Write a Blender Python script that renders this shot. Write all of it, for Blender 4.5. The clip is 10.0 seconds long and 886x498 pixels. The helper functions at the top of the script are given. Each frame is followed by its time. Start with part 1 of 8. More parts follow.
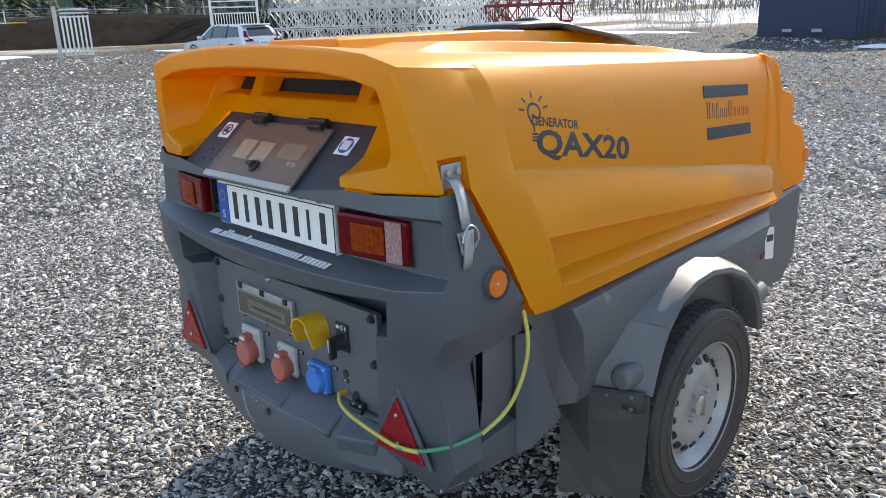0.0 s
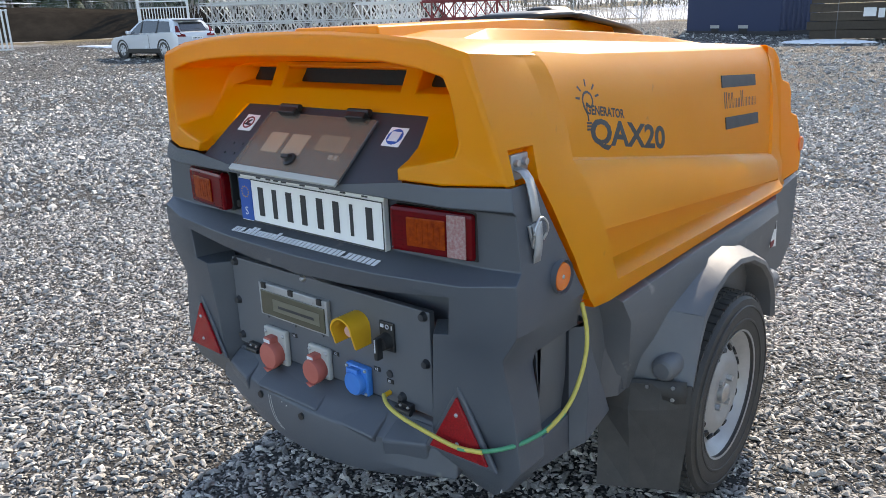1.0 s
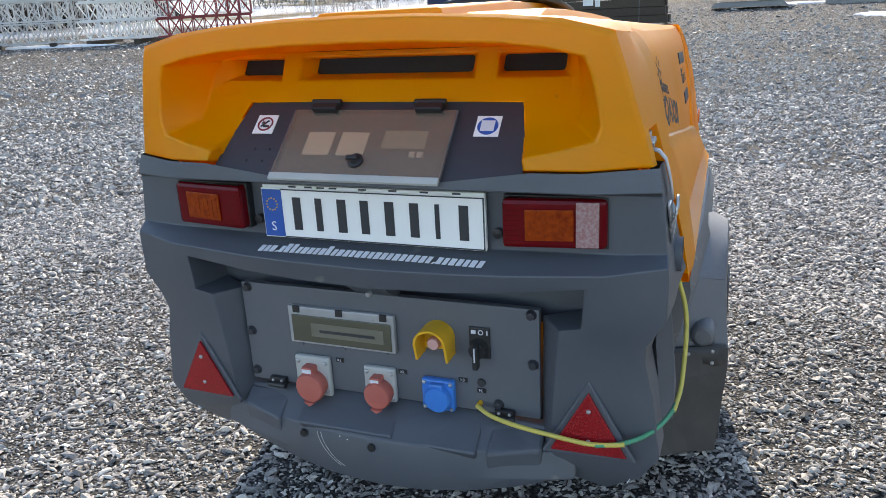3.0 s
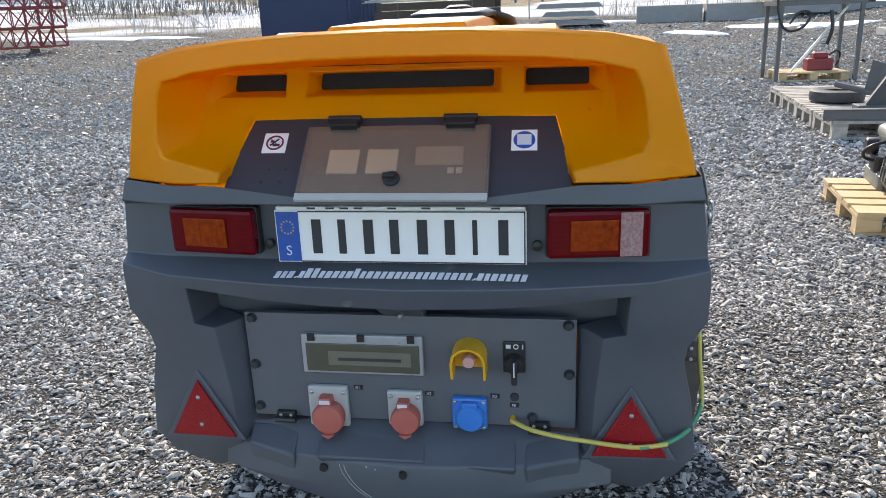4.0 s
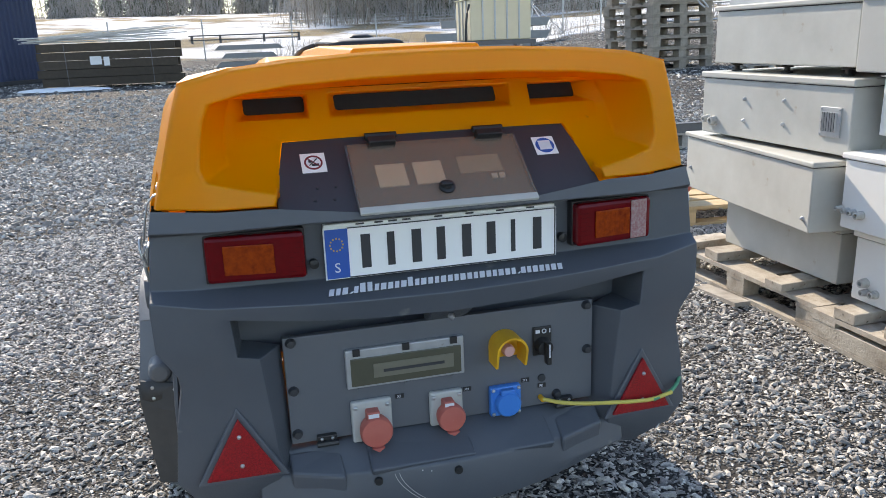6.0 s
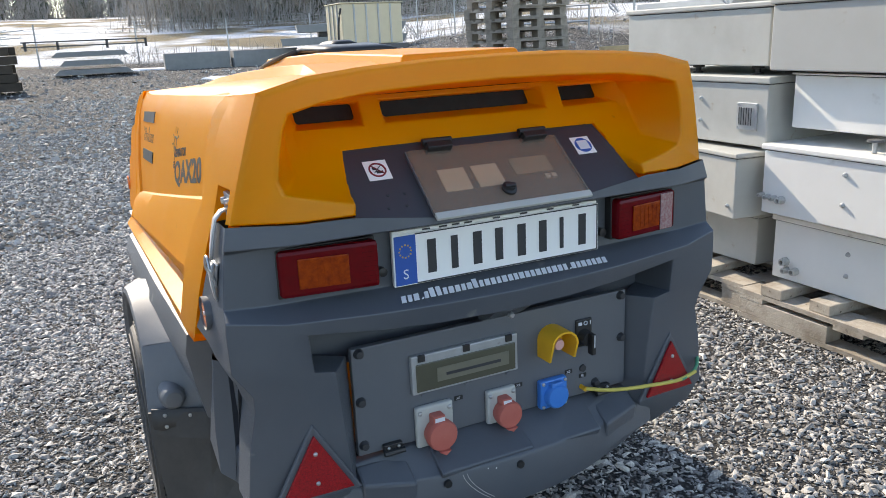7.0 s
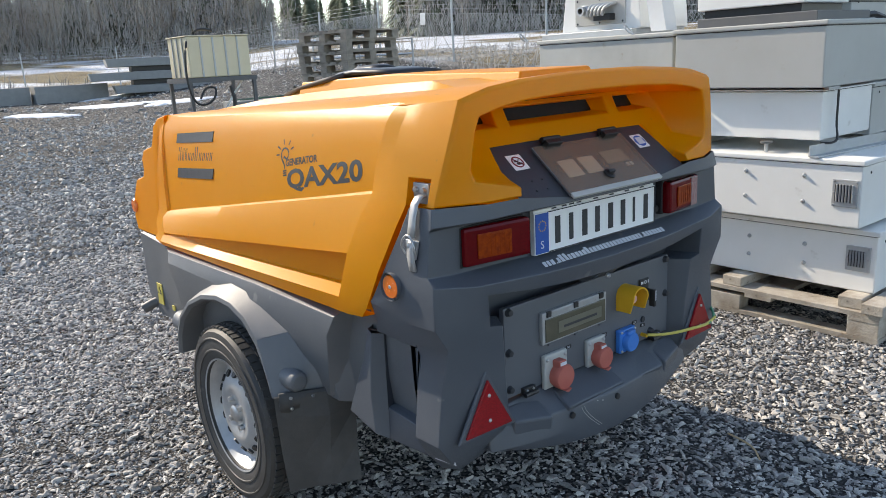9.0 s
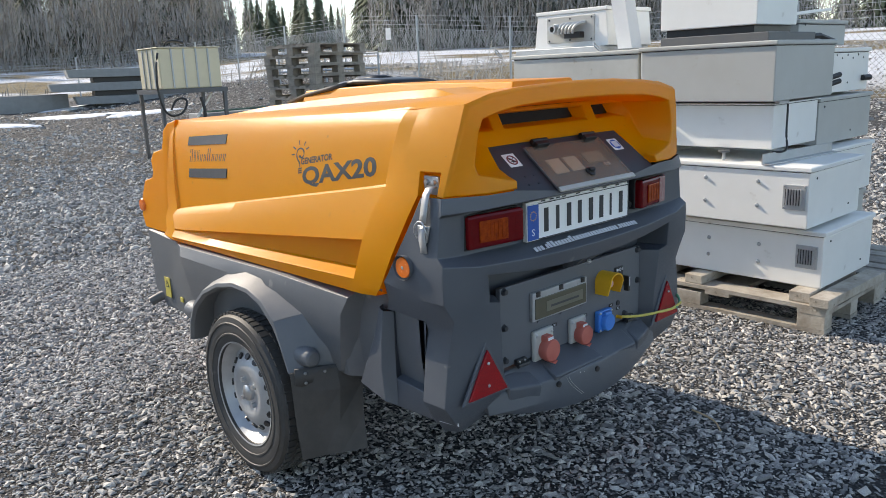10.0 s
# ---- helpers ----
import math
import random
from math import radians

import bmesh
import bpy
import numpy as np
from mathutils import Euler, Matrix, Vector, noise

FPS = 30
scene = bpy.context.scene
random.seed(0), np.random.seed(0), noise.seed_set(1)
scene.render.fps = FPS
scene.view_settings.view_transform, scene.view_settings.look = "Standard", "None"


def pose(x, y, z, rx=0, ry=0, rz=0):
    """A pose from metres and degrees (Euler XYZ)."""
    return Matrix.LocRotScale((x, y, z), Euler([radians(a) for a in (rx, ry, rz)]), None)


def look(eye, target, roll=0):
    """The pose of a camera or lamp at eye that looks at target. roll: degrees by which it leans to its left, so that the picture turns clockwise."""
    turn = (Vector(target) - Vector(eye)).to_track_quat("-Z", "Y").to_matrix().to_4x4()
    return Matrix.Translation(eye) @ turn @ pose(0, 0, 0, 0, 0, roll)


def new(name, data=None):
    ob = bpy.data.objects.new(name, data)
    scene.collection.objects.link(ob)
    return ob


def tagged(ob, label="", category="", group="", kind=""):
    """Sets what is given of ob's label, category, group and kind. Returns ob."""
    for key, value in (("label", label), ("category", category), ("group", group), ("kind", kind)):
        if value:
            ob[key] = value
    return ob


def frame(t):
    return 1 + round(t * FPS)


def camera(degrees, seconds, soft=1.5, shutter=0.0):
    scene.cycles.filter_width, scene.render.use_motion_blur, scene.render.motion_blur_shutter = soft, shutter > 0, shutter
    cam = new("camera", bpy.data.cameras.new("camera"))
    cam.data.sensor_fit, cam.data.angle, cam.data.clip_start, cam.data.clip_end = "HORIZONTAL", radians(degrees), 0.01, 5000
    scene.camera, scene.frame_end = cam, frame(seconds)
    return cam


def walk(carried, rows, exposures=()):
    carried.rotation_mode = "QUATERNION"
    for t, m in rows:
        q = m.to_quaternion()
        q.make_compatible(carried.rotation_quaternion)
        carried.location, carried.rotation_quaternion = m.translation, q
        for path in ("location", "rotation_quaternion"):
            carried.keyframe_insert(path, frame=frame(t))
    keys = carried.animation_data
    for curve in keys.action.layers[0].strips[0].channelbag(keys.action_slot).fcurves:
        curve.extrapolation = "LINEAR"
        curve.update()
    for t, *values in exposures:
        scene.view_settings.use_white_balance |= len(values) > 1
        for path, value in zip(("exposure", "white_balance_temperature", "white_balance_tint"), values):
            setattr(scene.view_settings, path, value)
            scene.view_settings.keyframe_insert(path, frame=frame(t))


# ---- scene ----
cam = camera(60.3, 10.0, soft=0.4)
PATH = [
    (0, (1.613, -0.988, 1.405), (0.236, 0.348, 0.837), -2.2),
    (0.5, (1.532, -1.07, 1.404), (0.202, 0.311, 0.834), -1.9),
    (1, (1.391, -1.125, 1.394), (0.138, 0.321, 0.811), -2.0),
    (1.5, (1.25, -1.206, 1.411), (0.101, 0.319, 0.815), -2.4),
    (2, (1.069, -1.342, 1.42), (0.044, 0.262, 0.805), -2.9),
    (2.5, (0.918, -1.386, 1.408), (0.036, 0.297, 0.783), -3.2),
    (2.7, (0.846, -1.383, 1.389), (0.027, 0.332, 0.767), -3.2),
    (4, (0.335, -1.462, 1.405), (0.02, 0.419, 0.804), -2.3),
    (4.5, (0.19, -1.548, 1.39), (0.093, 0.364, 0.813), -2.1),
    (5, (0.015, -1.609, 1.409), (0.126, 0.309, 0.852), -2.0),
    (5.5, (-0.214, -1.565, 1.406), (0.081, 0.338, 0.865), -2.0),
    (6, (-0.4, -1.554, 1.393), (0.079, 0.313, 0.859), -2.2),
    (7.3, (-0.928, -1.38, 1.418), (-0.02, 0.319, 0.879), -2.9),
    (7.5, (-1.003, -1.355, 1.413), (-0.04, 0.314, 0.877), -3.1),
    (8, (-1.223, -1.333, 1.397), (-0.154, 0.274, 0.872), -3.3),
    (8.5, (-1.428, -1.345, 1.42), (-0.273, 0.208, 0.916), -3.3),
    (9, (-1.654, -1.351, 1.421), (-0.432, 0.157, 0.937), -3.1),
    (9.5, (-1.816, -1.384, 1.424), (-0.545, 0.089, 0.959), -2.7),
    (10, (-1.926, -1.487, 1.414), (-0.623, -0.038, 0.962), -2.4),
]
walk(cam, [(t, look(eye, target, roll)) for t, eye, target, roll in PATH], [(0, 1.46, 7850, 12), (2.7, 1.45, 7700, 12), (5.5, 1.34, 7700, 12), (8, 1.20, 7700, 11), (10, 1.01, 7700, 11)])

# ---- sky, sun ----
SUN_FROM = Vector((-0.216, 0.976, 0)).normalized() * math.cos(radians(34)) + Vector((0, 0, math.sin(radians(34))))
world = bpy.data.worlds.new("sky")
scene.world = world
world.use_nodes = True
wn = world.node_tree.nodes
sky = wn.new("ShaderNodeTexSky")
sky.sky_type, sky.sun_disc = "NISHITA", False
sky.sun_elevation = radians(34)
sky.sun_rotation = math.atan2(SUN_FROM.x, SUN_FROM.y)
sky.air_density, sky.dust_density, sky.ozone_density = 0.9, 0.15, 1.2
wn["Background"].inputs["Strength"].default_value = 0.150
world.node_tree.links.new(sky.outputs[0], wn["Background"].inputs["Color"])
sun = new("sun", bpy.data.lights.new("sun", "SUN"))
sun.data.energy, sun.data.angle, sun.data.color = 2.95, radians(0.53), (1.0, 0.95, 0.88)
sun.matrix_world = look(SUN_FROM * 60, (0, 0, 0))


# ---- materials ----
def material(name, colour, rough=0.6, metal=0.0, second=None, scale=30.0, mix=0.5, bump=0.0, bump_scale=200.0,
             spots=None, spot_amount=0.0, spot_scale=40.0, coat=0.0, specular=0.5, vary=0.0, rough_vary=0.1):
    """A principled surface: two-tone mottling, optional specks or stains, fine relief, and a shade per piece."""
    m = bpy.data.materials.new(name)
    m.use_nodes = True
    n, l = m.node_tree.nodes, m.node_tree.links
    b = n["Principled BSDF"]
    pos = n.new("ShaderNodeTexCoord").outputs["Object"]
    col = n.new("ShaderNodeMix")
    col.data_type = "RGBA"
    col.inputs[6].default_value = (*colour, 1)
    col.inputs[7].default_value = (*(second or [c * 0.82 for c in colour]), 1)
    big = n.new("ShaderNodeTexNoise")
    big.inputs["Scale"].default_value, big.inputs["Detail"].default_value, big.inputs["Roughness"].default_value = scale, 6, 0.65
    l.new(pos, big.inputs["Vector"])
    ramp = n.new("ShaderNodeMapRange")
    ramp.inputs[1].default_value, ramp.inputs[2].default_value = 0.35, 0.7
    ramp.inputs[4].default_value = mix
    l.new(big.outputs["Fac"], ramp.inputs[0])
    l.new(ramp.outputs[0], col.inputs[0])
    out = col.outputs[2]
    if spots:
        sp = n.new("ShaderNodeTexNoise")
        sp.inputs["Scale"].default_value, sp.inputs["Detail"].default_value = spot_scale, 4
        l.new(pos, sp.inputs["Vector"])
        cut = n.new("ShaderNodeMapRange")
        cut.inputs[1].default_value, cut.inputs[2].default_value = 0.72 - spot_amount * 0.3, 0.80 - spot_amount * 0.3
        l.new(sp.outputs["Fac"], cut.inputs[0])
        c2 = n.new("ShaderNodeMix")
        c2.data_type = "RGBA"
        c2.inputs[7].default_value = (*spots, 1)
        l.new(cut.outputs[0], c2.inputs[0])
        l.new(out, c2.inputs[6])
        out = c2.outputs[2]
    if vary:
        info = n.new("ShaderNodeObjectInfo")
        geo = n.new("ShaderNodeNewGeometry")
        add = n.new("ShaderNodeMath")
        add.operation = "ADD"
        l.new(info.outputs["Random"], add.inputs[0])
        l.new(geo.outputs["Random Per Island"], add.inputs[1])
        rng = n.new("ShaderNodeMapRange")
        rng.inputs[2].default_value = 2.0
        rng.inputs[3].default_value, rng.inputs[4].default_value = 1 - vary, 1 + vary
        l.new(add.outputs[0], rng.inputs[0])
        hsv = n.new("ShaderNodeHueSaturation")
        l.new(rng.outputs[0], hsv.inputs["Value"])
        l.new(out, hsv.inputs["Color"])
        out = hsv.outputs[0]
    l.new(out, b.inputs["Base Color"])
    rr = n.new("ShaderNodeMapRange")
    rr.inputs[3].default_value, rr.inputs[4].default_value = max(0, rough - rough_vary), min(1, rough + rough_vary)
    l.new(big.outputs["Fac"], rr.inputs[0])
    l.new(rr.outputs[0], b.inputs["Roughness"])
    b.inputs["Metallic"].default_value = metal
    b.inputs["Coat Weight"].default_value = coat
    b.inputs["Specular IOR Level"].default_value = specular
    if bump:
        fine = n.new("ShaderNodeTexNoise")
        fine.inputs["Scale"].default_value, fine.inputs["Detail"].default_value = bump_scale, 3
        l.new(pos, fine.inputs["Vector"])
        bp = n.new("ShaderNodeBump")
        bp.inputs["Strength"].default_value, bp.inputs["Distance"].default_value = bump, 0.004
        l.new(fine.outputs["Fac"], bp.inputs["Height"])
        l.new(bp.outputs[0], b.inputs["Normal"])
    return m


M = {
    "yellow": material("yellow_plastic", (0.84, 0.350, 0.001), 0.40, second=(0.79, 0.320, 0.0015), scale=3, bump=0.12, bump_scale=700, specular=0.42, rough_vary=0.16,
                       spots=(0.45, 0.22, 0.03), spot_amount=0.02, spot_scale=26),
    "grey": material("grey_plastic", (0.066, 0.077, 0.094), 0.48, second=(0.098, 0.108, 0.124), scale=6, bump=0.2, bump_scale=900, rough_vary=0.14, specular=0.75,
                     spots=(0.17, 0.17, 0.165), spot_amount=0.03, spot_scale=14),
    "grey_dusty": material("dusty_grey_plastic", (0.088, 0.097, 0.110), 0.50, second=(0.145, 0.149, 0.154), scale=4.5, mix=0.75, bump=0.2, bump_scale=900, rough_vary=0.18, specular=0.85,
                           spots=(0.25, 0.245, 0.23), spot_amount=0.12, spot_scale=11),
    "panel": material("grey_panel", (0.098, 0.109, 0.126), 0.46, second=(0.118, 0.128, 0.143), scale=9, specular=0.8, bump=0.1, bump_scale=900),
    # darker copy of the grey plastic, with shade put into its colour
    "charcoal": material("grey_plastic_shaded", (0.036, 0.040, 0.051), 0.50, second=(0.050, 0.054, 0.065), scale=6, bump=0.15, bump_scale=900),
    "dark": material("dark_mesh", (0.018, 0.018, 0.02), 0.8, scale=60),
    "black": material("black_plastic", (0.018, 0.018, 0.019), 0.45, second=(0.03, 0.03, 0.03), scale=20),
    "rubber": material("rubber", (0.040, 0.040, 0.040), 0.6, second=(0.095, 0.090, 0.084), scale=10, bump=0.15, bump_scale=300,
                       spots=(0.12, 0.11, 0.1), spot_amount=0.1, spot_scale=12),
    "steel": material("zinc_steel", (0.55, 0.56, 0.57), 0.35, 0.85, second=(0.42, 0.43, 0.44), scale=30, bump=0.05),
    "rim": material("silver_rim", (0.44, 0.45, 0.46), 0.46, 0.4, second=(0.30, 0.30, 0.30), scale=14, spots=(0.2, 0.17, 0.14), spot_amount=0.08, spot_scale=25),
    "white": material("white_paint", (0.74, 0.75, 0.75), 0.5, scale=5),
    "plate": material("plate_white", (0.90, 0.90, 0.88), 0.4, scale=5, second=(0.86, 0.86, 0.84)),
    "print": material("dark_print", (0.035, 0.037, 0.042), 0.5, scale=20),
    "printlight": material("pale_print", (0.72, 0.74, 0.78), 0.5, scale=20),
    "blue": material("blue_plastic", (0.025, 0.19, 0.60), 0.38, second=(0.03, 0.24, 0.66), scale=15),
    "eublue": material("plate_blue", (0.015, 0.10, 0.42), 0.4, scale=15),
    "redcap": material("faded_red_plastic", (0.46, 0.11, 0.085), 0.5, second=(0.55, 0.17, 0.13), scale=12),
    "pink": material("faded_button", (0.72, 0.42, 0.38), 0.5, scale=20),
    "guard": material("yellow_guard", (0.80, 0.42, 0.02), 0.5, second=(0.68, 0.34, 0.015), scale=20),
    "wire_y": material("wire_yellow", (0.62, 0.50, 0.10), 0.5, second=(0.5, 0.45, 0.12), scale=30),
    "wire_g": material("wire_green", (0.06, 0.30, 0.16), 0.5, scale=30),
    "orange": material("orange_reflector", (0.80, 0.16, 0.012), 0.25, second=(0.9, 0.22, 0.02), scale=60, coat=0.6),
    "redlens": material("red_lens", (0.15, 0.002, 0.005), 0.12, second=(0.08, 0.001, 0.003), scale=40, specular=0.3),
    "amber": material("amber_lens", (0.36, 0.050, 0.003), 0.16, second=(0.17, 0.014, 0.002), scale=70, mix=0.9, specular=0.3),
    "clearlens": material("clear_lens", (0.42, 0.30, 0.29), 0.2, second=(0.30, 0.10, 0.10), scale=160, mix=0.9, specular=0.4),
    "cabinet": material("light_grey_cabinet", (0.80, 0.80, 0.775), 0.42, second=(0.70, 0.70, 0.67), scale=2.5, bump=0.05, bump_scale=300,
                        spots=(0.46, 0.43, 0.38), spot_amount=0.05, spot_scale=5),
    "cabinet_dull": material("weathered_cabinet", (0.45, 0.455, 0.435), 0.55, second=(0.38, 0.375, 0.345), scale=2.2, bump=0.06, bump_scale=250,
                             spots=(0.36, 0.31, 0.25), spot_amount=0.06, spot_scale=7),
    "cabinet_worn": material("stained_cabinet", (0.50, 0.505, 0.475), 0.5, second=(0.40, 0.40, 0.37), scale=3.0, mix=0.8, bump=0.06, bump_scale=250,
                             spots=(0.33, 0.26, 0.19), spot_amount=0.10, spot_scale=9),
    "wood": material("grey_weathered_wood", (0.43, 0.40, 0.355), 0.85, second=(0.22, 0.20, 0.175), scale=9, mix=0.9, bump=0.5, bump_scale=120, vary=0.25),
    "wood_split": material("split_grey_wood", (0.46, 0.42, 0.36), 0.85, second=(0.24, 0.20, 0.155), scale=7, mix=0.95, bump=0.8, bump_scale=90, vary=0.22, spots=(0.08, 0.066, 0.05), spot_amount=0.16, spot_scale=24),
    "wood_brown": material("brown_weathered_wood", (0.34, 0.30, 0.25), 0.85, second=(0.18, 0.155, 0.125), scale=9, mix=0.9, bump=0.5, bump_scale=120, vary=0.25),
    "wood_new": material("fresh_pallet_wood", (0.56, 0.42, 0.24), 0.75, second=(0.46, 0.33, 0.18), scale=12, mix=0.9, bump=0.3, bump_scale=150, vary=0.18),
    "wood_dark": material("tarred_timber", (0.075, 0.058, 0.042), 0.85, second=(0.04, 0.032, 0.026), scale=6, bump=0.3, vary=0.3),
    "galv": material("galvanised", (0.46, 0.48, 0.49), 0.5, 0.6, second=(0.36, 0.37, 0.38), scale=12, vary=0.15),
    "concrete": material("concrete", (0.30, 0.305, 0.30), 0.85, second=(0.21, 0.213, 0.21), scale=3, bump=0.3, bump_scale=60, vary=0.1),
    "container": material("blue_container", (0.017, 0.032, 0.082), 0.55, second=(0.024, 0.040, 0.098), scale=0.8),
    "cream": material("cream_tank", (0.68, 0.60, 0.42), 0.5, second=(0.60, 0.52, 0.36), scale=4),
    "red": material("red_paint", (0.24, 0.028, 0.034), 0.5, scale=8),
    "engine": material("dusty_engine", (0.085, 0.085, 0.072), 0.6, second=(0.125, 0.122, 0.105), scale=14, bump=0.2),
    "engine_pale": material("dusty_olive_cast", (0.19, 0.190, 0.165), 0.55, second=(0.13, 0.128, 0.112), scale=14, bump=0.15),
    "frame_dark": material("dark_steel_frame", (0.036, 0.041, 0.047), 0.5, 0.0, second=(0.06, 0.06, 0.06), scale=10),
    "steel_dark": material("grey_steel_frame", (0.10, 0.105, 0.112), 0.55, 0.2, second=(0.15, 0.14, 0.13), scale=10),
    "carpaint": material("white_car_paint", (0.66, 0.69, 0.73), 0.25, coat=0.8, scale=2, second=(0.63, 0.66, 0.70)),
    "carglass": material("car_glass", (0.02, 0.023, 0.026), 0.06, scale=2, coat=1.0),
    "redtri": material("red_reflector", (0.44, 0.008, 0.014), 0.22, second=(0.12, 0.002, 0.005), scale=240, mix=0.9, bump=0.5, bump_scale=420, specular=0.35),
    "earth": material("dark_earth", (0.022, 0.019, 0.016), 1.0, specular=0.0, second=(0.038, 0.033, 0.027), scale=0.8, mix=0.9, bump=0.5, bump_scale=6),
    "bark": material("bark", (0.20, 0.17, 0.145), 0.9, second=(0.30, 0.27, 0.24), scale=3),
    # needles lightened: haze over the distant spruces put into the colour
    "needle": material("spruce_needles", (0.072, 0.095, 0.058), 0.8, second=(0.105, 0.125, 0.075), scale=1.2, vary=0.35),
    # twigs kept pale, the far wood's haze put into their colour
    "twig": material("bare_twigs", (0.44, 0.40, 0.355), 0.9, second=(0.28, 0.25, 0.22), scale=1.0, vary=0.3),
    "greenwall": material("green_wall", (0.06, 0.12, 0.085), 0.7, second=(0.05, 0.10, 0.07), scale=0.7),
    "dust": material("dusty_rubber", (0.060, 0.056, 0.052), 0.6, specular=0.3, second=(0.11, 0.105, 0.098), scale=9),
    # pale grey that carries distance haze in the colour
    "thicket": material("thicket", (0.40, 0.388, 0.372), 0.95, second=(0.31, 0.30, 0.288), scale=0.3, mix=0.9, bump=1.0, bump_scale=4),
    "hedge": material("dark_hedge", (0.15, 0.14, 0.115), 0.95, second=(0.09, 0.085, 0.07), scale=0.7, mix=0.9),
    "snow": material("old_snow", (0.82, 0.84, 0.87), 0.8, second=(0.68, 0.70, 0.73), scale=0.9, bump=0.5, bump_scale=9),
}

# the moulded polyethylene of the canopy lets some sunlight glow through
yn, yl = M["yellow"].node_tree.nodes, M["yellow"].node_tree.links
glow = yn.new("ShaderNodeBsdfTranslucent")
glow.inputs[0].default_value = (0.95, 0.33, 0.004, 1)
both = yn.new("ShaderNodeMixShader")
both.inputs[0].default_value = 0.30
yl.new(yn["Principled BSDF"].outputs[0], both.inputs[1])
yl.new(glow.outputs[0], both.inputs[2])
yl.new(both.outputs[0], yn["Material Output"].inputs[0])


# ---- mesh helpers ----
def finish(bm, name, mat, smooth=None, bevel=0.0, segments=2, weld=True, angle=35):
    if weld:
        bmesh.ops.remove_doubles(bm, verts=bm.verts, dist=0.0004)
        bmesh.ops.recalc_face_normals(bm, faces=bm.faces)
    me = bpy.data.meshes.new(name)
    bm.to_mesh(me)
    bm.free()
    for k in (mat if isinstance(mat, (list, tuple)) else [mat]):
        me.materials.append(M[k] if isinstance(k, str) else k)
    ob = new(name, me)
    if smooth is not None:
        me.shade_smooth()
        me.set_sharp_from_angle(angle=radians(smooth))
    if bevel:
        md = ob.modifiers.new("bevel", "BEVEL")
        md.width, md.segments, md.limit_method, md.angle_limit = bevel, segments, "ANGLE", radians(angle)
        md.harden_normals = smooth is not None
    return ob


def part(name, bm, mat, parent, label="", **kw):
    ob = finish(bm, name, mat, **kw)
    ob.parent = parent
    return tagged(ob, label) if label else ob


def thing(name, label, category, at=None, group="", kind=""):
    ob = new(name)
    ob.empty_display_size = 0.1
    if at is not None:
        ob.matrix_world = at
    return tagged(ob, label, category, group, kind)


def box(x0, x1, y0, y1, z0, z1, bm=None, m=None):
    bm = bm or bmesh.new()
    c = [(x, y, z) for z in (z0, z1) for x, y in ((x0, y0), (x1, y0), (x1, y1), (x0, y1))]
    v = [bm.verts.new(m @ Vector(p) if m else p) for p in c]
    for f in ((3, 2, 1, 0), (4, 5, 6, 7), (0, 1, 5, 4), (1, 2, 6, 5), (2, 3, 7, 6), (3, 0, 4, 7)):
        bm.faces.new([v[i] for i in f])
    return bm


def prism(loop, shift, bm=None):
    """A closed solid: the flat loop of 3D points, pushed by shift."""
    bm = bm or bmesh.new()
    a = [bm.verts.new(p) for p in loop]
    b = [bm.verts.new(Vector(p) + Vector(shift)) for p in loop]
    bm.faces.new(a[::-1])
    bm.faces.new(b)
    n = len(a)
    for i in range(n):
        bm.faces.new((a[i], a[(i + 1) % n], b[(i + 1) % n], b[i]))
    return bm


def strip(bm, rows, closed=False):
    """Quads between successive rows of points."""
    vs = [[bm.verts.new(p) for p in r] for r in rows]
    for r0, r1 in zip(vs, vs[1:]):
        n = len(r0)
        for i in range(n if closed else n - 1):
            q = [r0[i], r0[(i + 1) % n], r1[(i + 1) % n], r1[i]]
            try:
                bm.faces.new(q)
            except ValueError:
                pass
    return bm


def spin(profile, n=32, axis="X", at=(0, 0, 0), bm=None, cap=False):
    """Lathe of (radius, along) pairs round an axis."""
    bm = bm or bmesh.new()
    rows = []
    for r, a in profile:
        row = []
        for i in range(n):
            c, s = math.cos(2 * math.pi * i / n) * r, math.sin(2 * math.pi * i / n) * r
            p = {"X": (a, c, s), "Y": (c, a, s), "Z": (c, s, a)}[axis]
            row.append(Vector(p) + Vector(at))
        rows.append(row)
    vs = [[bm.verts.new(p) for p in r] for r in rows]
    for r0, r1 in zip(vs, vs[1:]):
        for i in range(n):
            bm.faces.new((r0[i], r0[(i + 1) % n], r1[(i + 1) % n], r1[i]))
    if cap:
        for r in (vs[0], vs[-1]):
            bm.faces.new(r)
    return bm


def tube(points, r, n=8, bm=None, smooth_steps=0):
    """A round bar or cable along points."""
    bm = bm or bmesh.new()
    pts = [Vector(p) for p in points]
    for _ in range(smooth_steps):
        q = [pts[0]]
        for a, b in zip(pts, pts[1:]):
            q += [a * 0.75 + b * 0.25, a * 0.25 + b * 0.75]
        pts = q + [pts[-1]]
    rows = []
    for i, p in enumerate(pts):
        d = (pts[min(i + 1, len(pts) - 1)] - pts[max(i - 1, 0)]).normalized()
        u = d.cross(Vector((0, 0, 1)) if abs(d.z) < 0.95 else Vector((1, 0, 0))).normalized()
        w = d.cross(u)
        rows.append([p + (u * math.cos(2 * math.pi * k / n) + w * math.sin(2 * math.pi * k / n)) * r for k in range(n)])
    vs = [[bm.verts.new(p) for p in row] for row in rows]
    for r0, r1 in zip(vs, vs[1:]):
        for k in range(n):
            bm.faces.new((r0[k], r0[(k + 1) % n], r1[(k + 1) % n], r1[k]))
    bm.faces.new(vs[0][::-1])
    bm.faces.new(vs[-1])
    return bm


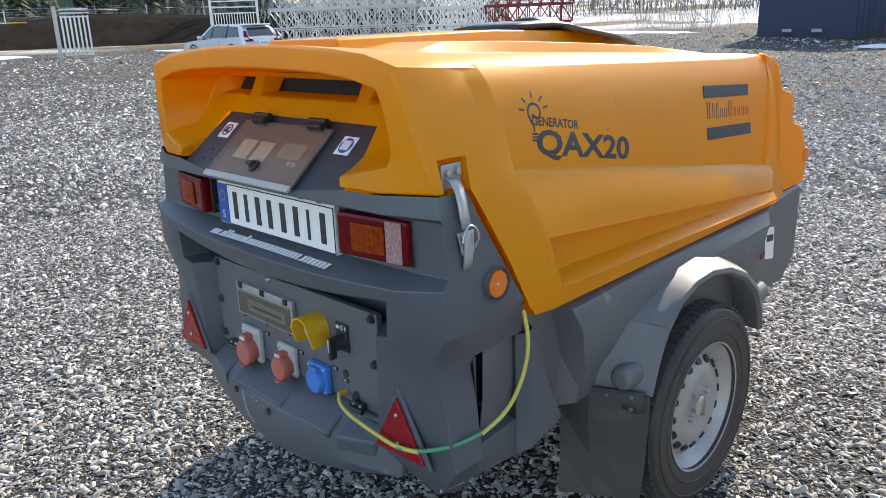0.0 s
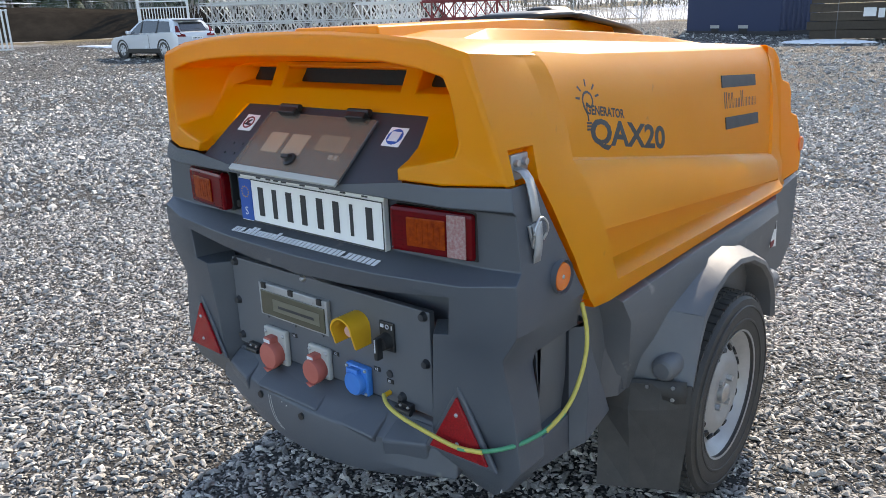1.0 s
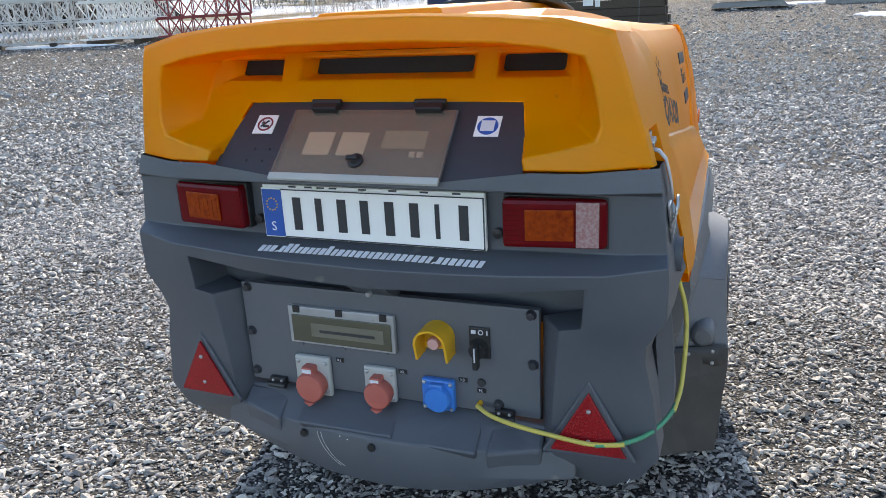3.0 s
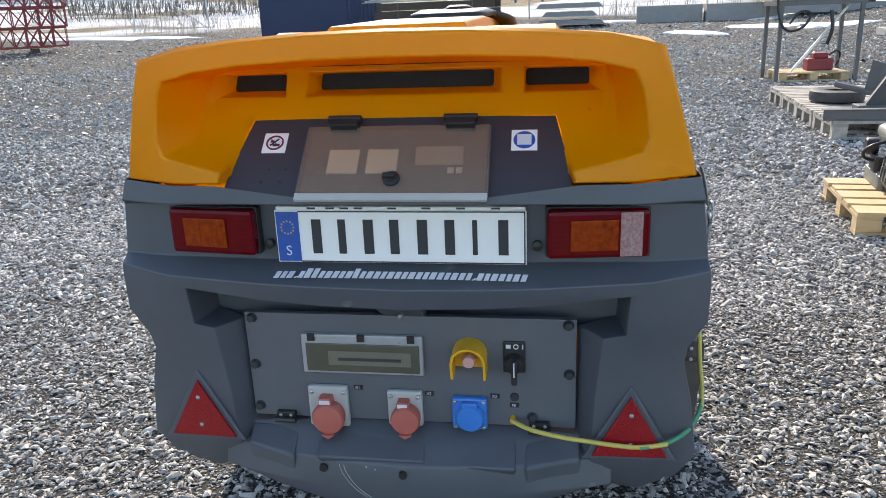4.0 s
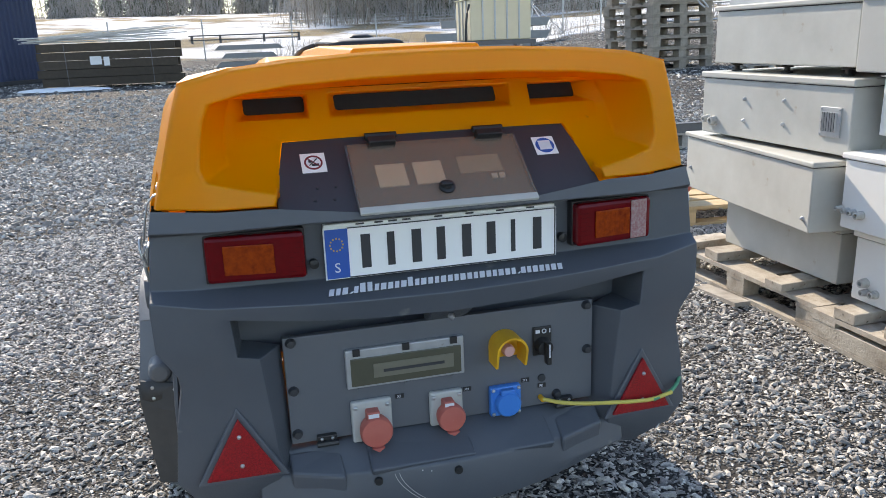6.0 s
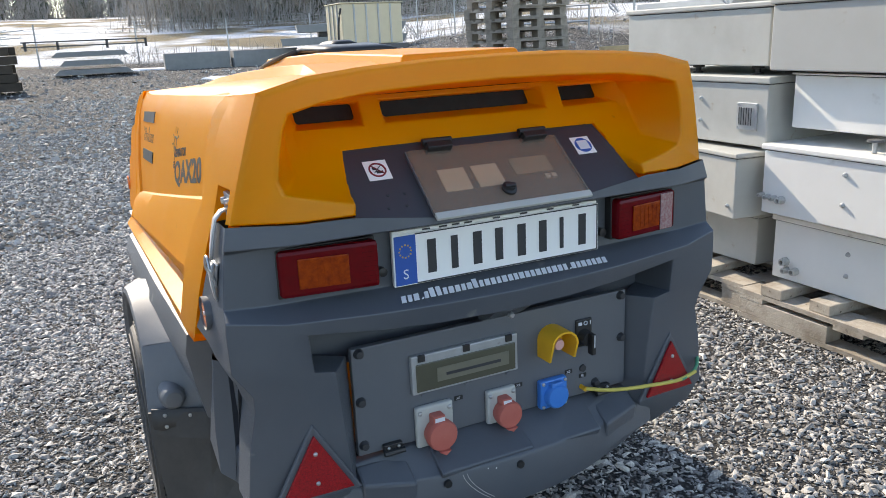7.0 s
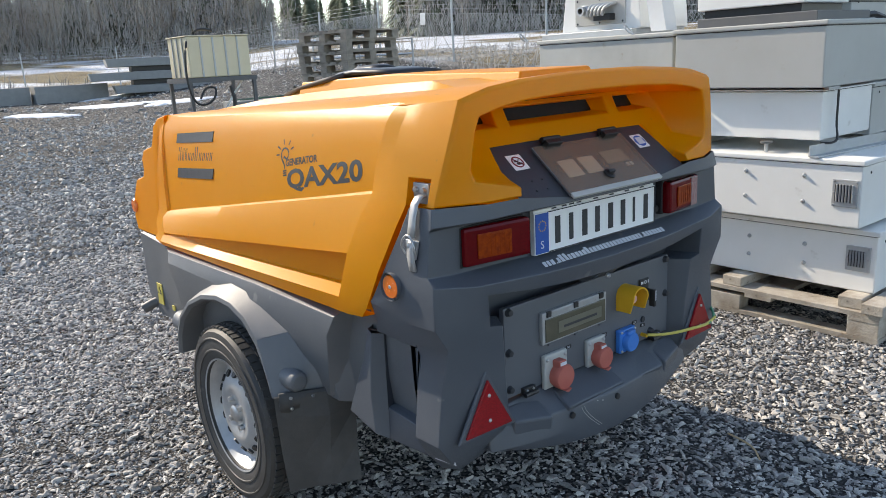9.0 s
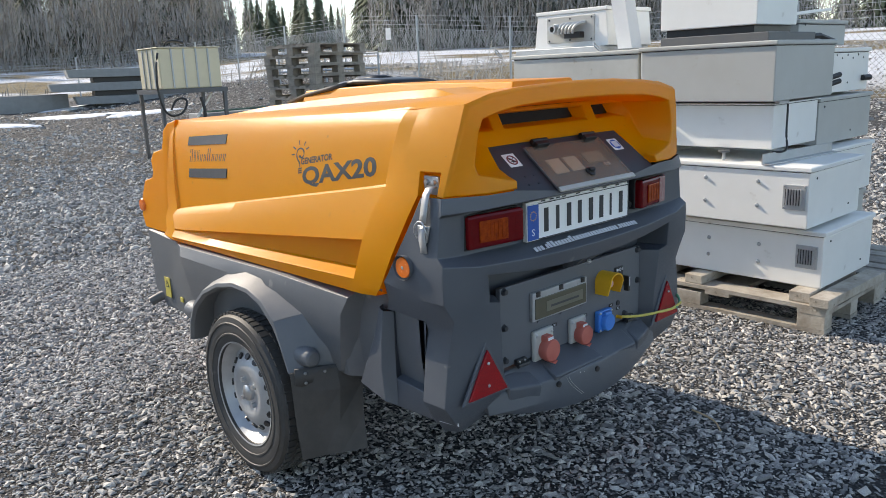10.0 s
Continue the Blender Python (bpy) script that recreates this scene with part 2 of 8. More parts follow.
def beam(a, b, w, h, bm=None):
    """A square bar from a to b, w wide and h high."""
    bm = bm or bmesh.new()
    a, b = Vector(a), Vector(b)
    d = (b - a).normalized()
    u = d.cross(Vector((0, 0, 1)) if abs(d.z) < 0.95 else Vector((0, 1, 0))).normalized()
    s = u.cross(d)
    loop = [a + u * w / 2 * i + s * h / 2 * j for i, j in ((-1, -1), (1, -1), (1, 1), (-1, 1))]
    return prism(loop, b - a, bm)


def half_loop(points):
    """From the right half (tip to centre) a whole line, left to right."""
    left = [(-x, y, z) for x, y, z in points]
    return left + [p for p in points[::-1] if abs(p[0]) > 1e-6]


def lerp(table, v):
    """Linear look-up in (key, value) pairs."""
    for (a, p), (b, q) in zip(table, table[1:]):
        if v <= b:
            return p + (q - p) * max(0, (v - a)) / (b - a)
    return table[-1][1]


def patch(bm, p00, p10, p11, p01, nu, nv, bulge=0.0):
    """A bilinear patch, optionally swollen along its normal."""
    p00, p10, p11, p01 = map(Vector, (p00, p10, p11, p01))
    nrm = (p10 - p00).cross(p01 - p00).normalized()
    rows = []
    for j in range(nv + 1):
        v = j / nv
        rows.append([(p00 * (1 - i / nu) + p10 * i / nu) * (1 - v) + (p01 * (1 - i / nu) + p11 * i / nu) * v
                     + nrm * bulge * 16 * (i / nu) * (1 - i / nu) * v * (1 - v) for i in range(nu + 1)])
    return strip(bm, rows)


def lettering(name, text, size, mat, parent, m, depth=0.0012, squeeze=1.0, align="LEFT", bold=0.0):
    """Raised flat letters from the built-in font, as a mesh."""
    cu = bpy.data.curves.new(name, "FONT")
    cu.body, cu.size, cu.extrude, cu.align_x, cu.offset = text, size, depth, align, bold
    cu.resolution_u = 3
    tmp = new(name + "_curve", cu)
    bpy.context.view_layer.update()
    me = bpy.data.meshes.new_from_object(tmp.evaluated_get(bpy.context.evaluated_depsgraph_get()))
    bpy.data.objects.remove(tmp)
    bpy.data.curves.remove(cu)
    me.transform(m @ Matrix.Diagonal((squeeze, 1, 1, 1)))
    me.materials.clear()
    me.materials.append(M[mat])
    ob = new(name, me)
    ob.parent = parent
    return ob



def fitted(name, text, w, h, mat, parent, m, bold=0.0):
    """Letters stretched to a width and height, their lower left corner at the origin of m."""
    ob = lettering(name, text, 1.0, mat, parent, Matrix.Identity(4), depth=0.001, bold=bold)
    xs, ys = [v.co.x for v in ob.data.vertices], [v.co.y for v in ob.data.vertices]
    kx, ky = w / (max(xs) - min(xs)), h / (max(ys) - min(ys))
    ob.data.transform(m @ Matrix.Diagonal((kx, ky, 1, 1)) @ Matrix.Translation((-min(xs), -min(ys), 0)))
    return ob


# ---- ground ----
def tone_nodes(n, l, value, stops):
    ramp = n.new("ShaderNodeValToRGB")
    e = ramp.color_ramp.elements
    for k, (p, c) in enumerate(stops):
        q = e[k] if k < 2 else e.new(p)
        q.position, q.color = p, (*c, 1)
    l.new(value, ramp.inputs[0])
    return ramp.outputs[0]


STONE_TONES = ((0.0, (0.15, 0.147, 0.145)), (1.0, (0.72, 0.695, 0.645)), (0.3, (0.28, 0.274, 0.265)), (0.65, (0.43, 0.418, 0.395)), (0.88, (0.56, 0.54, 0.505)))


def ground_material():
    """Crushed stone in the yard; dry grass and old snow out on the fields."""
    m = bpy.data.materials.new("gravel_yard")
    m.use_nodes = True
    n, l = m.node_tree.nodes, m.node_tree.links
    b = n["Principled BSDF"]
    pos = n.new("ShaderNodeTexCoord").outputs["Object"]

    def voronoi(scale):
        v = n.new("ShaderNodeTexVoronoi")
        v.inputs["Scale"].default_value, v.inputs["Randomness"].default_value = scale, 1
        l.new(pos, v.inputs["Vector"])
        bw = n.new("ShaderNodeSeparateColor")
        l.new(v.outputs["Color"], bw.inputs[0])
        return bw.outputs[0], v.outputs["Distance"]

    def noise_at(scale, detail=4):
        t = n.new("ShaderNodeTexNoise")
        t.inputs["Scale"].default_value, t.inputs["Detail"].default_value = scale, detail
        l.new(pos, t.inputs["Vector"])
        return t.outputs["Fac"]

    def step(value, a, c):
        r = n.new("ShaderNodeMapRange")
        r.inputs[1].default_value, r.inputs[2].default_value = a, c
        l.new(value, r.inputs[0])
        return r.outputs[0]

    def blend(f, a, c, mode="MIX"):
        x = n.new("ShaderNodeMix")
        x.data_type, x.blend_type = "RGBA", mode
        if isinstance(f, float):
            x.inputs[0].default_value = f
        else:
            l.new(f, x.inputs[0])
        for k, q in ((6, a), (7, c)):
            if isinstance(q, tuple):
                x.inputs[k].default_value = (*q, 1)
            else:
                l.new(q, x.inputs[k])
        return x.outputs[2]

    small, sd = voronoi(74)
    large, ld = voronoi(13)
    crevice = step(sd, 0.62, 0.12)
    patches = blend(step(large, 0.0, 1.0), (0.72, 0.72, 0.73), (1.2, 1.19, 1.17))
    stones = blend(1.0, tone_nodes(n, l, small, STONE_TONES), patches, "MULTIPLY")
    # shade in the gaps between stones, put into the colour as near-black
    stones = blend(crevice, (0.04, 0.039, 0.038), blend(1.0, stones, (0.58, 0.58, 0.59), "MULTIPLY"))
    # far cells dimmed and dark-edged: the stones' own shade put into the colour
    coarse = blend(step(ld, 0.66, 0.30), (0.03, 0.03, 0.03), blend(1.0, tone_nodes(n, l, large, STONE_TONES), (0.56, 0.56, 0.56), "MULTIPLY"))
    reach = n.new("ShaderNodeVectorMath")
    reach.operation = "LENGTH"
    l.new(pos, reach.inputs[0])
    stones = blend(step(reach.outputs["Value"], 11, 24), stones, coarse)
    stones = blend(step(noise_at(0.35), 0.4, 0.7), stones, (0.84, 0.845, 0.86), "MULTIPLY")
    stones = blend(step(noise_at(2.5), 0.45, 0.75), stones, (1.14, 1.13, 1.11), "MULTIPLY")
    grass = blend(step(noise_at(0.9, 6), 0.35, 0.65), (0.30, 0.235, 0.13), (0.15, 0.12, 0.075))
    grass = blend(step(noise_at(0.11, 7), 0.43, 0.53), grass, (0.74, 0.76, 0.80))
    sep = n.new("ShaderNodeVectorMath")
    sep.operation = "LENGTH"
    l.new(pos, sep.inputs[0])
    split = n.new("ShaderNodeSeparateXYZ")
    l.new(pos, split.inputs[0])
    most = n.new("ShaderNodeMath")
    most.operation = "MAXIMUM"
    l.new(step(sep.outputs["Value"], 50, 56), most.inputs[0])
    l.new(step(split.outputs[0], 19.0, 21.0), most.inputs[1])
    far = most.outputs[0]
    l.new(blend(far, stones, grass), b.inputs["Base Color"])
    add = n.new("ShaderNodeMath")
    add.operation = "MULTIPLY_ADD"
    add.inputs[1].default_value = 0.8
    l.new(small, add.inputs[0])
    l.new(crevice, add.inputs[2])
    bp = n.new("ShaderNodeBump")
    bp.inputs["Strength"].default_value, bp.inputs["Distance"].default_value = 1.0, 0.012
    l.new(add.outputs[0], bp.inputs["Height"])
    l.new(bp.outputs[0], b.inputs["Normal"])
    b.inputs["Roughness"].default_value = 0.9
    b.inputs["Specular IOR Level"].default_value = 0.2
    return m


M["gravel"] = ground_material()


def stone_material():
    m = bpy.data.materials.new("crushed_stone")
    m.use_nodes = True
    n, l = m.node_tree.nodes, m.node_tree.links
    b = n["Principled BSDF"]
    geo = n.new("ShaderNodeNewGeometry")
    base = tone_nodes(n, l, geo.outputs["Random Per Island"], STONE_TONES)
    t = n.new("ShaderNodeTexNoise")
    t.inputs["Scale"].default_value, t.inputs["Detail"].default_value = 160, 4
    l.new(n.new("ShaderNodeTexCoord").outputs["Object"], t.inputs["Vector"])
    mx = n.new("ShaderNodeMix")
    mx.data_type, mx.blend_type = "RGBA", "MULTIPLY"
    mx.inputs[0].default_value = 0.7
    l.new(base, mx.inputs[6])
    l.new(tone_nodes(n, l, t.outputs["Fac"], ((0.3, (0.6, 0.6, 0.62)), (0.7, (1.25, 1.22, 1.18)))), mx.inputs[7])
    l.new(mx.outputs[2], b.inputs["Base Color"])
    b.inputs["Roughness"].default_value = 0.65
    b.inputs["Specular IOR Level"].default_value = 0.35
    bp = n.new("ShaderNodeBump")
    bp.inputs["Strength"].default_value, bp.inputs["Distance"].default_value = 0.5, 0.003
    l.new(t.outputs["Fac"], bp.inputs["Height"])
    l.new(bp.outputs[0], b.inputs["Normal"])
    return m


M["stone"] = stone_material()


def rise(x, y):
    """Flat yard; the land climbs to the fields, sooner towards the north-east."""
    d = math.hypot(x, y)
    az = math.degrees(math.atan2(x, y))
    w = min(1, max(0, (az - 12) / 24)) * min(1, max(0, (150 - az) / 30))
    w = w * w * (3 - 2 * w)
    east = lerp(((13, 0), (25, 0.50), (34, 1.55), (60, 2.6), (120, 5.4), (300, 11), (4000, 60)), d)
    north = lerp(((28, 0), (45, 0.3), (62, 0.9), (150, 6.8), (300, 13), (4000, 60)), d)
    return east * w + north * (1 - w)


gb = bmesh.new()
radii = [2, 4, 7, 10, 13, 16, 20, 25, 29, 34, 40, 46, 50, 54, 58, 62, 70, 80, 95, 110, 130, 150, 190, 240, 300, 600, 1500, 4000]
rows = [[(r * math.sin(math.pi * k / 72), r * math.cos(math.pi * k / 72), rise(r * math.sin(math.pi * k / 72), r * math.cos(math.pi * k / 72)))
         for k in range(144)] for r in radii]
strip(gb, rows, closed=True)
c = gb.verts.new((0, 0, 0))
gb.verts.ensure_lookup_table()
for k in range(144):
    gb.faces.new((c, gb.verts[k], gb.verts[(k + 1) % 144]))
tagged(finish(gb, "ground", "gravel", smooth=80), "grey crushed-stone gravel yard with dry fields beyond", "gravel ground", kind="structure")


def gravel_stones(name, rings, corner, faces, label, seed, south=False):
    """Loose angular stones strewn over the yard; corner and faces give a stone's rough shape."""
    rng = np.random.default_rng(seed)
    parts = []
    for r0, r1, count, size, tall in rings:
        r = np.sqrt(rng.uniform(r0 ** 2, r1 ** 2, count))
        a = rng.uniform(0, 2 * np.pi, count)
        s = np.clip(size * rng.lognormal(0, 0.40, count), 0.0028, size * 2.6)
        parts.append(np.stack([r * np.cos(a), 0.2 + r * np.sin(a), s, np.full(count, tall)], 1))
    p = np.concatenate(parts)
    behind = p[:, 1] < -1.6  # thinner strewn south of the trailer
    p[behind, 1] = np.where(rng.uniform(size=behind.sum()) < (0.0 if south else 0.7), 0.4 - p[behind, 1], p[behind, 1])
    x, y = p[:, 0], p[:, 1]
    hidden = (y < np.maximum(-0.7, -1.5 - 0.25 * (x - 1.6))) | ((x > 2.95) & (x < 4.2) & (y > 0.1) & (y < 2.4)) | ((np.abs(x + 0.02) < 0.46) & (y > 1.15) & (y < 1.6))
    p = p[hidden if south else ~hidden]
    corner, quad = np.array(corner, float), np.array(faces)
    count, m, k = len(p), len(corner), len(quad[0])
    v = corner[None] * rng.uniform(0.55, 1.15, (count, m, 3))
    v *= np.stack([rng.uniform(1.05, 2.0, count), rng.uniform(0.50, 0.95, count), rng.uniform(0.26, 0.56, count) * p[:, 3]], 1)[:, None, :]
    yaw, tip, roll = rng.uniform(0, 2 * np.pi, count), rng.normal(0, 0.24, count), rng.normal(0, 0.24, count)
    for ang, (i, j) in ((roll, (1, 2)), (tip, (0, 2)), (yaw, (0, 1))):
        c_, s_ = np.cos(ang)[:, None], np.sin(ang)[:, None]
        vi, vj = v[:, :, i].copy(), v[:, :, j].copy()
        v[:, :, i], v[:, :, j] = vi * c_ - vj * s_, vi * s_ + vj * c_
    v *= p[:, 2][:, None, None]
    v[:, :, 0] += p[:, 0][:, None]
    v[:, :, 1] += p[:, 1][:, None]
    height = np.array([rise(x, y) if x * x + y * y > 150 else 0.0 for x, y in p[:, :2]])
    v[:, :, 2] += (height + p[:, 2] * rng.uniform(0.05, 0.7, count))[:, None]
    loops = (quad[None] + (np.arange(count) * m)[:, None, None]).reshape(-1)
    me = bpy.data.meshes.new(name)
    me.vertices.add(count * m)
    me.vertices.foreach_set("co", v.reshape(-1))
    me.loops.add(len(loops))
    me.loops.foreach_set("vertex_index", loops.astype(np.int32))
    me.polygons.add(count * len(quad))
    me.polygons.foreach_set("loop_start", (np.arange(count * len(quad)) * k).astype(np.int32))
    me.update(calc_edges=True)
    me.shade_flat()
    me.materials.append(M["stone"])
    return tagged(new(name, me), label, "gravel", kind="stuff")


# a flat-topped stone: four corners below, three above, each pushed about at random
STONE = ([-1.0, -0.9, -0.8], [1.0, -1.0, -0.8], [0.95, 0.95, -0.8], [-1.0, 0.9, -0.8], [0.0, -0.72, 0.9], [0.68, 0.42, 0.8], [-0.66, 0.45, 0.85])
STONE_FACES = ((4, 5, 6), (0, 1, 4), (1, 5, 4), (1, 2, 5), (2, 6, 5), (2, 3, 6), (3, 0, 6), (0, 4, 6))
RIDGE = ([-1.0, -0.9, -0.7], [1.0, -1.0, -0.7], [0.9, 0.9, -0.7], [-1.0, 1.0, -0.7], [-0.5, 0.1, 0.9], [0.55, -0.1, 0.8])
RIDGE_FACES = ((0, 1, 5), (0, 5, 4), (2, 3, 4), (2, 4, 5), (1, 2, 5), (3, 0, 4))
CHIP = ([-1.0, -0.8, -0.6], [0.9, -1.0, -0.6], [1.1, 0.8, -0.6], [-0.8, 1.0, -0.6], [0.15, 0.1, 1.1])
CHIP_FACES = ((0, 1, 4), (1, 2, 4), (2, 3, 4), (3, 0, 4))
gravel_stones("gravel_stones", ((0.0, 2.7, 76000, 0.0068, 1.1), (2.7, 5.0, 120000, 0.0078, 1.3), (5.0, 9.5, 88000, 0.0125, 1.7)), STONE, STONE_FACES,
              "loose flat angular grey crushed stones packed over the yard", 7)
gravel_stones("fine_gravel", ((0.0, 2.7, 30000, 0.0045, 1.0), (2.7, 5.0, 20000, 0.0052, 1.2)), CHIP, CHIP_FACES,
              "fine grey stone chips between the larger stones", 9)
gravel_stones("coarse_gravel", ((9.5, 14.0, 52000, 0.0150, 1.6), (14.0, 24.0, 40000, 0.0215, 1.6), (24.0, 46.0, 20000, 0.036, 1.5)), RIDGE, RIDGE_FACES,
              "coarser grey crushed stones towards the yard's edges", 8)
gravel_stones("sparse_gravel", ((0.0, 9.0, 70000, 0.010, 1.0),), CHIP, CHIP_FACES, "grey crushed stones strewn over the yard's south", 10, True)

# ---- towable generator ----
gen = thing("generator_trailer", "towable yellow and dark grey diesel generator standing on gravel", "generator")


REAR_EDGE = [(0.578, 0.004, 1.088), (0.562, -0.003, 1.150), (0.5465, -0.009, 1.205), (0.529, -0.015, 1.265), (0.508, -0.018, 1.329)]


def rear_hood():
    """The yellow rear rim with its hollow, vent band and side walls, both halves."""
    outer = [(0.350, -0.058, 1.085), (0.46, -0.046, 1.084), (0.574, 0.0, 1.086), (0.556, -0.010, 1.150), (0.541, -0.017, 1.205), (0.5235, -0.024, 1.265), (0.502, -0.03, 1.322),
             (0.41, -0.032, 1.344), (0.30, -0.034, 1.356), (0.15, -0.035, 1.365), (0, -0.035, 1.367)]
    inner = [(0.346, -0.054, 1.108), (0.42, -0.046, 1.124), (0.478, -0.032, 1.138), (0.487, -0.03, 1.165), (0.480, -0.032, 1.21), (0.470, -0.033, 1.255), (0.456, -0.034, 1.286),
             (0.39, -0.035, 1.302), (0.30, -0.036, 1.313), (0.15, -0.037, 1.320), (0, -0.037, 1.322)]
    back = [(0.341, -0.020, 1.118), (0.40, 0.02, 1.14), (0.43, 0.05, 1.158), (0.436, 0.075, 1.182), (0.434, 0.095, 1.22), (0.428, 0.112, 1.255), (0.422, 0.125, 1.284),
            (0.38, 0.14, 1.292), (0.30, 0.145, 1.296), (0.15, 0.148, 1.298), (0, 0.148, 1.298)]
    top0 = [(0, 0, 0)] * 2 + REAR_EDGE + [(0.415, -0.02, 1.352), (0.30, -0.02, 1.364), (0.15, -0.02, 1.372), (0, -0.02, 1.374)]
    bm = bmesh.new()
    for a, b in ((outer, inner), (inner, back)):
        strip(bm, [half_loop(a), half_loop(b)])
    strip(bm, [half_loop(outer[2:]), half_loop(top0[2:])])
    # underside of the lip
    for s in (1, -1):
        strip(bm, [[(s * x, y, z) for x, y, z in outer[:3]], [(s * 0.345, 0.03, 1.09), (s * 0.46, 0.04, 1.086), (s * 0.575, 0.05, 1.086)]])
        bm.faces.new([bm.verts.new((s * x, y, z)) for x, y, z in (outer[0], inner[0], back[0], (0.338, -0.014, 1.096), (0.345, 0.0, 1.084))])
        # cheek from the hollow to the dark slope
        strip(bm, [[(s * x, y, z) for x, y, z in (back[0], back[1], back[2], back[3], back[4])],
                   [(s * x, y, z) for x, y, z in ((0.338, -0.014, 1.096), (0.331, 0.03, 1.136), (0.328, 0.055, 1.165), (0.318, 0.085, 1.194), (0.406, 0.112, 1.228))]])
        strip(bm, [[(s * x, y, z) for x, y, z in (back[4], back[5], back[6])], [(s * 0.406, 0.112, 1.228), (s * 0.406, 0.118, 1.238), (s * 0.406, 0.142, 1.284)]])
    # vent band: rows below, through and above the slots
    xs = [-0.425, -0.406, -0.256, -0.207, 0.207, 0.256, 0.406, 0.425]
    zr = [(1.194, 0.086), (1.238, 0.118), (1.284, 0.142), (1.297, 0.146)]
    for j, ((z0, y0), (z1, y1)) in enumerate(zip(zr, zr[1:])):
        for i, (a, b) in enumerate(zip(xs, xs[1:])):
            if j == 1 and i in (1, 3, 5):
                d = 0.05
                ca, cb = a * 0.97 + 0.012 * (1 if i == 3 else 0.6) * (1 if a < b else -1), b * 0.97 - 0.012 * (1 if i == 3 else 0.6)
                for p, q, r, t in (((a, y0, z0), (b, y0, z0), (cb, y0 + d, z0 + 0.008), (ca, y0 + d, z0 + 0.008)),
                                   ((a, y1, z1), (b, y1, z1), (cb, y1 + d, z1 - 0.006), (ca, y1 + d, z1 - 0.006)),
                                   ((a, y0, z0), (a, y1, z1), (ca, y1 + d, z1 - 0.006), (ca, y0 + d, z0 + 0.008)),
                                   ((b, y0, z0), (b, y1, z1), (cb, y1 + d, z1 - 0.006), (cb, y0 + d, z0 + 0.008))):
                    strip(bm, [[p, q], [t, r]])
                continue
            if j < 2 and abs(a + b) > 0.75:
                continue
            strip(bm, [[(a, y0, z0), (b, y0, z0)], [(a, y1, z1), (b, y1, z1)]])
    return bm


def side_z(y):
    """Height of the canopy's upper side edge."""
    return lerp(((-0.02, 1.329), (0.16, 1.316), (0.54, 1.299), (1.08, 1.274), (1.70, 1.250)), y)


def seam_z(y):
    return lerp(((0.2, 1.106), (1.66, 0.890)), y)


PANEL_V = (0.0, 0.3, 0.58, 0.8, 0.92, 1.0)


def panel_swell(v):
    """How far the upper side bulges, so that it rolls softly into the roof."""
    return lerp(((0, 0), (0.3, 0.012), (0.58, 0.018), (0.8, 0.019), (0.92, 0.0125), (1.0, 0)), v)


def panel_step(v):
    """Depth of the moulded step round the side panel, fading towards the roof."""
    return lerp(((0, 0.009), (0.58, 0.008), (0.92, 0.003), (1.0, 0.0)), v)


def along(points, fractions):
    """Points at the given fractions of a line, by its height."""
    z0, z1 = points[0][2], points[-1][2]
    return [tuple(lerp([(p[2], p[i]) for p in points], z0 + (z1 - z0) * f) for i in range(3)) for f in fractions]


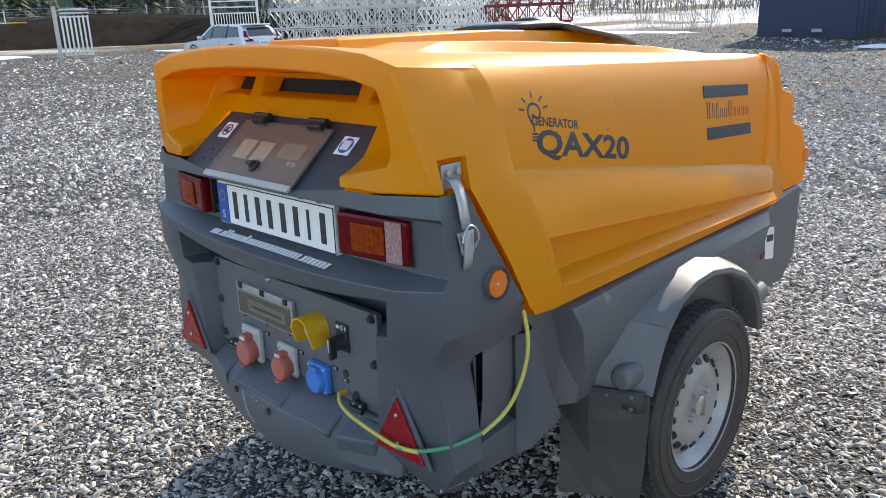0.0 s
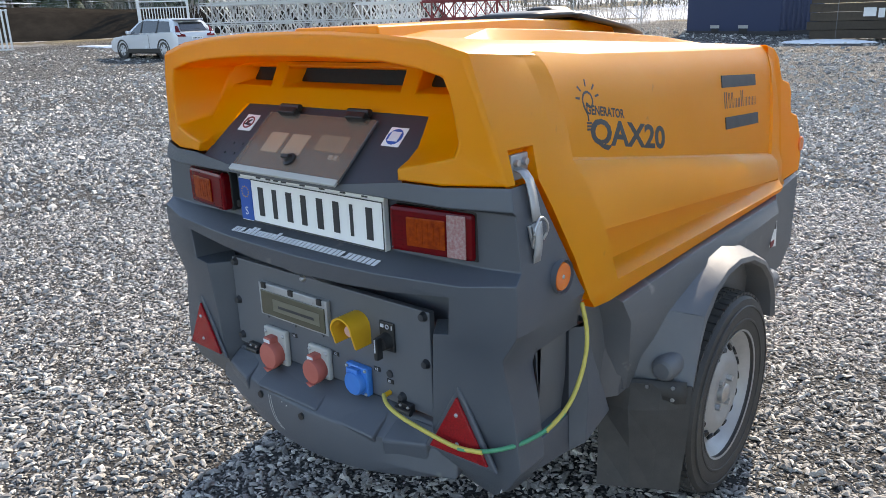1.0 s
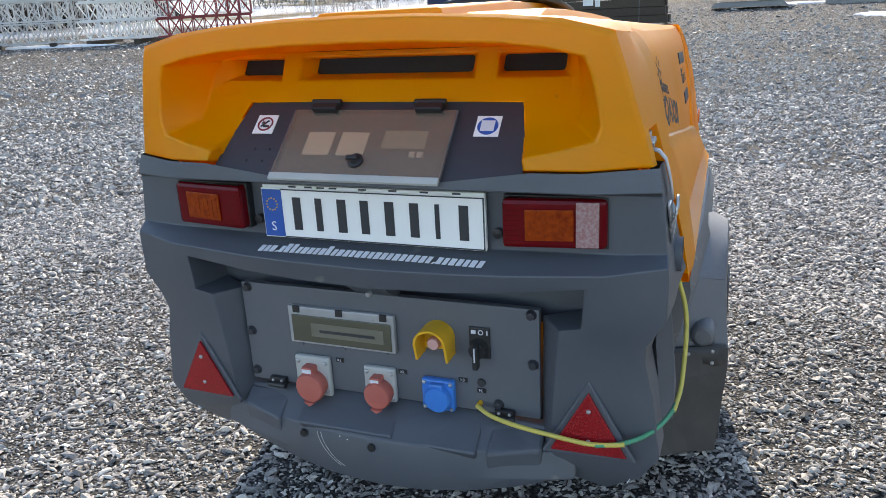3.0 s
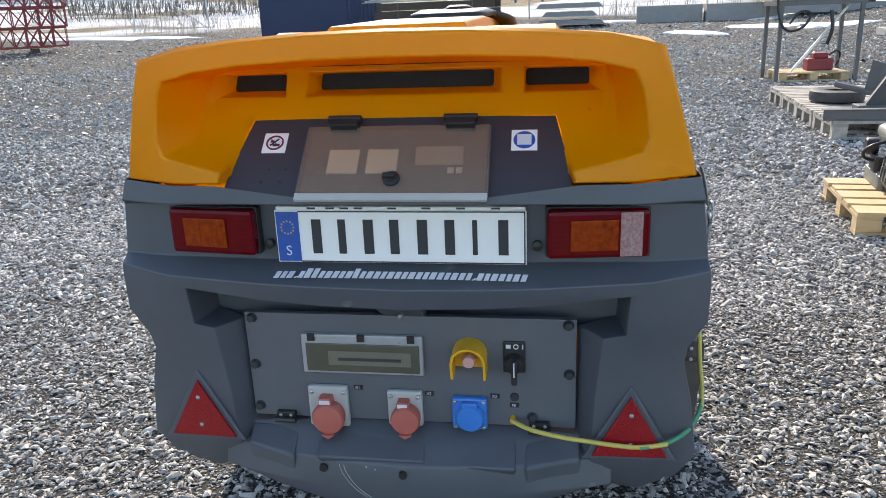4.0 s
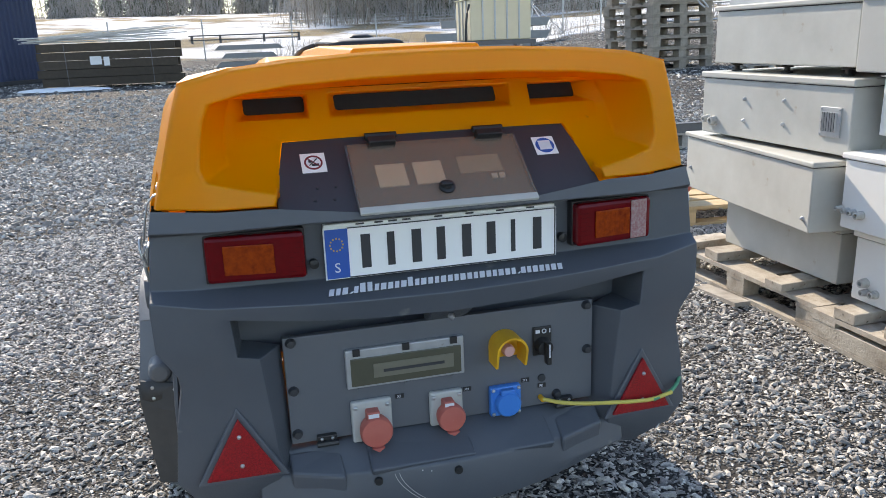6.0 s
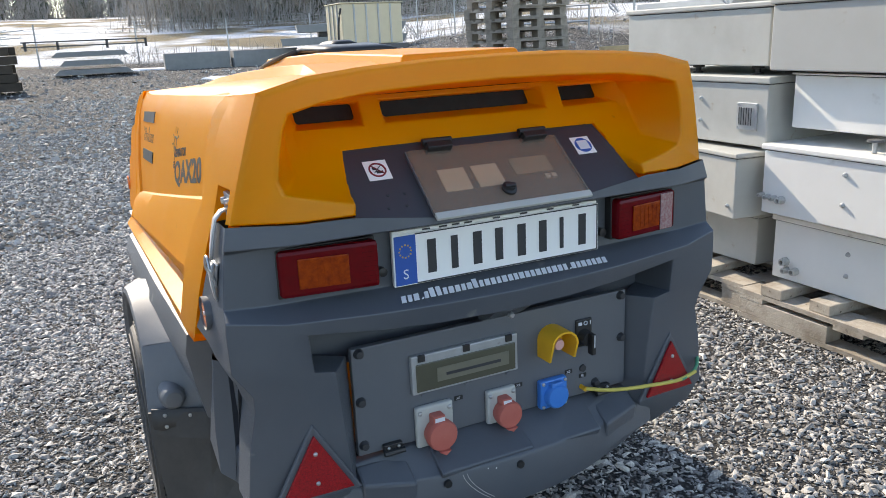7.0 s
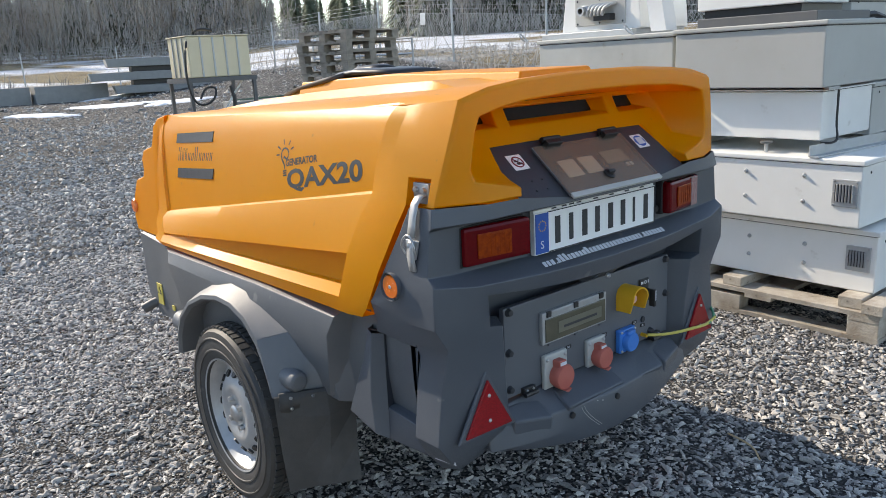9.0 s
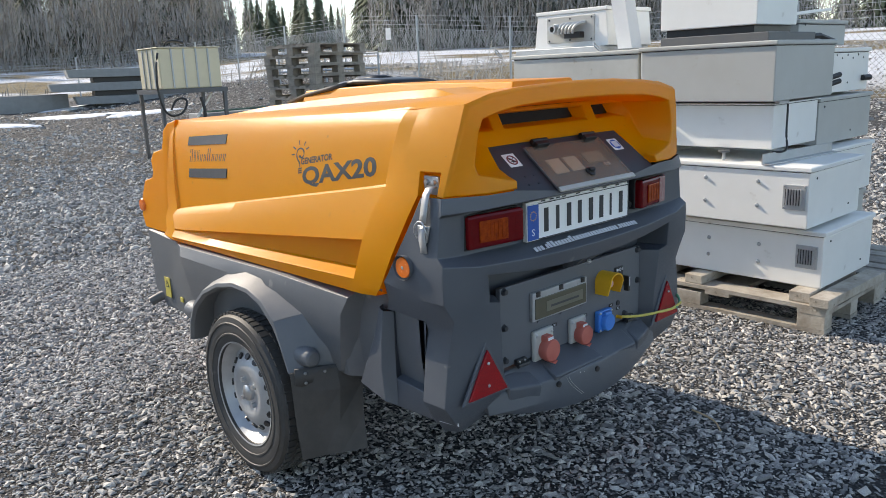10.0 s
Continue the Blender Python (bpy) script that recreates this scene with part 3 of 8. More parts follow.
def canopy():
    """Side walls with the sunken upper panel and the long pocket, and the stepped roof."""
    bm = bmesh.new()
    edge_y = lambda z: 0.165 + (1.085 - z) / 0.305 * 0.052
    for s in (1, -1):
        S = lambda pts: [(s * x, y, z) for x, y, z in pts]
        # the sunken upper panel's border, shared by its neighbours
        n = 8
        ys = [0.232 + (1.62 - 0.232) * k / n for k in range(n + 1)]
        up = [0.196 + (1.70 - 0.196) * k / n for k in range(n + 1)]
        bow = lambda k: 0.010 * math.sin(math.pi * k / n)
        rows = []
        for v in PANEL_V:
            rows.append(S([(((0.585 + bow(k)) * (1 - v) + (0.518 - 0.012 * k / n) * v) + panel_swell(v),
                            ys[k] * (1 - v) + up[k] * v, seam_z(ys[k]) * (1 - v) + side_z(up[k]) * v) for k in range(n + 1)]))
        # rear corner wall, from the rim to the panel seam
        near_edge = [(0.583, 0.022, 1.088), (0.566, 0.020, 1.152), (0.550, 0.022, 1.205), (0.533, 0.026, 1.265), (0.510, 0.026, side_z(0.026))]
        mid_edge = [(0.592, 0.088, 1.088), (0.573, 0.096, 1.152), (0.559, 0.094, 1.205), (0.540, 0.092, 1.265), (0.512, 0.090, side_z(0.09))]
        far_edge = [(0.600, 0.168, 1.088), (0.584, 0.160, 1.150), (0.566, 0.156, 1.205), (0.544, 0.152, 1.265), (0.514, 0.148, side_z(0.148))]
        strip(bm, [S(REAR_EDGE), S(near_edge)])
        # the notch for the latch is left open below 1.152
        strip(bm, [S(near_edge[1:]), S(mid_edge[1:])])
        strip(bm, [S(mid_edge), S(far_edge)])
        strip(bm, [S(along(far_edge[1:], PANEL_V)), [r[0] for r in rows]])
        hollow = [(0.552, 0.030, 1.142), (0.552, 0.092, 1.142)]
        strip(bm, [S([near_edge[1], mid_edge[1]]), S(hollow), S([(0.556, 0.026, 1.075), (0.556, 0.096, 1.075)])])
        strip(bm, [S(near_edge[:2]), S([(0.556, 0.026, 1.075), hollow[0]])])
        strip(bm, [S(mid_edge[:2]), S([(0.556, 0.096, 1.075), hollow[1]])])
        # corner post beside the latch panel
        seam0 = (0.585, 0.232, seam_z(0.232))
        strip(bm, [S([far_edge[0], far_edge[1]]), S([seam0, seam0])])
        rear_line = [(0.592, 0.088, 1.088), (0.606, 0.116, 1.03), (0.626, 0.172, 0.915), (0.640, 0.216, 0.812)]
        strip(bm, [S(rear_line), S([(0.600, 0.168, 1.088), (0.608, 0.192, 1.037), (0.632, 0.236, 0.930), (0.648, 0.272, 0.814)]),
                   S([seam0, (0.606, 0.262, 1.044), (0.632, 0.297, 0.945), (0.650, 0.327, 0.826)])])
        strip(bm, [S(rear_line), S([(0.560, 0.100, 1.088), (0.574, 0.128, 1.03), (0.594, 0.184, 0.915), (0.61, 0.23, 0.80)])])
        # lower side: seam line down to the pocket's upper line
        lo = [(0.297 + (1.56 - 0.297) * k / n) for k in range(n + 1)]
        pz = lambda y: lerp(((0.29, 0.945), (1.54, 0.826)), y)
        shz = lambda y: lerp(((0.32, 0.826), (1.48, 0.797)), y)
        strip(bm, [S([(0.585 + bow(k), y, seam_z(y)) for k, y in enumerate(ys)]),
                   S([(0.606 + bow(k), 0.262 + (1.62 - 0.262) * k / n, (seam_z(ys[k]) + pz(lo[k])) / 2 + 0.015) for k in range(n + 1)]),
                   S([(0.632, y, pz(y)) for y in lo])])
        # pocket: sunken face, shelf, lower lip
        deep = lambda k: 0.042 * (1 - k / n) ** 0.7 + 0.004
        strip(bm, [S([(0.632, y, pz(y)) for y in lo]),
                   S([(0.634 - deep(k), y + (0.016 if k < n else 0), pz(y) - 0.006) for k, y in enumerate(lo)]),
                   S([(0.640 - deep(k), y + (0.030 if k < n else 0), shz(y) + 0.022) for k, y in enumerate(lo)]),
                   S([(0.650, y + (0.030 if k < n else 0), shz(y)) for k, y in enumerate(lo)]),
                   S([(0.642, 0.236 + (1.56 - 0.236) * k / n, 0.787 if k == 0 else 0.781) for k in range(n + 1)]),
                   S([(0.60, 0.23 + (1.56 - 0.23) * k / n, 0.786) for k in range(n + 1)])])
        strip(bm, [S([(0.632, 0.297, 0.945), (0.592, 0.313, 0.939)]), S([(0.650, 0.327, 0.826), (0.598, 0.327, 0.848)])])
        strip(bm, [S([(0.640, 0.216, 0.812), (0.648, 0.272, 0.814), (0.650, 0.327, 0.826)]), S([(0.641, 0.236, 0.787), (0.642, 0.30, 0.781), (0.642, 0.384, 0.781)])])
        # sunken upper panel with a stepped edge
        inset = [[(x - s * panel_step(v), y + (0.010 if k == 0 else (-0.008 if k == n else 0)) * (1 - v), z + (0.004 if j == 0 else 0)) for k, (x, y, z) in enumerate(r)]
                 for j, (v, r) in enumerate(zip(PANEL_V, rows))]
        strip(bm, inset)
        strip(bm, [rows[0], inset[0]])
        strip(bm, [[r[0] for r in rows], [r[0] for r in inset]])
        strip(bm, [[r[-1] for r in rows], [r[-1] for r in inset]])
        # front post and tapering nose edge
        strip(bm, [[r[-1] for r in rows], S(along([(0.583, 1.71, 0.90), (0.574, 1.71, 1.03), (0.548, 1.71, 1.16), (0.505, 1.74, 1.258)], PANEL_V))])
        strip(bm, [S([(0.632, 1.56, 0.826), (0.606, 1.62, 0.86), (0.585, 1.62, seam_z(1.62))]), S([(0.60, 1.72, 0.80), (0.60, 1.71, 0.85), (0.583, 1.71, 0.90)])])
        strip(bm, [S([(0.642, 1.56, 0.781), (0.632, 1.56, 0.826)]), S([(0.61, 1.72, 0.781), (0.60, 1.72, 0.80)])])
    # roof: rows from the left edge to the right edge at stations along the length
    def roof_row(y, lift):
        e = side_z(y)
        f = lerp(((-0.02, 0.045), (0.2, 0.042), (0.7, 0.04), (1.2, 0.03), (1.7, 0.012)), y)
        half = [(lerp(((-0.02, 0.508), (0.026, 0.510), (0.09, 0.512), (0.148, 0.514), (0.2, 0.518), (1.71, 0.506)), y), y, e), (0.492, y, e + (f * 0.26 + 0.006 if y > 0 else 0.004)), (0.415, y, e + f * 0.52 + 0.008 * (y > 0)), (0.335, y, e + f * 0.70), (0.318, y, e + f * 0.75 + lift),
                (0.150, y, e + f * 0.96 + lift * 0.6), (0, y, e + f + lift * 0.6)]
        return half_loop(half)
    strip(bm, [roof_row(y, g) for y, g in ((-0.02, 0), (0.10, 0), (0.20, 0.0), (0.30, 0.024), (0.54, 0.026), (0.9, 0.026), (1.25, 0.022), (1.5, 0.012), (1.71, 0.002))])
    return bm


def nose():
    """Louvred front of the canopy."""
    side = ((0.785, 0.606), (0.90, 0.584), (1.03, 0.575), (1.16, 0.549), (1.27, 0.512))
    prof = [(1.70, 1.262), (1.775, 1.248), (1.81, 1.215), (1.785, 1.165), (1.79, 1.140), (1.885, 1.120), (1.900, 1.085), (1.868, 1.04), (1.875, 1.015), (1.965, 0.995), (1.985, 0.965),
            (2.01, 0.92), (2.0, 0.84), (1.95, 0.79), (1.70, 0.785)]
    bm = bmesh.new()
    rows = []
    for x, k in ((-1, 0), (-0.94, 1), (-0.5, 1.2), (0, 1.25), (0.5, 1.2), (0.94, 1), (1, 0)):
        rows.append([(x * lerp(side, z), 1.70 + (y - 1.70) * (0.88 + 0.12 * k), z) for y, z in prof])
    strip(bm, rows)
    for r in (rows[0], rows[-1]):
        bm.faces.new([bm.verts.new(p) for p in r])
    return bm


hood = rear_hood()
part("rear_hood", hood, "yellow", gen, "moulded yellow hood rim over the panel", smooth=40, bevel=0.006)
shell = part("canopy", canopy(), "yellow", gen, "moulded yellow canopy with long side pockets", smooth=40, bevel=0.006, segments=3)
part("nose", nose(), "yellow", gen, smooth=40, bevel=0.006)
ridge = bmesh.new()
strip(ridge, [[(-0.168, 0.12, 1.34), (-0.150, 0.13, 1.378), (0.135, 0.13, 1.380), (0.152, 0.12, 1.34)],
              [(-0.168, 0.70, 1.34), (-0.150, 0.70, 1.382), (0.135, 0.70, 1.382), (0.152, 0.70, 1.34)],
              [(-0.168, 1.25, 1.32), (-0.150, 1.25, 1.362), (0.135, 1.25, 1.362), (0.152, 1.25, 1.32)]])
strip(ridge, [[(-0.150, 0.13, 1.378), (0.135, 0.13, 1.380)], [(-0.168, 0.12, 1.34), (0.152, 0.12, 1.34)]])
part("roof_ridge", ridge, "yellow", gen, smooth=40, bevel=0.006)
for a, b in ((-0.418, -0.23), (-0.22, 0.22), (0.23, 0.418)):
    part("vent_grille", box(a, b, 0.188, 0.20, 1.22, 1.30), "dark", gen, "black mesh behind the vent slots")

# black cap over the exhaust and lifting eye
def roof_plate(rows, name, label="", mat="dust"):
    bm = bmesh.new()
    strip(bm, [[(x0, y, z), (x0 + 0.03, y, z + h), (x1 - 0.03, y, z + h), (x1, y, z)] for y, x0, x1, z, h in rows])
    ob = part(name, bm, mat, gen, label, smooth=50)
    ob.modifiers.new("thick", "SOLIDIFY").thickness = 0.014


roof_plate(((1.40, -0.150, 0.185, 1.318, 0.006), (1.26, -0.165, 0.200, 1.346, 0.008), (1.10, -0.165, 0.200, 1.368, 0.010), (1.02, -0.15, 0.185, 1.380, 0.010)), "exhaust_cover", "grey-black rubber cover on the roof", "dust")
roof_plate(((1.09, -0.120, 0.150, 1.380, 0.012), (0.98, -0.115, 0.145, 1.393, 0.010), (0.86, -0.100, 0.130, 1.392, 0.006), (0.76, -0.085, 0.115, 1.386, 0.003)), "exhaust_flap", "", "black")
roof_plate(((1.16, -0.020, 0.070, 1.380, 0.010), (1.10, -0.030, 0.085, 1.392, 0.018), (1.00, -0.030, 0.085, 1.398, 0.016), (0.95, -0.02, 0.07, 1.400, 0.006)), "lifting_eye_cover", "", "black")


def rear_body():
    """Dark grey moulded rear: slope with hatch, lamp niche, ledge, posts beside the panel, lower corners."""
    bm = bmesh.new()
    # full-width bands from the lip down to the ledge
    bands = [
        [(0.588, 0.040, 1.086), (0.588, 0.0, 1.086), (0.46, -0.050, 1.083), (0.36, -0.058, 1.083), (0.18, -0.064, 1.060), (0, -0.066, 1.058)],
        [(0.598, 0.055, 1.040), (0.598, -0.008, 1.042), (0.47, -0.052, 1.044), (0.30, -0.062, 1.046), (0.18, -0.066, 1.046), (0, -0.068, 1.046)],
        [(0.600, 0.058, 1.032), (0.597, 0.0, 1.034), (0.515, 0.008, 1.034), (0.30, 0.014, 1.034), (0.18, 0.014, 1.034), (0, 0.014, 1.034)],
        [(0.612, 0.085, 0.925), (0.610, 0.0, 0.925), (0.52, 0.010, 0.914), (0.30, 0.014, 0.908), (0.18, 0.014, 0.906), (0, 0.014, 0.906)],
        [(0.616, 0.085, 0.905), (0.613, -0.022, 0.905), (0.50, -0.050, 0.890), (0.30, -0.060, 0.878), (0.18, -0.062, 0.873), (0, -0.064, 0.870)],
        [(0.618, 0.085, 0.880), (0.615, -0.022, 0.882), (0.50, -0.048, 0.868), (0.30, -0.056, 0.857), (0.18, -0.058, 0.853), (0, -0.060, 0.850)],
    ]
    strip(bm, [half_loop(b) for b in bands])
    # upper jaw of the two grooves and the bridge at the middle
    strip(bm, [half_loop([(0.50, -0.048, 0.868), (0.30, -0.056, 0.857), (0.18, -0.058, 0.853), (0, -0.060, 0.850)]),
               half_loop([(0.462, -0.044, 0.858), (0.30, -0.050, 0.838), (0.18, -0.052, 0.829), (0, -0.054, 0.824)])])
    strip(bm, [half_loop([(0.462, -0.044, 0.858), (0.30, -0.050, 0.838), (0.18, -0.052, 0.829), (0.048, -0.053, 0.825)]),
               half_loop([(0.452, 0.075, 0.850), (0.30, 0.075, 0.832), (0.18, 0.075, 0.824), (0.048, 0.075, 0.820)])])
    # bridge with the screw
    strip(bm, [[(-0.048, -0.053, 0.825), (0.048, -0.053, 0.825)], [(-0.044, -0.02, 0.80), (0.044, -0.02, 0.80)], [(-0.044, 0.012, 0.784), (0.044, 0.012, 0.784)]])
    for s in (1, -1):
        strip(bm, [[(s * 0.048, -0.053, 0.825), (s * 0.044, -0.02, 0.80), (s * 0.044, 0.012, 0.784)], [(s * 0.048, 0.03, 0.820), (s * 0.044, 0.03, 0.80), (s * 0.044, 0.03, 0.784)]])
    # groove bottom, behind the panel's plane
    strip(bm, [half_loop([(0.452, 0.075, 0.852), (0, 0.075, 0.84)]), half_loop([(0.452, 0.075, 0.73), (0, 0.075, 0.73)])])
    for s in (1, -1):
        S = lambda pts: [(s * x, y, z) for x, y, z in pts]
        # post beside the panel: outer corner, front, inner edge, inner cheek
        strip(bm, [S([(0.618, 0.085, 0.880), (0.615, -0.022, 0.882), (0.50, -0.048, 0.868), (0.462, -0.044, 0.858), (0.452, 0.075, 0.850)]),
                   S([(0.622, 0.085, 0.80), (0.614, -0.022, 0.80), (0.50, -0.045, 0.79), (0.456, -0.042, 0.776), (0.446, 0.075, 0.77)]),
                   S([(0.592, 0.085, 0.742), (0.578, -0.02, 0.742), (0.49, -0.040, 0.765), (0.412, -0.038, 0.765), (0.366, 0.03, 0.765)]),
                   S([(0.580, 0.085, 0.70), (0.576, -0.008, 0.70), (0.49, -0.032, 0.69), (0.405, -0.034, 0.69), (0.364, 0.03, 0.69)]),
                   S([(0.596, 0.085, 0.62), (0.594, -0.006, 0.62), (0.49, -0.026, 0.61), (0.398, -0.03, 0.61), (0.362, 0.03, 0.61)]),
                   S([(0.612, 0.085, 0.49), (0.610, -0.004, 0.49), (0.49, -0.024, 0.49), (0.388, -0.028, 0.495), (0.362, 0.03, 0.50)]),
                   S([(0.578, 0.085, 0.43), (0.572, 0.0, 0.435), (0.49, -0.005, 0.44), (0.40, -0.005, 0.45), (0.362, 0.03, 0.46)]),
                   S([(0.52, 0.10, 0.36), (0.50, 0.05, 0.365), (0.47, 0.05, 0.37), (0.42, 0.05, 0.38), (0.362, 0.05, 0.40)])])
        # upper side plate that carries latch and reflector
        strip(bm, [S([(0.588, 0.040, 1.086), (0.590, 0.058, 1.085), (0.592, 0.078, 1.083)]),
                   S([(0.600, 0.058, 1.032), (0.602, 0.080, 1.028), (0.604, 0.104, 1.022)]),
                   S([(0.612, 0.085, 0.925), (0.617, 0.125, 0.920), (0.622, 0.160, 0.915)]),
                   S([(0.618, 0.085, 0.880), (0.622, 0.145, 0.868), (0.630, 0.192, 0.855)]),
                   S([(0.622, 0.085, 0.800), (0.626, 0.145, 0.818), (0.636, 0.203, 0.834)]),
                   S([(0.592, 0.085, 0.742), (0.600, 0.155, 0.750), (0.604, 0.225, 0.765)]),
                   S([(0.588, 0.085, 0.725), (0.594, 0.155, 0.73), (0.598, 0.24, 0.735)])])
        strip(bm, [S([(0.592, 0.078, 1.083), (0.604, 0.104, 1.022), (0.622, 0.160, 0.915), (0.630, 0.192, 0.855), (0.636, 0.203, 0.834), (0.604, 0.225, 0.765)]),
                   S([(0.56, 0.088, 1.083), (0.572, 0.114, 1.022), (0.592, 0.170, 0.915), (0.60, 0.205, 0.855), (0.60, 0.214, 0.834), (0.56, 0.24, 0.765)])])
        # lower side: rear pillar, dark opening, front wing
        strip(bm, [S([(0.586, 0.085, 0.725), (0.596, 0.085, 0.62), (0.612, 0.085, 0.49), (0.578, 0.085, 0.43), (0.52, 0.10, 0.36)]),
                   S([(0.585, 0.098, 0.722), (0.580, 0.10, 0.60), (0.575, 0.10, 0.47), (0.55, 0.11, 0.40), (0.50, 0.13, 0.36)]),
                   S([(0.53, 0.115, 0.715), (0.51, 0.12, 0.60), (0.52, 0.12, 0.48), (0.52, 0.13, 0.41), (0.49, 0.15, 0.37)])])
        strip(bm, [S([(0.602, 0.275, 0.735), (0.608, 0.30, 0.64), (0.616, 0.335, 0.55), (0.620, 0.368, 0.475)]),
                   S([(0.606, 0.254, 0.728), (0.614, 0.258, 0.64), (0.620, 0.258, 0.55), (0.622, 0.246, 0.445)]),
                   S([(0.578, 0.238, 0.724), (0.578, 0.240, 0.62), (0.582, 0.236, 0.52), (0.594, 0.220, 0.428)])])
        strip(bm, [S([(0.602, 0.275, 0.735), (0.608, 0.30, 0.64), (0.616, 0.335, 0.55), (0.620, 0.368, 0.475)]),
                   S([(0.56, 0.30, 0.735), (0.56, 0.32, 0.64), (0.56, 0.35, 0.55), (0.56, 0.38, 0.475)])])
        strip(bm, [S([(0.588, 0.085, 0.725), (0.594, 0.155, 0.73), (0.598, 0.24, 0.735), (0.602, 0.275, 0.735)]), S([(0.53, 0.115, 0.715), (0.53, 0.165, 0.718), (0.53, 0.21, 0.72), (0.56, 0.28, 0.72)])])
        # the opening ends above the sill
        strip(bm, [S([(0.540, 0.11, 0.505), (0.540, 0.238, 0.520)]), S([(0.582, 0.099, 0.500), (0.582, 0.237, 0.512)]), S([(0.578, 0.101, 0.46), (0.588, 0.228, 0.460)]), S([(0.550, 0.110, 0.402), (0.594, 0.220, 0.430)])])
        strip(bm, [S([(0.620, 0.368, 0.475), (0.622, 0.246, 0.445), (0.594, 0.220, 0.428), (0.52, 0.20, 0.41), (0.52, 0.13, 0.41)]),
                   S([(0.54, 0.37, 0.46), (0.54, 0.285, 0.43), (0.53, 0.25, 0.41), (0.50, 0.21, 0.37), (0.49, 0.15, 0.37)])])
    return bm


slope = bmesh.new()
strip(slope, [half_loop(r) for r in ([(0.317, 0.092, 1.192), (0.16, 0.092, 1.194), (0, 0.092, 1.195)], [(0.341, -0.0005, 1.1127), (0.17, -0.0005, 1.1127), (0, -0.0005, 1.1127)],
                                     [(0.348, -0.055, 1.066), (0.18, -0.062, 1.060), (0, -0.062, 1.060)])])
# same plastic as the body, its colour darkened for shade under the hood
part("slope_plate", slope, "charcoal", gen, "sloping plate under the hood, shade put into its dark grey", smooth=30)
part("rear_body", rear_body(), "grey", gen, "dark grey moulded rear body", smooth=30, bevel=0.005)
for s in (1, -1):
    # wing's inner face again, dark-coloured for the shade inside the opening
    shade_face = bmesh.new()
    strip(shade_face, [[(s * x, y, z) for x, y, z in r] for r in ([(0.578, 0.238, 0.724), (0.578, 0.240, 0.62), (0.582, 0.236, 0.52), (0.594, 0.220, 0.428)],
                                                             [(0.550, 0.246, 0.724), (0.545, 0.250, 0.62), (0.545, 0.248, 0.52), (0.550, 0.238, 0.428)],
                                                             [(0.514, 0.248, 0.72), (0.514, 0.250, 0.62), (0.514, 0.248, 0.52), (0.514, 0.232, 0.41)])])
    part("opening_liner", shade_face, "charcoal", gen, "inner face of the side opening, shade put into its colour", smooth=50)
    part("inner_frame", box(min(s * 0.40, s * 0.515), max(s * 0.40, s * 0.515), 0.12, 0.275, 0.40, 0.76), "charcoal", gen)
    part("inner_bolt", spin([(0.0004, s * 0.008), (0.008, s * 0.006), (0.009, 0)], 10, "X", (s * 0.516, 0.185, 0.55)), "steel", gen)
    part("notch_wall", prism([(s * 0.546, 0.088, 1.06), (s * 0.552, 0.25, 1.06), (s * 0.590, 0.27, 0.78), (s * 0.590, 0.15, 0.78)], (-s * 0.006, 0, 0)), "yellow", gen)


def lower_bumper():
    bm = bmesh.new()
    rows = []
    for x in (-0.44, -0.37, -0.30, -0.2, -0.1, 0, 0.1, 0.2, 0.30, 0.37, 0.44):
        q = (x / 0.44) ** 2
        yf = -0.085 + 0.075 * q
        zb = 0.352 + 0.062 * q
        zt = 0.500 - 0.008 * (1 - q)
        rows.append([(x, 0.032, 0.535 - 0.02 * q), (x, 0.012, 0.528 - 0.02 * q), (x, yf + 0.045, zt), (x, yf + 0.012, 0.470), (x, yf, 0.41), (x, yf + 0.012, zb), (x, 0.06, zb + 0.01)])
    strip(bm, rows)
    for r in (rows[0], rows[-1]):
        bm.faces.new([bm.verts.new(p) for p in r])
    return bm


part("lower_bumper", lower_bumper(), "grey", gen, "curved grey lower bumper", smooth=40, bevel=0.006)
part("control_panel", box(-0.362, 0.362, 0.010, 0.028, 0.532, 0.784), "panel", gen, "flat grey control panel", bevel=0.002)


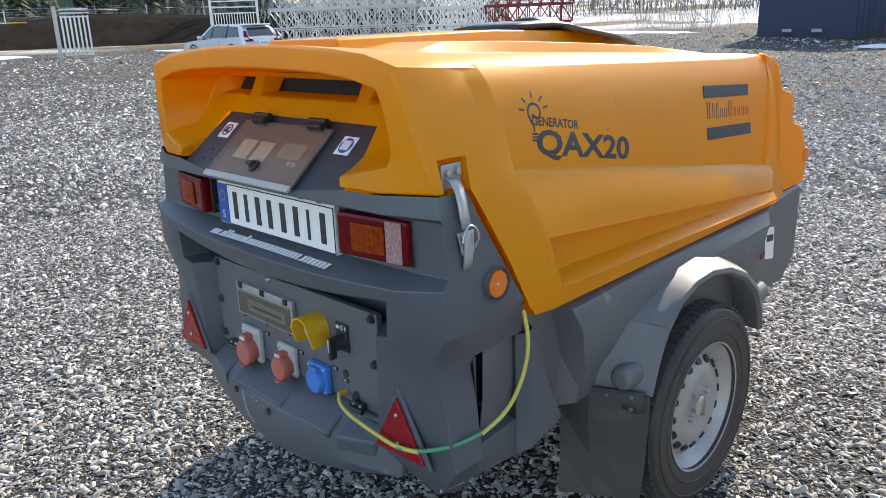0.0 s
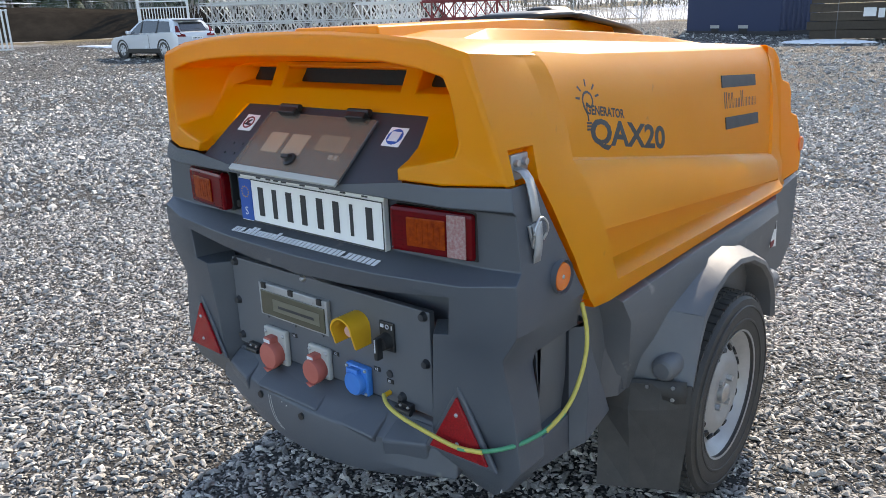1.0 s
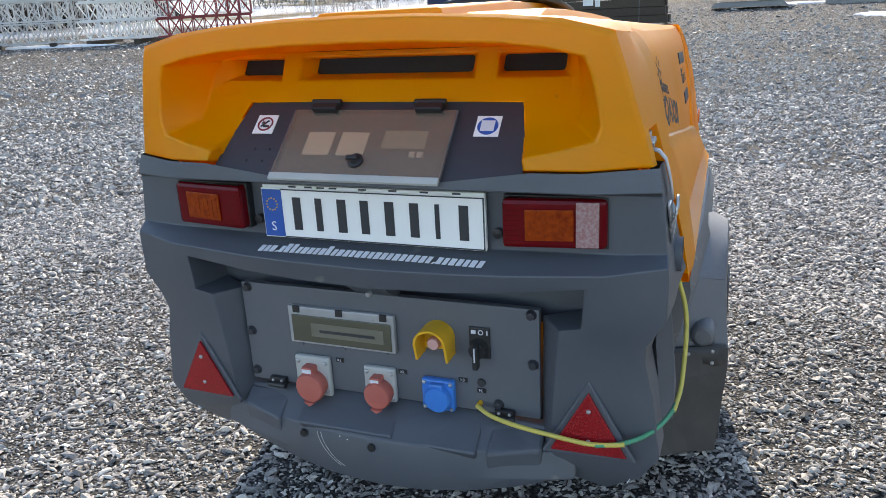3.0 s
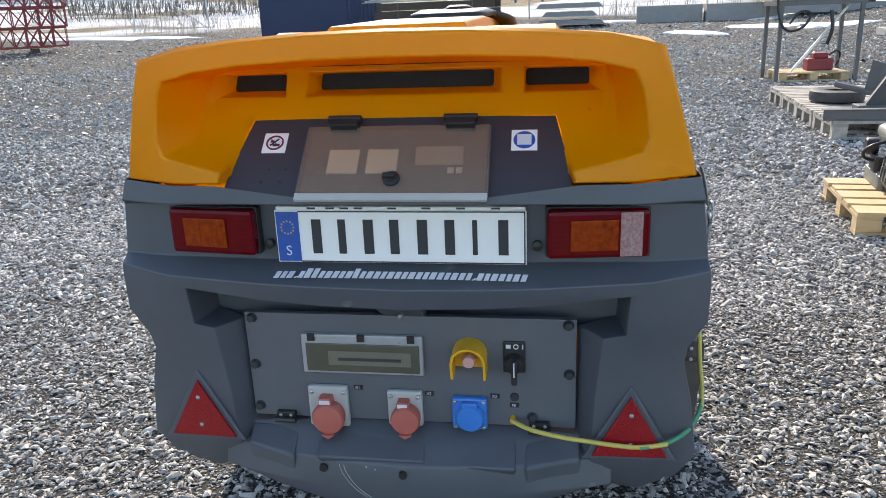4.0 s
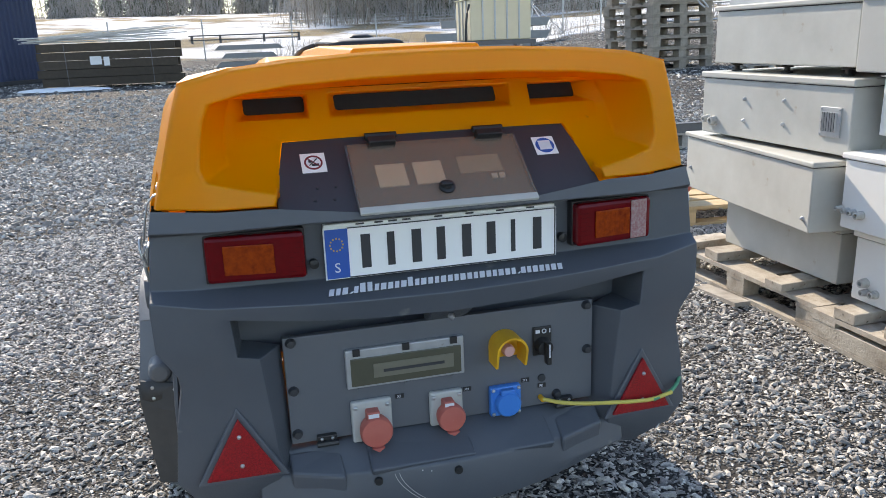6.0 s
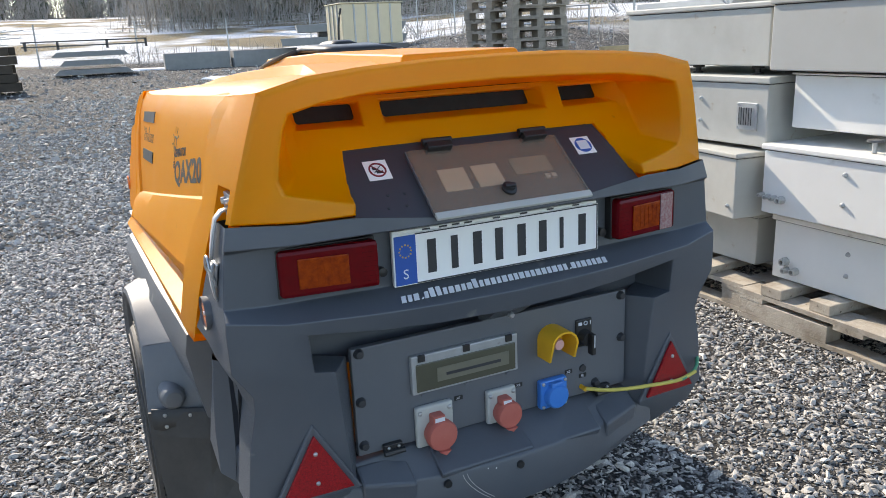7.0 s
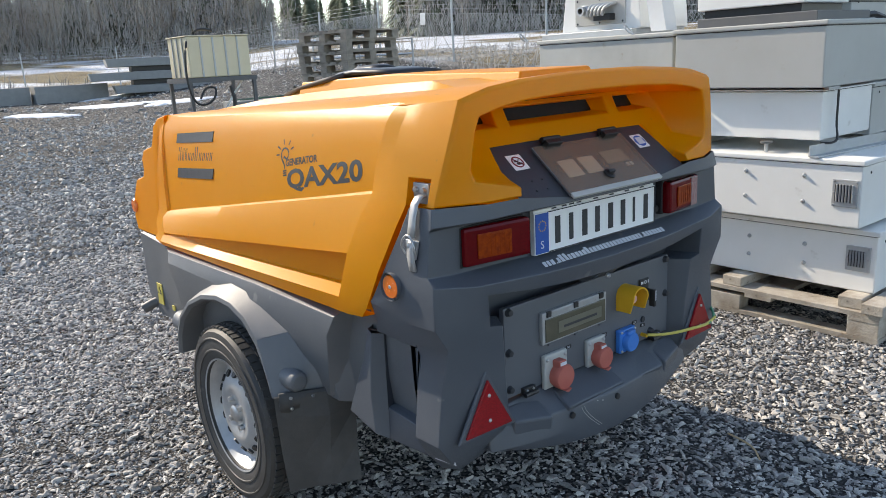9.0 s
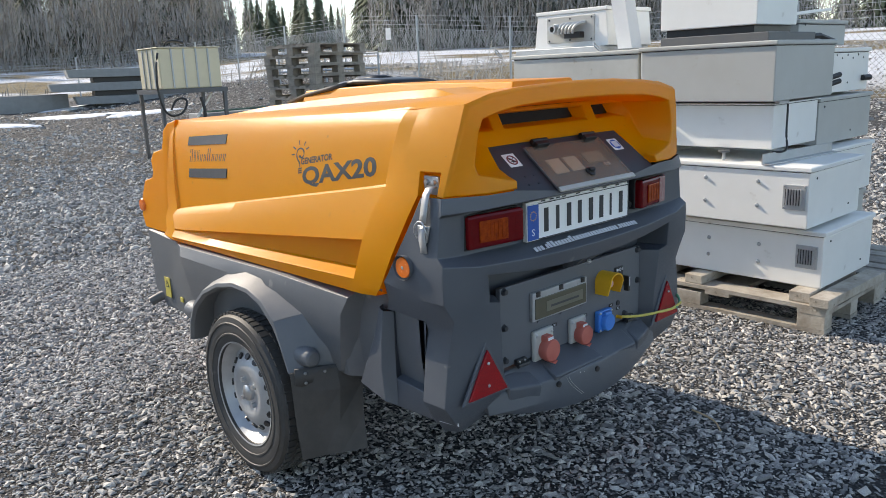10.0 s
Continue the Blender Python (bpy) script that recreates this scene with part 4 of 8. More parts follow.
def side_body():
    """Grey lower side with fender, from the rear wing to the front, both sides."""
    bm = bmesh.new()
    for s in (1, -1):
        S = lambda pts: [(s * x, y, z) for x, y, z in pts]
        # plain wall behind everything
        strip(bm, [S([(x - d, y, z) for y, d in ((0.14, 0.045), (0.42, 0.035), (0.47, 0.0), (0.56, 0.0), (1.0, 0.0), (1.45, 0.0))]) for x, z in ((0.605, 0.79), (0.612, 0.74), (0.608, 0.60), (0.590, 0.46))])
        # sloping shoulder just under the yellow edge
        strip(bm, [S([(0.60, 0.36, 0.776), (0.60, 0.8, 0.779), (0.60, 1.50, 0.776), (0.60, 1.60, 0.78), (0.60, 1.87, 0.785)]),
                   S([(0.638, 0.38, 0.752), (0.654, 0.8, 0.774), (0.655, 1.48, 0.770), (0.618, 1.60, 0.765), (0.616, 1.87, 0.785)]),
                   S([(0.642, 0.42, 0.690), (0.676, 0.8, 0.728), (0.674, 1.45, 0.735), (0.618, 1.58, 0.70), (0.616, 1.865, 0.66)]),
                   S([(0.622, 0.46, 0.575), (0.665, 0.8, 0.63), (0.665, 1.42, 0.64), (0.618, 1.53, 0.59), (0.616, 1.86, 0.52)]),
                   S([(0.600, 0.50, 0.47), (0.60, 0.8, 0.47), (0.625, 1.40, 0.46), (0.616, 1.50, 0.455), (0.61, 1.78, 0.447)])])
        strip(bm, [S([(0.60, 0.36, 0.776), (0.638, 0.38, 0.752), (0.642, 0.42, 0.690), (0.622, 0.46, 0.575), (0.600, 0.50, 0.47)]),
                   S([(0.570, 0.35, 0.776), (0.572, 0.37, 0.752), (0.572, 0.40, 0.690), (0.570, 0.43, 0.575), (0.560, 0.46, 0.47)])])
        # arch over the wheel
        arc = [(1.335, 0.430), (1.318, 0.505), (1.272, 0.580), (1.18, 0.650), (1.06, 0.700), (0.94, 0.722), (0.84, 0.718), (0.755, 0.690)]
        knee = {0.60: (0.575, 0.668), 0.655: (0.618, 0.657), 0.706: (0.668, 0.641), 0.723: (0.686, 0.633), 0.727: (0.690, 0.616), 0.715: (0.697, 0.604), 0.54: (0.69, 0.60)}
        cy, cz = 0.94, 0.31
        sc = lambda p, k: (cy + (p[0] - cy) * k, cz + (p[1] - cz) * k)
        ring = lambda x, k, dz=0, end=None: S([(x, sc(p, k)[0], sc(p, k)[1] + dz) for p in arc] + [(x, *(end or knee[x]))])
        strip(bm, [ring(0.60, 1.10, 0.012), ring(0.655, 1.07, 0.004), ring(0.706, 1.02), ring(0.723, 1.0), ring(0.727, 0.965), ring(0.715, 0.945), ring(0.60, 0.94, 0, (0.70, 0.60)), ring(0.54, 0.94)])
        # facet behind the wheel that carries the flap, with its turned-in outer lip
        strip(bm, [S([(0.715, 0.697, 0.604), (0.718, 0.665, 0.560), (0.722, 0.634, 0.515), (0.726, 0.606, 0.478)]),
                   S([(0.727, 0.690, 0.616), (0.729, 0.656, 0.568), (0.734, 0.624, 0.520), (0.739, 0.596, 0.478)]),
                   S([(0.723, 0.686, 0.633), (0.727, 0.652, 0.575), (0.732, 0.620, 0.525), (0.737, 0.592, 0.478)]),
                   S([(0.655, 0.618, 0.657), (0.662, 0.596, 0.600), (0.668, 0.572, 0.535), (0.672, 0.557, 0.482)]),
                   S([(0.60, 0.575, 0.668), (0.610, 0.552, 0.60), (0.612, 0.534, 0.53), (0.60, 0.527, 0.475)]),
                   S([(0.570, 0.50, 0.665), (0.575, 0.50, 0.60), (0.565, 0.505, 0.53), (0.52, 0.51, 0.470)])])
        bump = spin([(0.034, 0.06), (0.032, 0.008), (0.028, -0.002), (0.020, -0.007), (0.0005, -0.008)], 20, "Y", (s * 0.674, 0.545, 0.524))
        vs = [[v.co.copy() for v in f.verts] for f in bump.faces]
        for f in vs:
            bm.faces.new([bm.verts.new(p) for p in f])
        bump.free()
    # floor and front
    strip(bm, [[(-0.61, 1.78, 0.447), (0.61, 1.78, 0.447)], [(-0.616, 1.86, 0.52), (0.616, 1.86, 0.52)], [(-0.616, 1.87, 0.785), (0.616, 1.87, 0.785)]])
    strip(bm, [[(-0.52, 0.16, 0.40), (0.52, 0.16, 0.40)], [(-0.55, 0.8, 0.44), (0.55, 0.8, 0.44)], [(-0.605, 1.78, 0.45), (0.605, 1.78, 0.45)]])
    return bm


part("lower_body", side_body(), "grey_dusty", gen, "dark grey lower body with moulded fenders", smooth=29, bevel=0.005)


def wheel(s):
    w = part("wheel", spin([(0.286, -0.085), (0.300, -0.072), (0.303, -0.03), (0.303, 0.03), (0.300, 0.060), (0.288, 0.078), (0.255, 0.084), (0.215, 0.080), (0.190, 0.070),
                            (0.185, 0.03), (0.185, -0.07), (0.22, -0.085), (0.286, -0.085)], 56), "rubber", gen, "black tyre with worn grey sidewall", smooth=40)
    w.matrix_world = pose(s * 0.650, 0.94, 0.303, 0, 0, 0 if s > 0 else 180)
    rim = part("rim", spin([(0.190, 0.074), (0.196, 0.076), (0.193, 0.066), (0.178, 0.055), (0.172, 0.040), (0.162, 0.028), (0.154, 0.028), (0.116, 0.052), (0.100, 0.058), (0.078, 0.059), (0.064, 0.048),
                            (0.030, 0.046), (0.0005, 0.046)], 56), "rim", w, "silver pressed steel rim", smooth=50)
    hub = part("hub_cap", spin([(0.030, 0.044), (0.029, 0.060), (0.022, 0.066), (0.0005, 0.067)], 20), "steel", w, smooth=40)
    for k in range(16):
        a = 2 * math.pi * k / 16
        hole = bmesh.new()
        m = Matrix.Rotation(a, 4, "X") @ Matrix.Translation((0.0425, 0.136, 0)) @ Matrix.Rotation(radians(36), 4, "Z")
        bmesh.ops.create_cone(hole, cap_ends=True, segments=10, radius1=0.0125, radius2=0.0125, depth=0.009,
                              matrix=m @ Matrix.Rotation(radians(90), 4, "Y"))
        part("hand_hole", hole, "black", w)
    tread = bmesh.new()
    for k in range(64):
        for row, (x0, x1) in enumerate(((-0.070, -0.040), (-0.034, -0.004), (0.004, 0.034), (0.040, 0.068))):
            a = 2 * math.pi * (k + 0.5 * (row % 2)) / 64
            box(x0, x1, -0.0108, 0.0108, 0.300 if 0 < row < 3 else 0.297, 0.3075 if 0 < row < 3 else 0.3045, tread, Matrix.Rotation(a, 4, "X"))
    tagged(part("tread", tread, "rubber", w, weld=False), kind="stuff")
    part("sidewall_ring", spin([(0.262, 0.0835), (0.264, 0.0862), (0.268, 0.0862), (0.270, 0.0825)], 56), "rubber", w, smooth=40)
    part("sidewall_ring", spin([(0.222, 0.0812), (0.224, 0.0840), (0.229, 0.0840), (0.231, 0.0822)], 56), "rubber", w, smooth=40)
    for k in range(4):
        a = 2 * math.pi * (k + 0.4) / 4
        b = bmesh.new()
        bmesh.ops.create_cone(b, cap_ends=True, segments=6, radius1=0.010, radius2=0.009, depth=0.022,
                              matrix=Matrix.Translation((0.052, 0.052 * math.cos(a), 0.052 * math.sin(a))) @ Matrix.Rotation(radians(90), 4, "Y"))
        part("wheel_bolt", b, "steel", w)
    return w


for s in (1, -1):
    wheel(s)
    flap = bmesh.new()
    top = [(0.515, 0.505, 0.474), (0.60, 0.523, 0.479), (0.668, 0.552, 0.484), (0.736, 0.588, 0.482)]
    tear = [(0.520, 0.500, 0.415), (0.60, 0.514, 0.405), (0.668, 0.548, 0.412), (0.736, 0.586, 0.425)]
    foot = [(0.538, 0.468, 0.185), (0.61, 0.512, 0.180), (0.655, 0.556, 0.172), (0.716, 0.590, 0.165)]
    mid = [tuple((a + b) / 2 + 0.006 * (i == 1) * (1 if i < 3 else 0) for i, (a, b) in enumerate(zip(p, q))) for p, q in zip(tear, foot)]
    strip(flap, [[(s * x, y, z) for x, y, z in r] for r in (top, tear, mid, foot)])
    fl = part("mud_flap", flap, "rubber", gen, "black rubber mud flap")
    so = fl.modifiers.new("thick", "SOLIDIFY")
    so.thickness = 0.008
    band = bmesh.new()
    n = 9
    row = lambda z0, wave: [(s * (0.515 + 0.215 * k / n), 0.492 + 0.080 * k / n, z0 + wave * math.sin(k * 2.1) + 0.010 * k / n) for k in range(n + 1)]
    strip(band, [row(0.487, 0.0), row(0.455, 0.002), row(0.430, 0.006)])
    bd = part("clamp_band", band, "rubber", fl, "wavy rubber band along the flap's top", smooth=60)
    bd.modifiers.new("thick", "SOLIDIFY").thickness = 0.006
    for k, z in ((0.55, 0.470), (0.64, 0.474), (0.70, 0.478), (0.70, 0.445)):
        part("rivet", spin([(0.0004, -0.006), (0.005, -0.005), (0.006, 0)], 8, "Y", (s * k, 0.488 + 0.372 * (k - 0.515), z)), "steel", bd)
axle = tube([(-0.6, 0.94, 0.303), (0.6, 0.94, 0.303)], 0.035)
part("axle", axle, "black", gen)
part("chassis", box(-0.42, 0.42, 0.20, 1.85, 0.36, 0.46), "black", gen)

# number plate, lamps, triangles, reflectors
plate = part("number_plate", box(-0.260, 0.260, -0.022, -0.018, 0.909, 1.021), "plate", gen, "white number plate with blue band", bevel=0.001)
part("plate_band", box(-0.257, -0.209, -0.0245, -0.0222, 0.912, 1.018), "eublue", plate)
for s in (1, -1):
    lamp_bm = bmesh.new()
    o = [(0.498, 0.0), (0.300, -0.036)]
    lens = prism([(s * 0.300, 0.012, 0.928), (s * 0.300, -0.036, 0.928), (s * 0.498, -0.006, 0.926), (s * 0.498, 0.012, 0.926)], (0, 0, 0.098))
    part("tail_lamp", lens, "redlens", gen, "red and amber tail lamp", bevel=0.009)
    tri_bm = prism([(s * 0.471, -0.034, 0.638), (s * 0.548, -0.031, 0.500), (s * 0.394, -0.036, 0.500)], (0, -0.008, 0))
    part("reflector_triangle", tri_bm, "redtri", gen, "red triangular reflector", bevel=0.002)
    disc = spin([(0.0005, 0.0), (0.028, 0.0), (0.030, -0.003), (0.030, -0.012)], 28, at=(0.627, 0.128, 0.885))
    if s < 0:
        bmesh.ops.scale(disc, vec=(-1, 1, 1), verts=disc.verts)
    part("side_reflector", disc, "orange", gen, "round orange side reflector", smooth=40)

# ---- rear fittings ----
def placed(name, bm, mat, parent, m, label="", **kw):
    bm.transform(m)
    return part(name, bm, mat, parent, label, **kw)


def screw(parent, at, r=0.006, axis="Y", mat="steel", name="screw", h=0.004):
    b = spin([(0.0004, -h), (r * 0.55, -h), (r * 0.9, -h * 0.6), (r, 0)], 12, axis, at)
    return part(name, b, mat, parent, smooth=50)


def raised(loop, depth):
    """A flat plaque in the xz plane at y = 0, standing out towards -y."""
    return prism([(x, 0, z) for x, z in loop], (0, -depth, 0))


# the slope carries a tinted hatch, hinges, a key lock and two stickers
SLOPE = Matrix.Translation((0, 0.015, 1.126)) @ Matrix.Rotation(-math.atan2(0.154, 0.132), 4, "X")
FACE = SLOPE
glass = bpy.data.materials.new("tinted_hatch")
glass.use_nodes = True
gn, gl = glass.node_tree.nodes, glass.node_tree.links
gp = gn["Principled BSDF"]
gp.inputs["Base Color"].default_value = (0.43, 0.32, 0.255, 1)
gp.inputs["Roughness"].default_value, gp.inputs["Coat Weight"].default_value = 0.28, 0.6
gt = gn.new("ShaderNodeBsdfTransparent")
gt.inputs[0].default_value = (0.90, 0.78, 0.68, 1)
gm = gn.new("ShaderNodeMixShader")
gm.inputs[0].default_value = 0.23
gl.new(gt.outputs[0], gm.inputs[1])
gl.new(gp.outputs[0], gm.inputs[2])
gl.new(gm.outputs[0], gn["Material Output"].inputs[0])
M["hatchglass"] = glass
well = placed("hatch_well", box(-0.183, 0.183, -0.004, -0.001, -0.100, 0.066), "panel", gen, FACE, "grey instrument panel under the hatch")
for x0, x1, z0, z1 in ((-0.137, -0.074, -0.046, 0.014), (-0.057, 0.006, -0.046, 0.014), (0.041, 0.137, -0.026, 0.020)):
    placed("gauge", box(x0, x1, -0.007, -0.004, z0, z1), "plate" if x0 < 0 else "cabinet_dull", well, FACE, bevel=0.001)
for k in range(2):
    placed("push_button", box(0.108 + 0.017 * k, 0.120 + 0.017 * k, -0.008, -0.004, -0.046, -0.034), "printlight", well, FACE)
hatch_bm = prism([(-0.191, 0, -0.106), (0.191, 0, -0.106), (0.187, 0, 0.070), (-0.187, 0, 0.070)], (0, -0.004, 0))
hatch = placed("hatch", hatch_bm, "hatchglass", gen, FACE @ Matrix.Translation((0, -0.010, 0)), "smoke-brown tinted clear hatch", bevel=0.0015)
hatch.visible_shadow = False
for x0, x1, z0, z1 in ((-0.191, -0.187, -0.106, 0.070), (0.186, 0.190, -0.106, 0.070)):
    placed("hatch_edge", box(x0, x1, -0.0125, -0.006, z0, z1), "panel", hatch, FACE, bevel=0.002)
placed("hatch_lip", box(-0.190, 0.189, -0.016, -0.008, -0.117, -0.100), "cabinet_worn", hatch, FACE, "pale lower lip", bevel=0.002)
for x in (-0.112, 0.128):
    h = placed("hatch_hinge", box(x - 0.030, x + 0.030, -0.028, -0.002, 0.060, 0.078), "black", gen, FACE, bevel=0.003)
    placed("hinge_pin", tube([(x - 0.034, -0.020, 0.083), (x + 0.034, -0.020, 0.083)], 0.008), "black", h, FACE)
    placed("hinge_leaf", box(x - 0.020, x + 0.020, -0.010, -0.002, 0.078, 0.094), "black", h, FACE, bevel=0.002)
lock = placed("hatch_lock", spin([(0.0004, -0.026), (0.009, -0.025), (0.011, -0.020), (0.017, -0.018), (0.017, -0.013)], 18, "Y", (0.0, 0, -0.066)), "black", gen, FACE, smooth=40)
placed("key", box(-0.016, 0.010, -0.031, -0.024, -0.072, -0.062), "black", lock, FACE, bevel=0.002)
for sx in (-1, 1):
    x0 = -0.286 if sx < 0 else 0.230
    st = placed("sticker", raised([(x0, 0.012), (x0 + 0.051, 0.012), (x0 + 0.051, 0.064), (x0, 0.064)], 0.0015), "plate", gen, FACE,
                "white sticker with a crossed-out red sign" if sx < 0 else "white sticker with a dark blue manual sign")
    cx, cz = x0 + 0.0255, 0.038
    if sx < 0:
        placed("ring", spin([(0.019, -0.0015), (0.019, -0.003), (0.0155, -0.003), (0.0155, -0.0015)], 28, "Y", (cx, 0, cz)), "red", st, FACE)
        placed("bar", beam((cx - 0.013, -0.0024, cz + 0.013), (cx + 0.013, -0.0024, cz - 0.013), 0.0035, 0.0012), "red", st, FACE)
        placed("glyph", beam((cx - 0.009, -0.0020, cz - 0.008), (cx + 0.008, -0.0020, cz + 0.009), 0.006, 0.001), "print", st, FACE)
        placed("glyph", box(cx - 0.004, cx + 0.011, -0.0022, -0.0015, cz - 0.009, cz - 0.003), "print", st, FACE)
        placed("glyph", box(cx - 0.010, cx - 0.003, -0.0022, -0.0015, cz + 0.001, cz + 0.007), "print", st, FACE)
    else:
        placed("disc", spin([(0.0005, -0.0025), (0.0215, -0.0025), (0.0215, -0.001)], 28, "Y", (cx, 0, cz)), "eublue", st, FACE)
        placed("page", box(cx - 0.014, cx + 0.014, -0.0035, -0.0025, cz - 0.013, cz + 0.013), "printlight", st, FACE)
for x, z in ((-0.225, -0.03), (-0.262, -0.03), (-0.232, -0.062), (-0.272, -0.062)):
    placed("rivet", spin([(0.0004, -0.003), (0.003, -0.002), (0.0035, 0)], 8, "Y", (x, 0, z)), "print", gen, FACE)
placed("hatch_channel", box(-0.19, 0.20, -0.006, 0.001, 0.100, 0.112), "panel", gen, FACE, bevel=0.002)

# number plate: rim, holder and bars in place of the characters
for z in (0.9115, 1.0185):
    part("plate_rim", box(-0.209, 0.2575, -0.0236, -0.0222, z - 0.0012, z + 0.0012), "print", plate)
part("plate_rim", box(0.2550, 0.2575, -0.0236, -0.0222, 0.9115, 1.0185), "print", plate)
part("plate_holder", box(-0.258, 0.258, -0.018, -0.004, 0.908, 1.028), "plate", plate, bevel=0.002)
for k, (x, w) in enumerate(((-0.172, 0.020), (-0.118, 0.016), (-0.062, 0.021), (-0.008, 0.019), (0.050, 0.021), (0.106, 0.020), (0.157, 0.010), (0.214, 0.020))):
    part("character_bar", box(x - w / 2, x + w / 2, -0.0236, -0.0222, 0.929, 1.002), "print", plate)
for k in range(12):
    a = 2 * math.pi * k / 12
    part("star", box(-0.2335 + 0.0135 * math.cos(a) - 0.0015, -0.2335 + 0.0135 * math.cos(a) + 0.0015, -0.0255, -0.0244,
                     0.985 + 0.0135 * math.sin(a) - 0.0015, 0.985 + 0.0135 * math.sin(a) + 0.0015), "guard", plate)
lettering("country_letter", "S", 0.030, "printlight", plate, Matrix.Translation((-0.241, -0.0246, 0.925)) @ Matrix.Rotation(radians(90), 4, "X"), depth=0.0006)
for x in (-0.19, -0.15, -0.12, -0.09, -0.02, 0.05, 0.12, 0.19):
    part("holder_slot", box(x, x + 0.018, -0.0195, -0.0175, 1.0228, 1.0262), "print", plate)
plate.location.y = 0.013

# pale lettering band on the ledge: bars of a word's length
ledge_m = Matrix.Translation((0, -0.026, 0.8985)) @ Matrix.Rotation(-math.atan2(0.072, 0.034), 4, "X")
xx, k = -0.262, 0
rngl = random.Random(4)
while xx < 0.250:
    w = (0.0105, 0.0090, 0.0115)[k % 3]
    tall = 0.0190 + (0.0080 if k in (5, 6, 12) else 0)
    if k in (3, 29):
        w, tall = 0.0045, 0.0045
    placed("web_mark", prism([(xx, 0, -0.024), (xx + w, 0, -0.024), (xx + w + 0.005, 0, -0.024 + tall), (xx + 0.005, 0, -0.024 + tall)], (0, -0.0012, 0)), "printlight", gen,
           ledge_m @ Matrix.Translation((0, 0.002 - 0.003 * (1 - (xx / 0.26) ** 2), 0)))
    xx += w + 0.0042
    k += 1

# lamps: amber window, clear strip, dark frame
for s in (1, -1):
    slope = -0.030 / 0.198
    def lens_box(x0, x1, z0, z1, d):
        f = lambda x: -0.036 + (x - 0.300) * 0.030 / 0.198
        return prism([(s * x0, f(x0), z0), (s * x1, f(x1), z0), (s * x1, f(x1), z1), (s * x0, f(x0), z1)], (0, -d, 0))
    lamp = [o for o in gen.children if o.name.startswith("tail_lamp")][0 if s > 0 else 1]
    part("amber_window", lens_box(0.345 if s > 0 else 0.362, 0.437 if s > 0 else 0.462, 0.944, 1.006, 0.004), "amber", lamp, "amber indicator lens", bevel=0.003)
    if s > 0:
        part("clear_window", lens_box(0.441, 0.484, 0.931, 1.020, 0.003), "clearlens", lamp, "clear reversing lens", bevel=0.003)
    for i in range(9):
        part("lens_rib", lens_box(0.306, 0.334, 0.932 + i * 0.010, 0.934 + i * 0.010, 0.0012), "redlens", lamp)
    for i in range(5):
        part("lens_rib", lens_box(0.369 + i * 0.0135, 0.3715 + i * 0.0135, 0.952, 0.998, 0.0048), "amber", lamp)
    part("lamp_frame", prism([(s * 0.297, 0.016, 0.925), (s * 0.297, -0.010, 0.925), (s * 0.501, 0.008, 0.923), (s * 0.501, 0.016, 0.923)], (0, 0, 0.104)), "black", lamp, bevel=0.004)
    part("lamp_boss", spin([(0.0004, -0.012), (0.010, -0.010), (0.010, 0.012)], 14, "Y", (s * 0.281, 0.008, 0.945)), "black", gen, smooth=40)
    # triangle: frame, screws
    tri = [o for o in gen.children if o.name.startswith("reflector_triangle")][0 if s > 0 else 1]
    part("triangle_pad", prism([(s * 0.471, -0.024, 0.662), (s * 0.568, -0.022, 0.488), (s * 0.374, -0.027, 0.488)], (0, -0.010, 0)), "grey", tri, bevel=0.004)
    for z in (0.598, 0.530):
        screw(tri, (s * 0.472, -0.0425, z), 0.005)
    # reflector screw and cup
    refl = [o for o in gen.children if o.name.startswith("side_reflector")][0 if s > 0 else 1]
    part("reflector_cup", spin([(0.030, -0.012), (0.0345, -0.010), (0.0355, 0.006)] if s > 0 else [(0.030, 0.012), (0.0345, 0.010), (0.0355, -0.006)], 28, "X",
                               (s * 0.624, 0.128, 0.885)), "panel", refl, smooth=40)
    part("screw", spin([(0.0004, s * 0.002), (0.004, s * 0.0015), (0.005, 0)], 10, "X", (s * 0.627, 0.128, 0.885)), "steel", refl)
    # latch: catch plate, strap, bail, lever
    def zinc(name, line, w, mat="steel", parent=None, label="", t=0.003):
        bm = bmesh.new()
        strip(bm, [[(s * x, y - w, z) for x, y, z in line], [(s * x, y + w, z) for x, y, z in line]])
        ob = part(name, bm, mat, parent, label, smooth=60)
        ob.modifiers.new("thick", "SOLIDIFY").thickness = t
        return ob
    latch = part("latch", box(min(s * 0.556, s * 0.566), max(s * 0.556, s * 0.566), 0.032, 0.090, 1.090, 1.140), "rim", gen, "zinc over-centre latch", bevel=0.002)
    for y in (0.046, 0.074):
        part("bolt", spin([(0.0004, s * 0.010), (0.007, s * 0.009), (0.008, 0)], 10, "X", (s * 0.566, y, 1.124)), "steel", latch, smooth=40)
    zinc("strap", [(0.568, 0.050, 1.114), (0.584, 0.050, 1.110), (0.597, 0.050, 1.095), (0.604, 0.050, 1.070), (0.609, 0.050, 1.045), (0.613, 0.052, 1.018)], 0.013, "rim", latch, "curved zinc strap")
    zinc("lever", [(0.612, 0.050, 1.010), (0.619, 0.050, 0.992), (0.618, 0.050, 0.962), (0.614, 0.050, 0.935)], 0.012, "rim", latch, t=0.004)
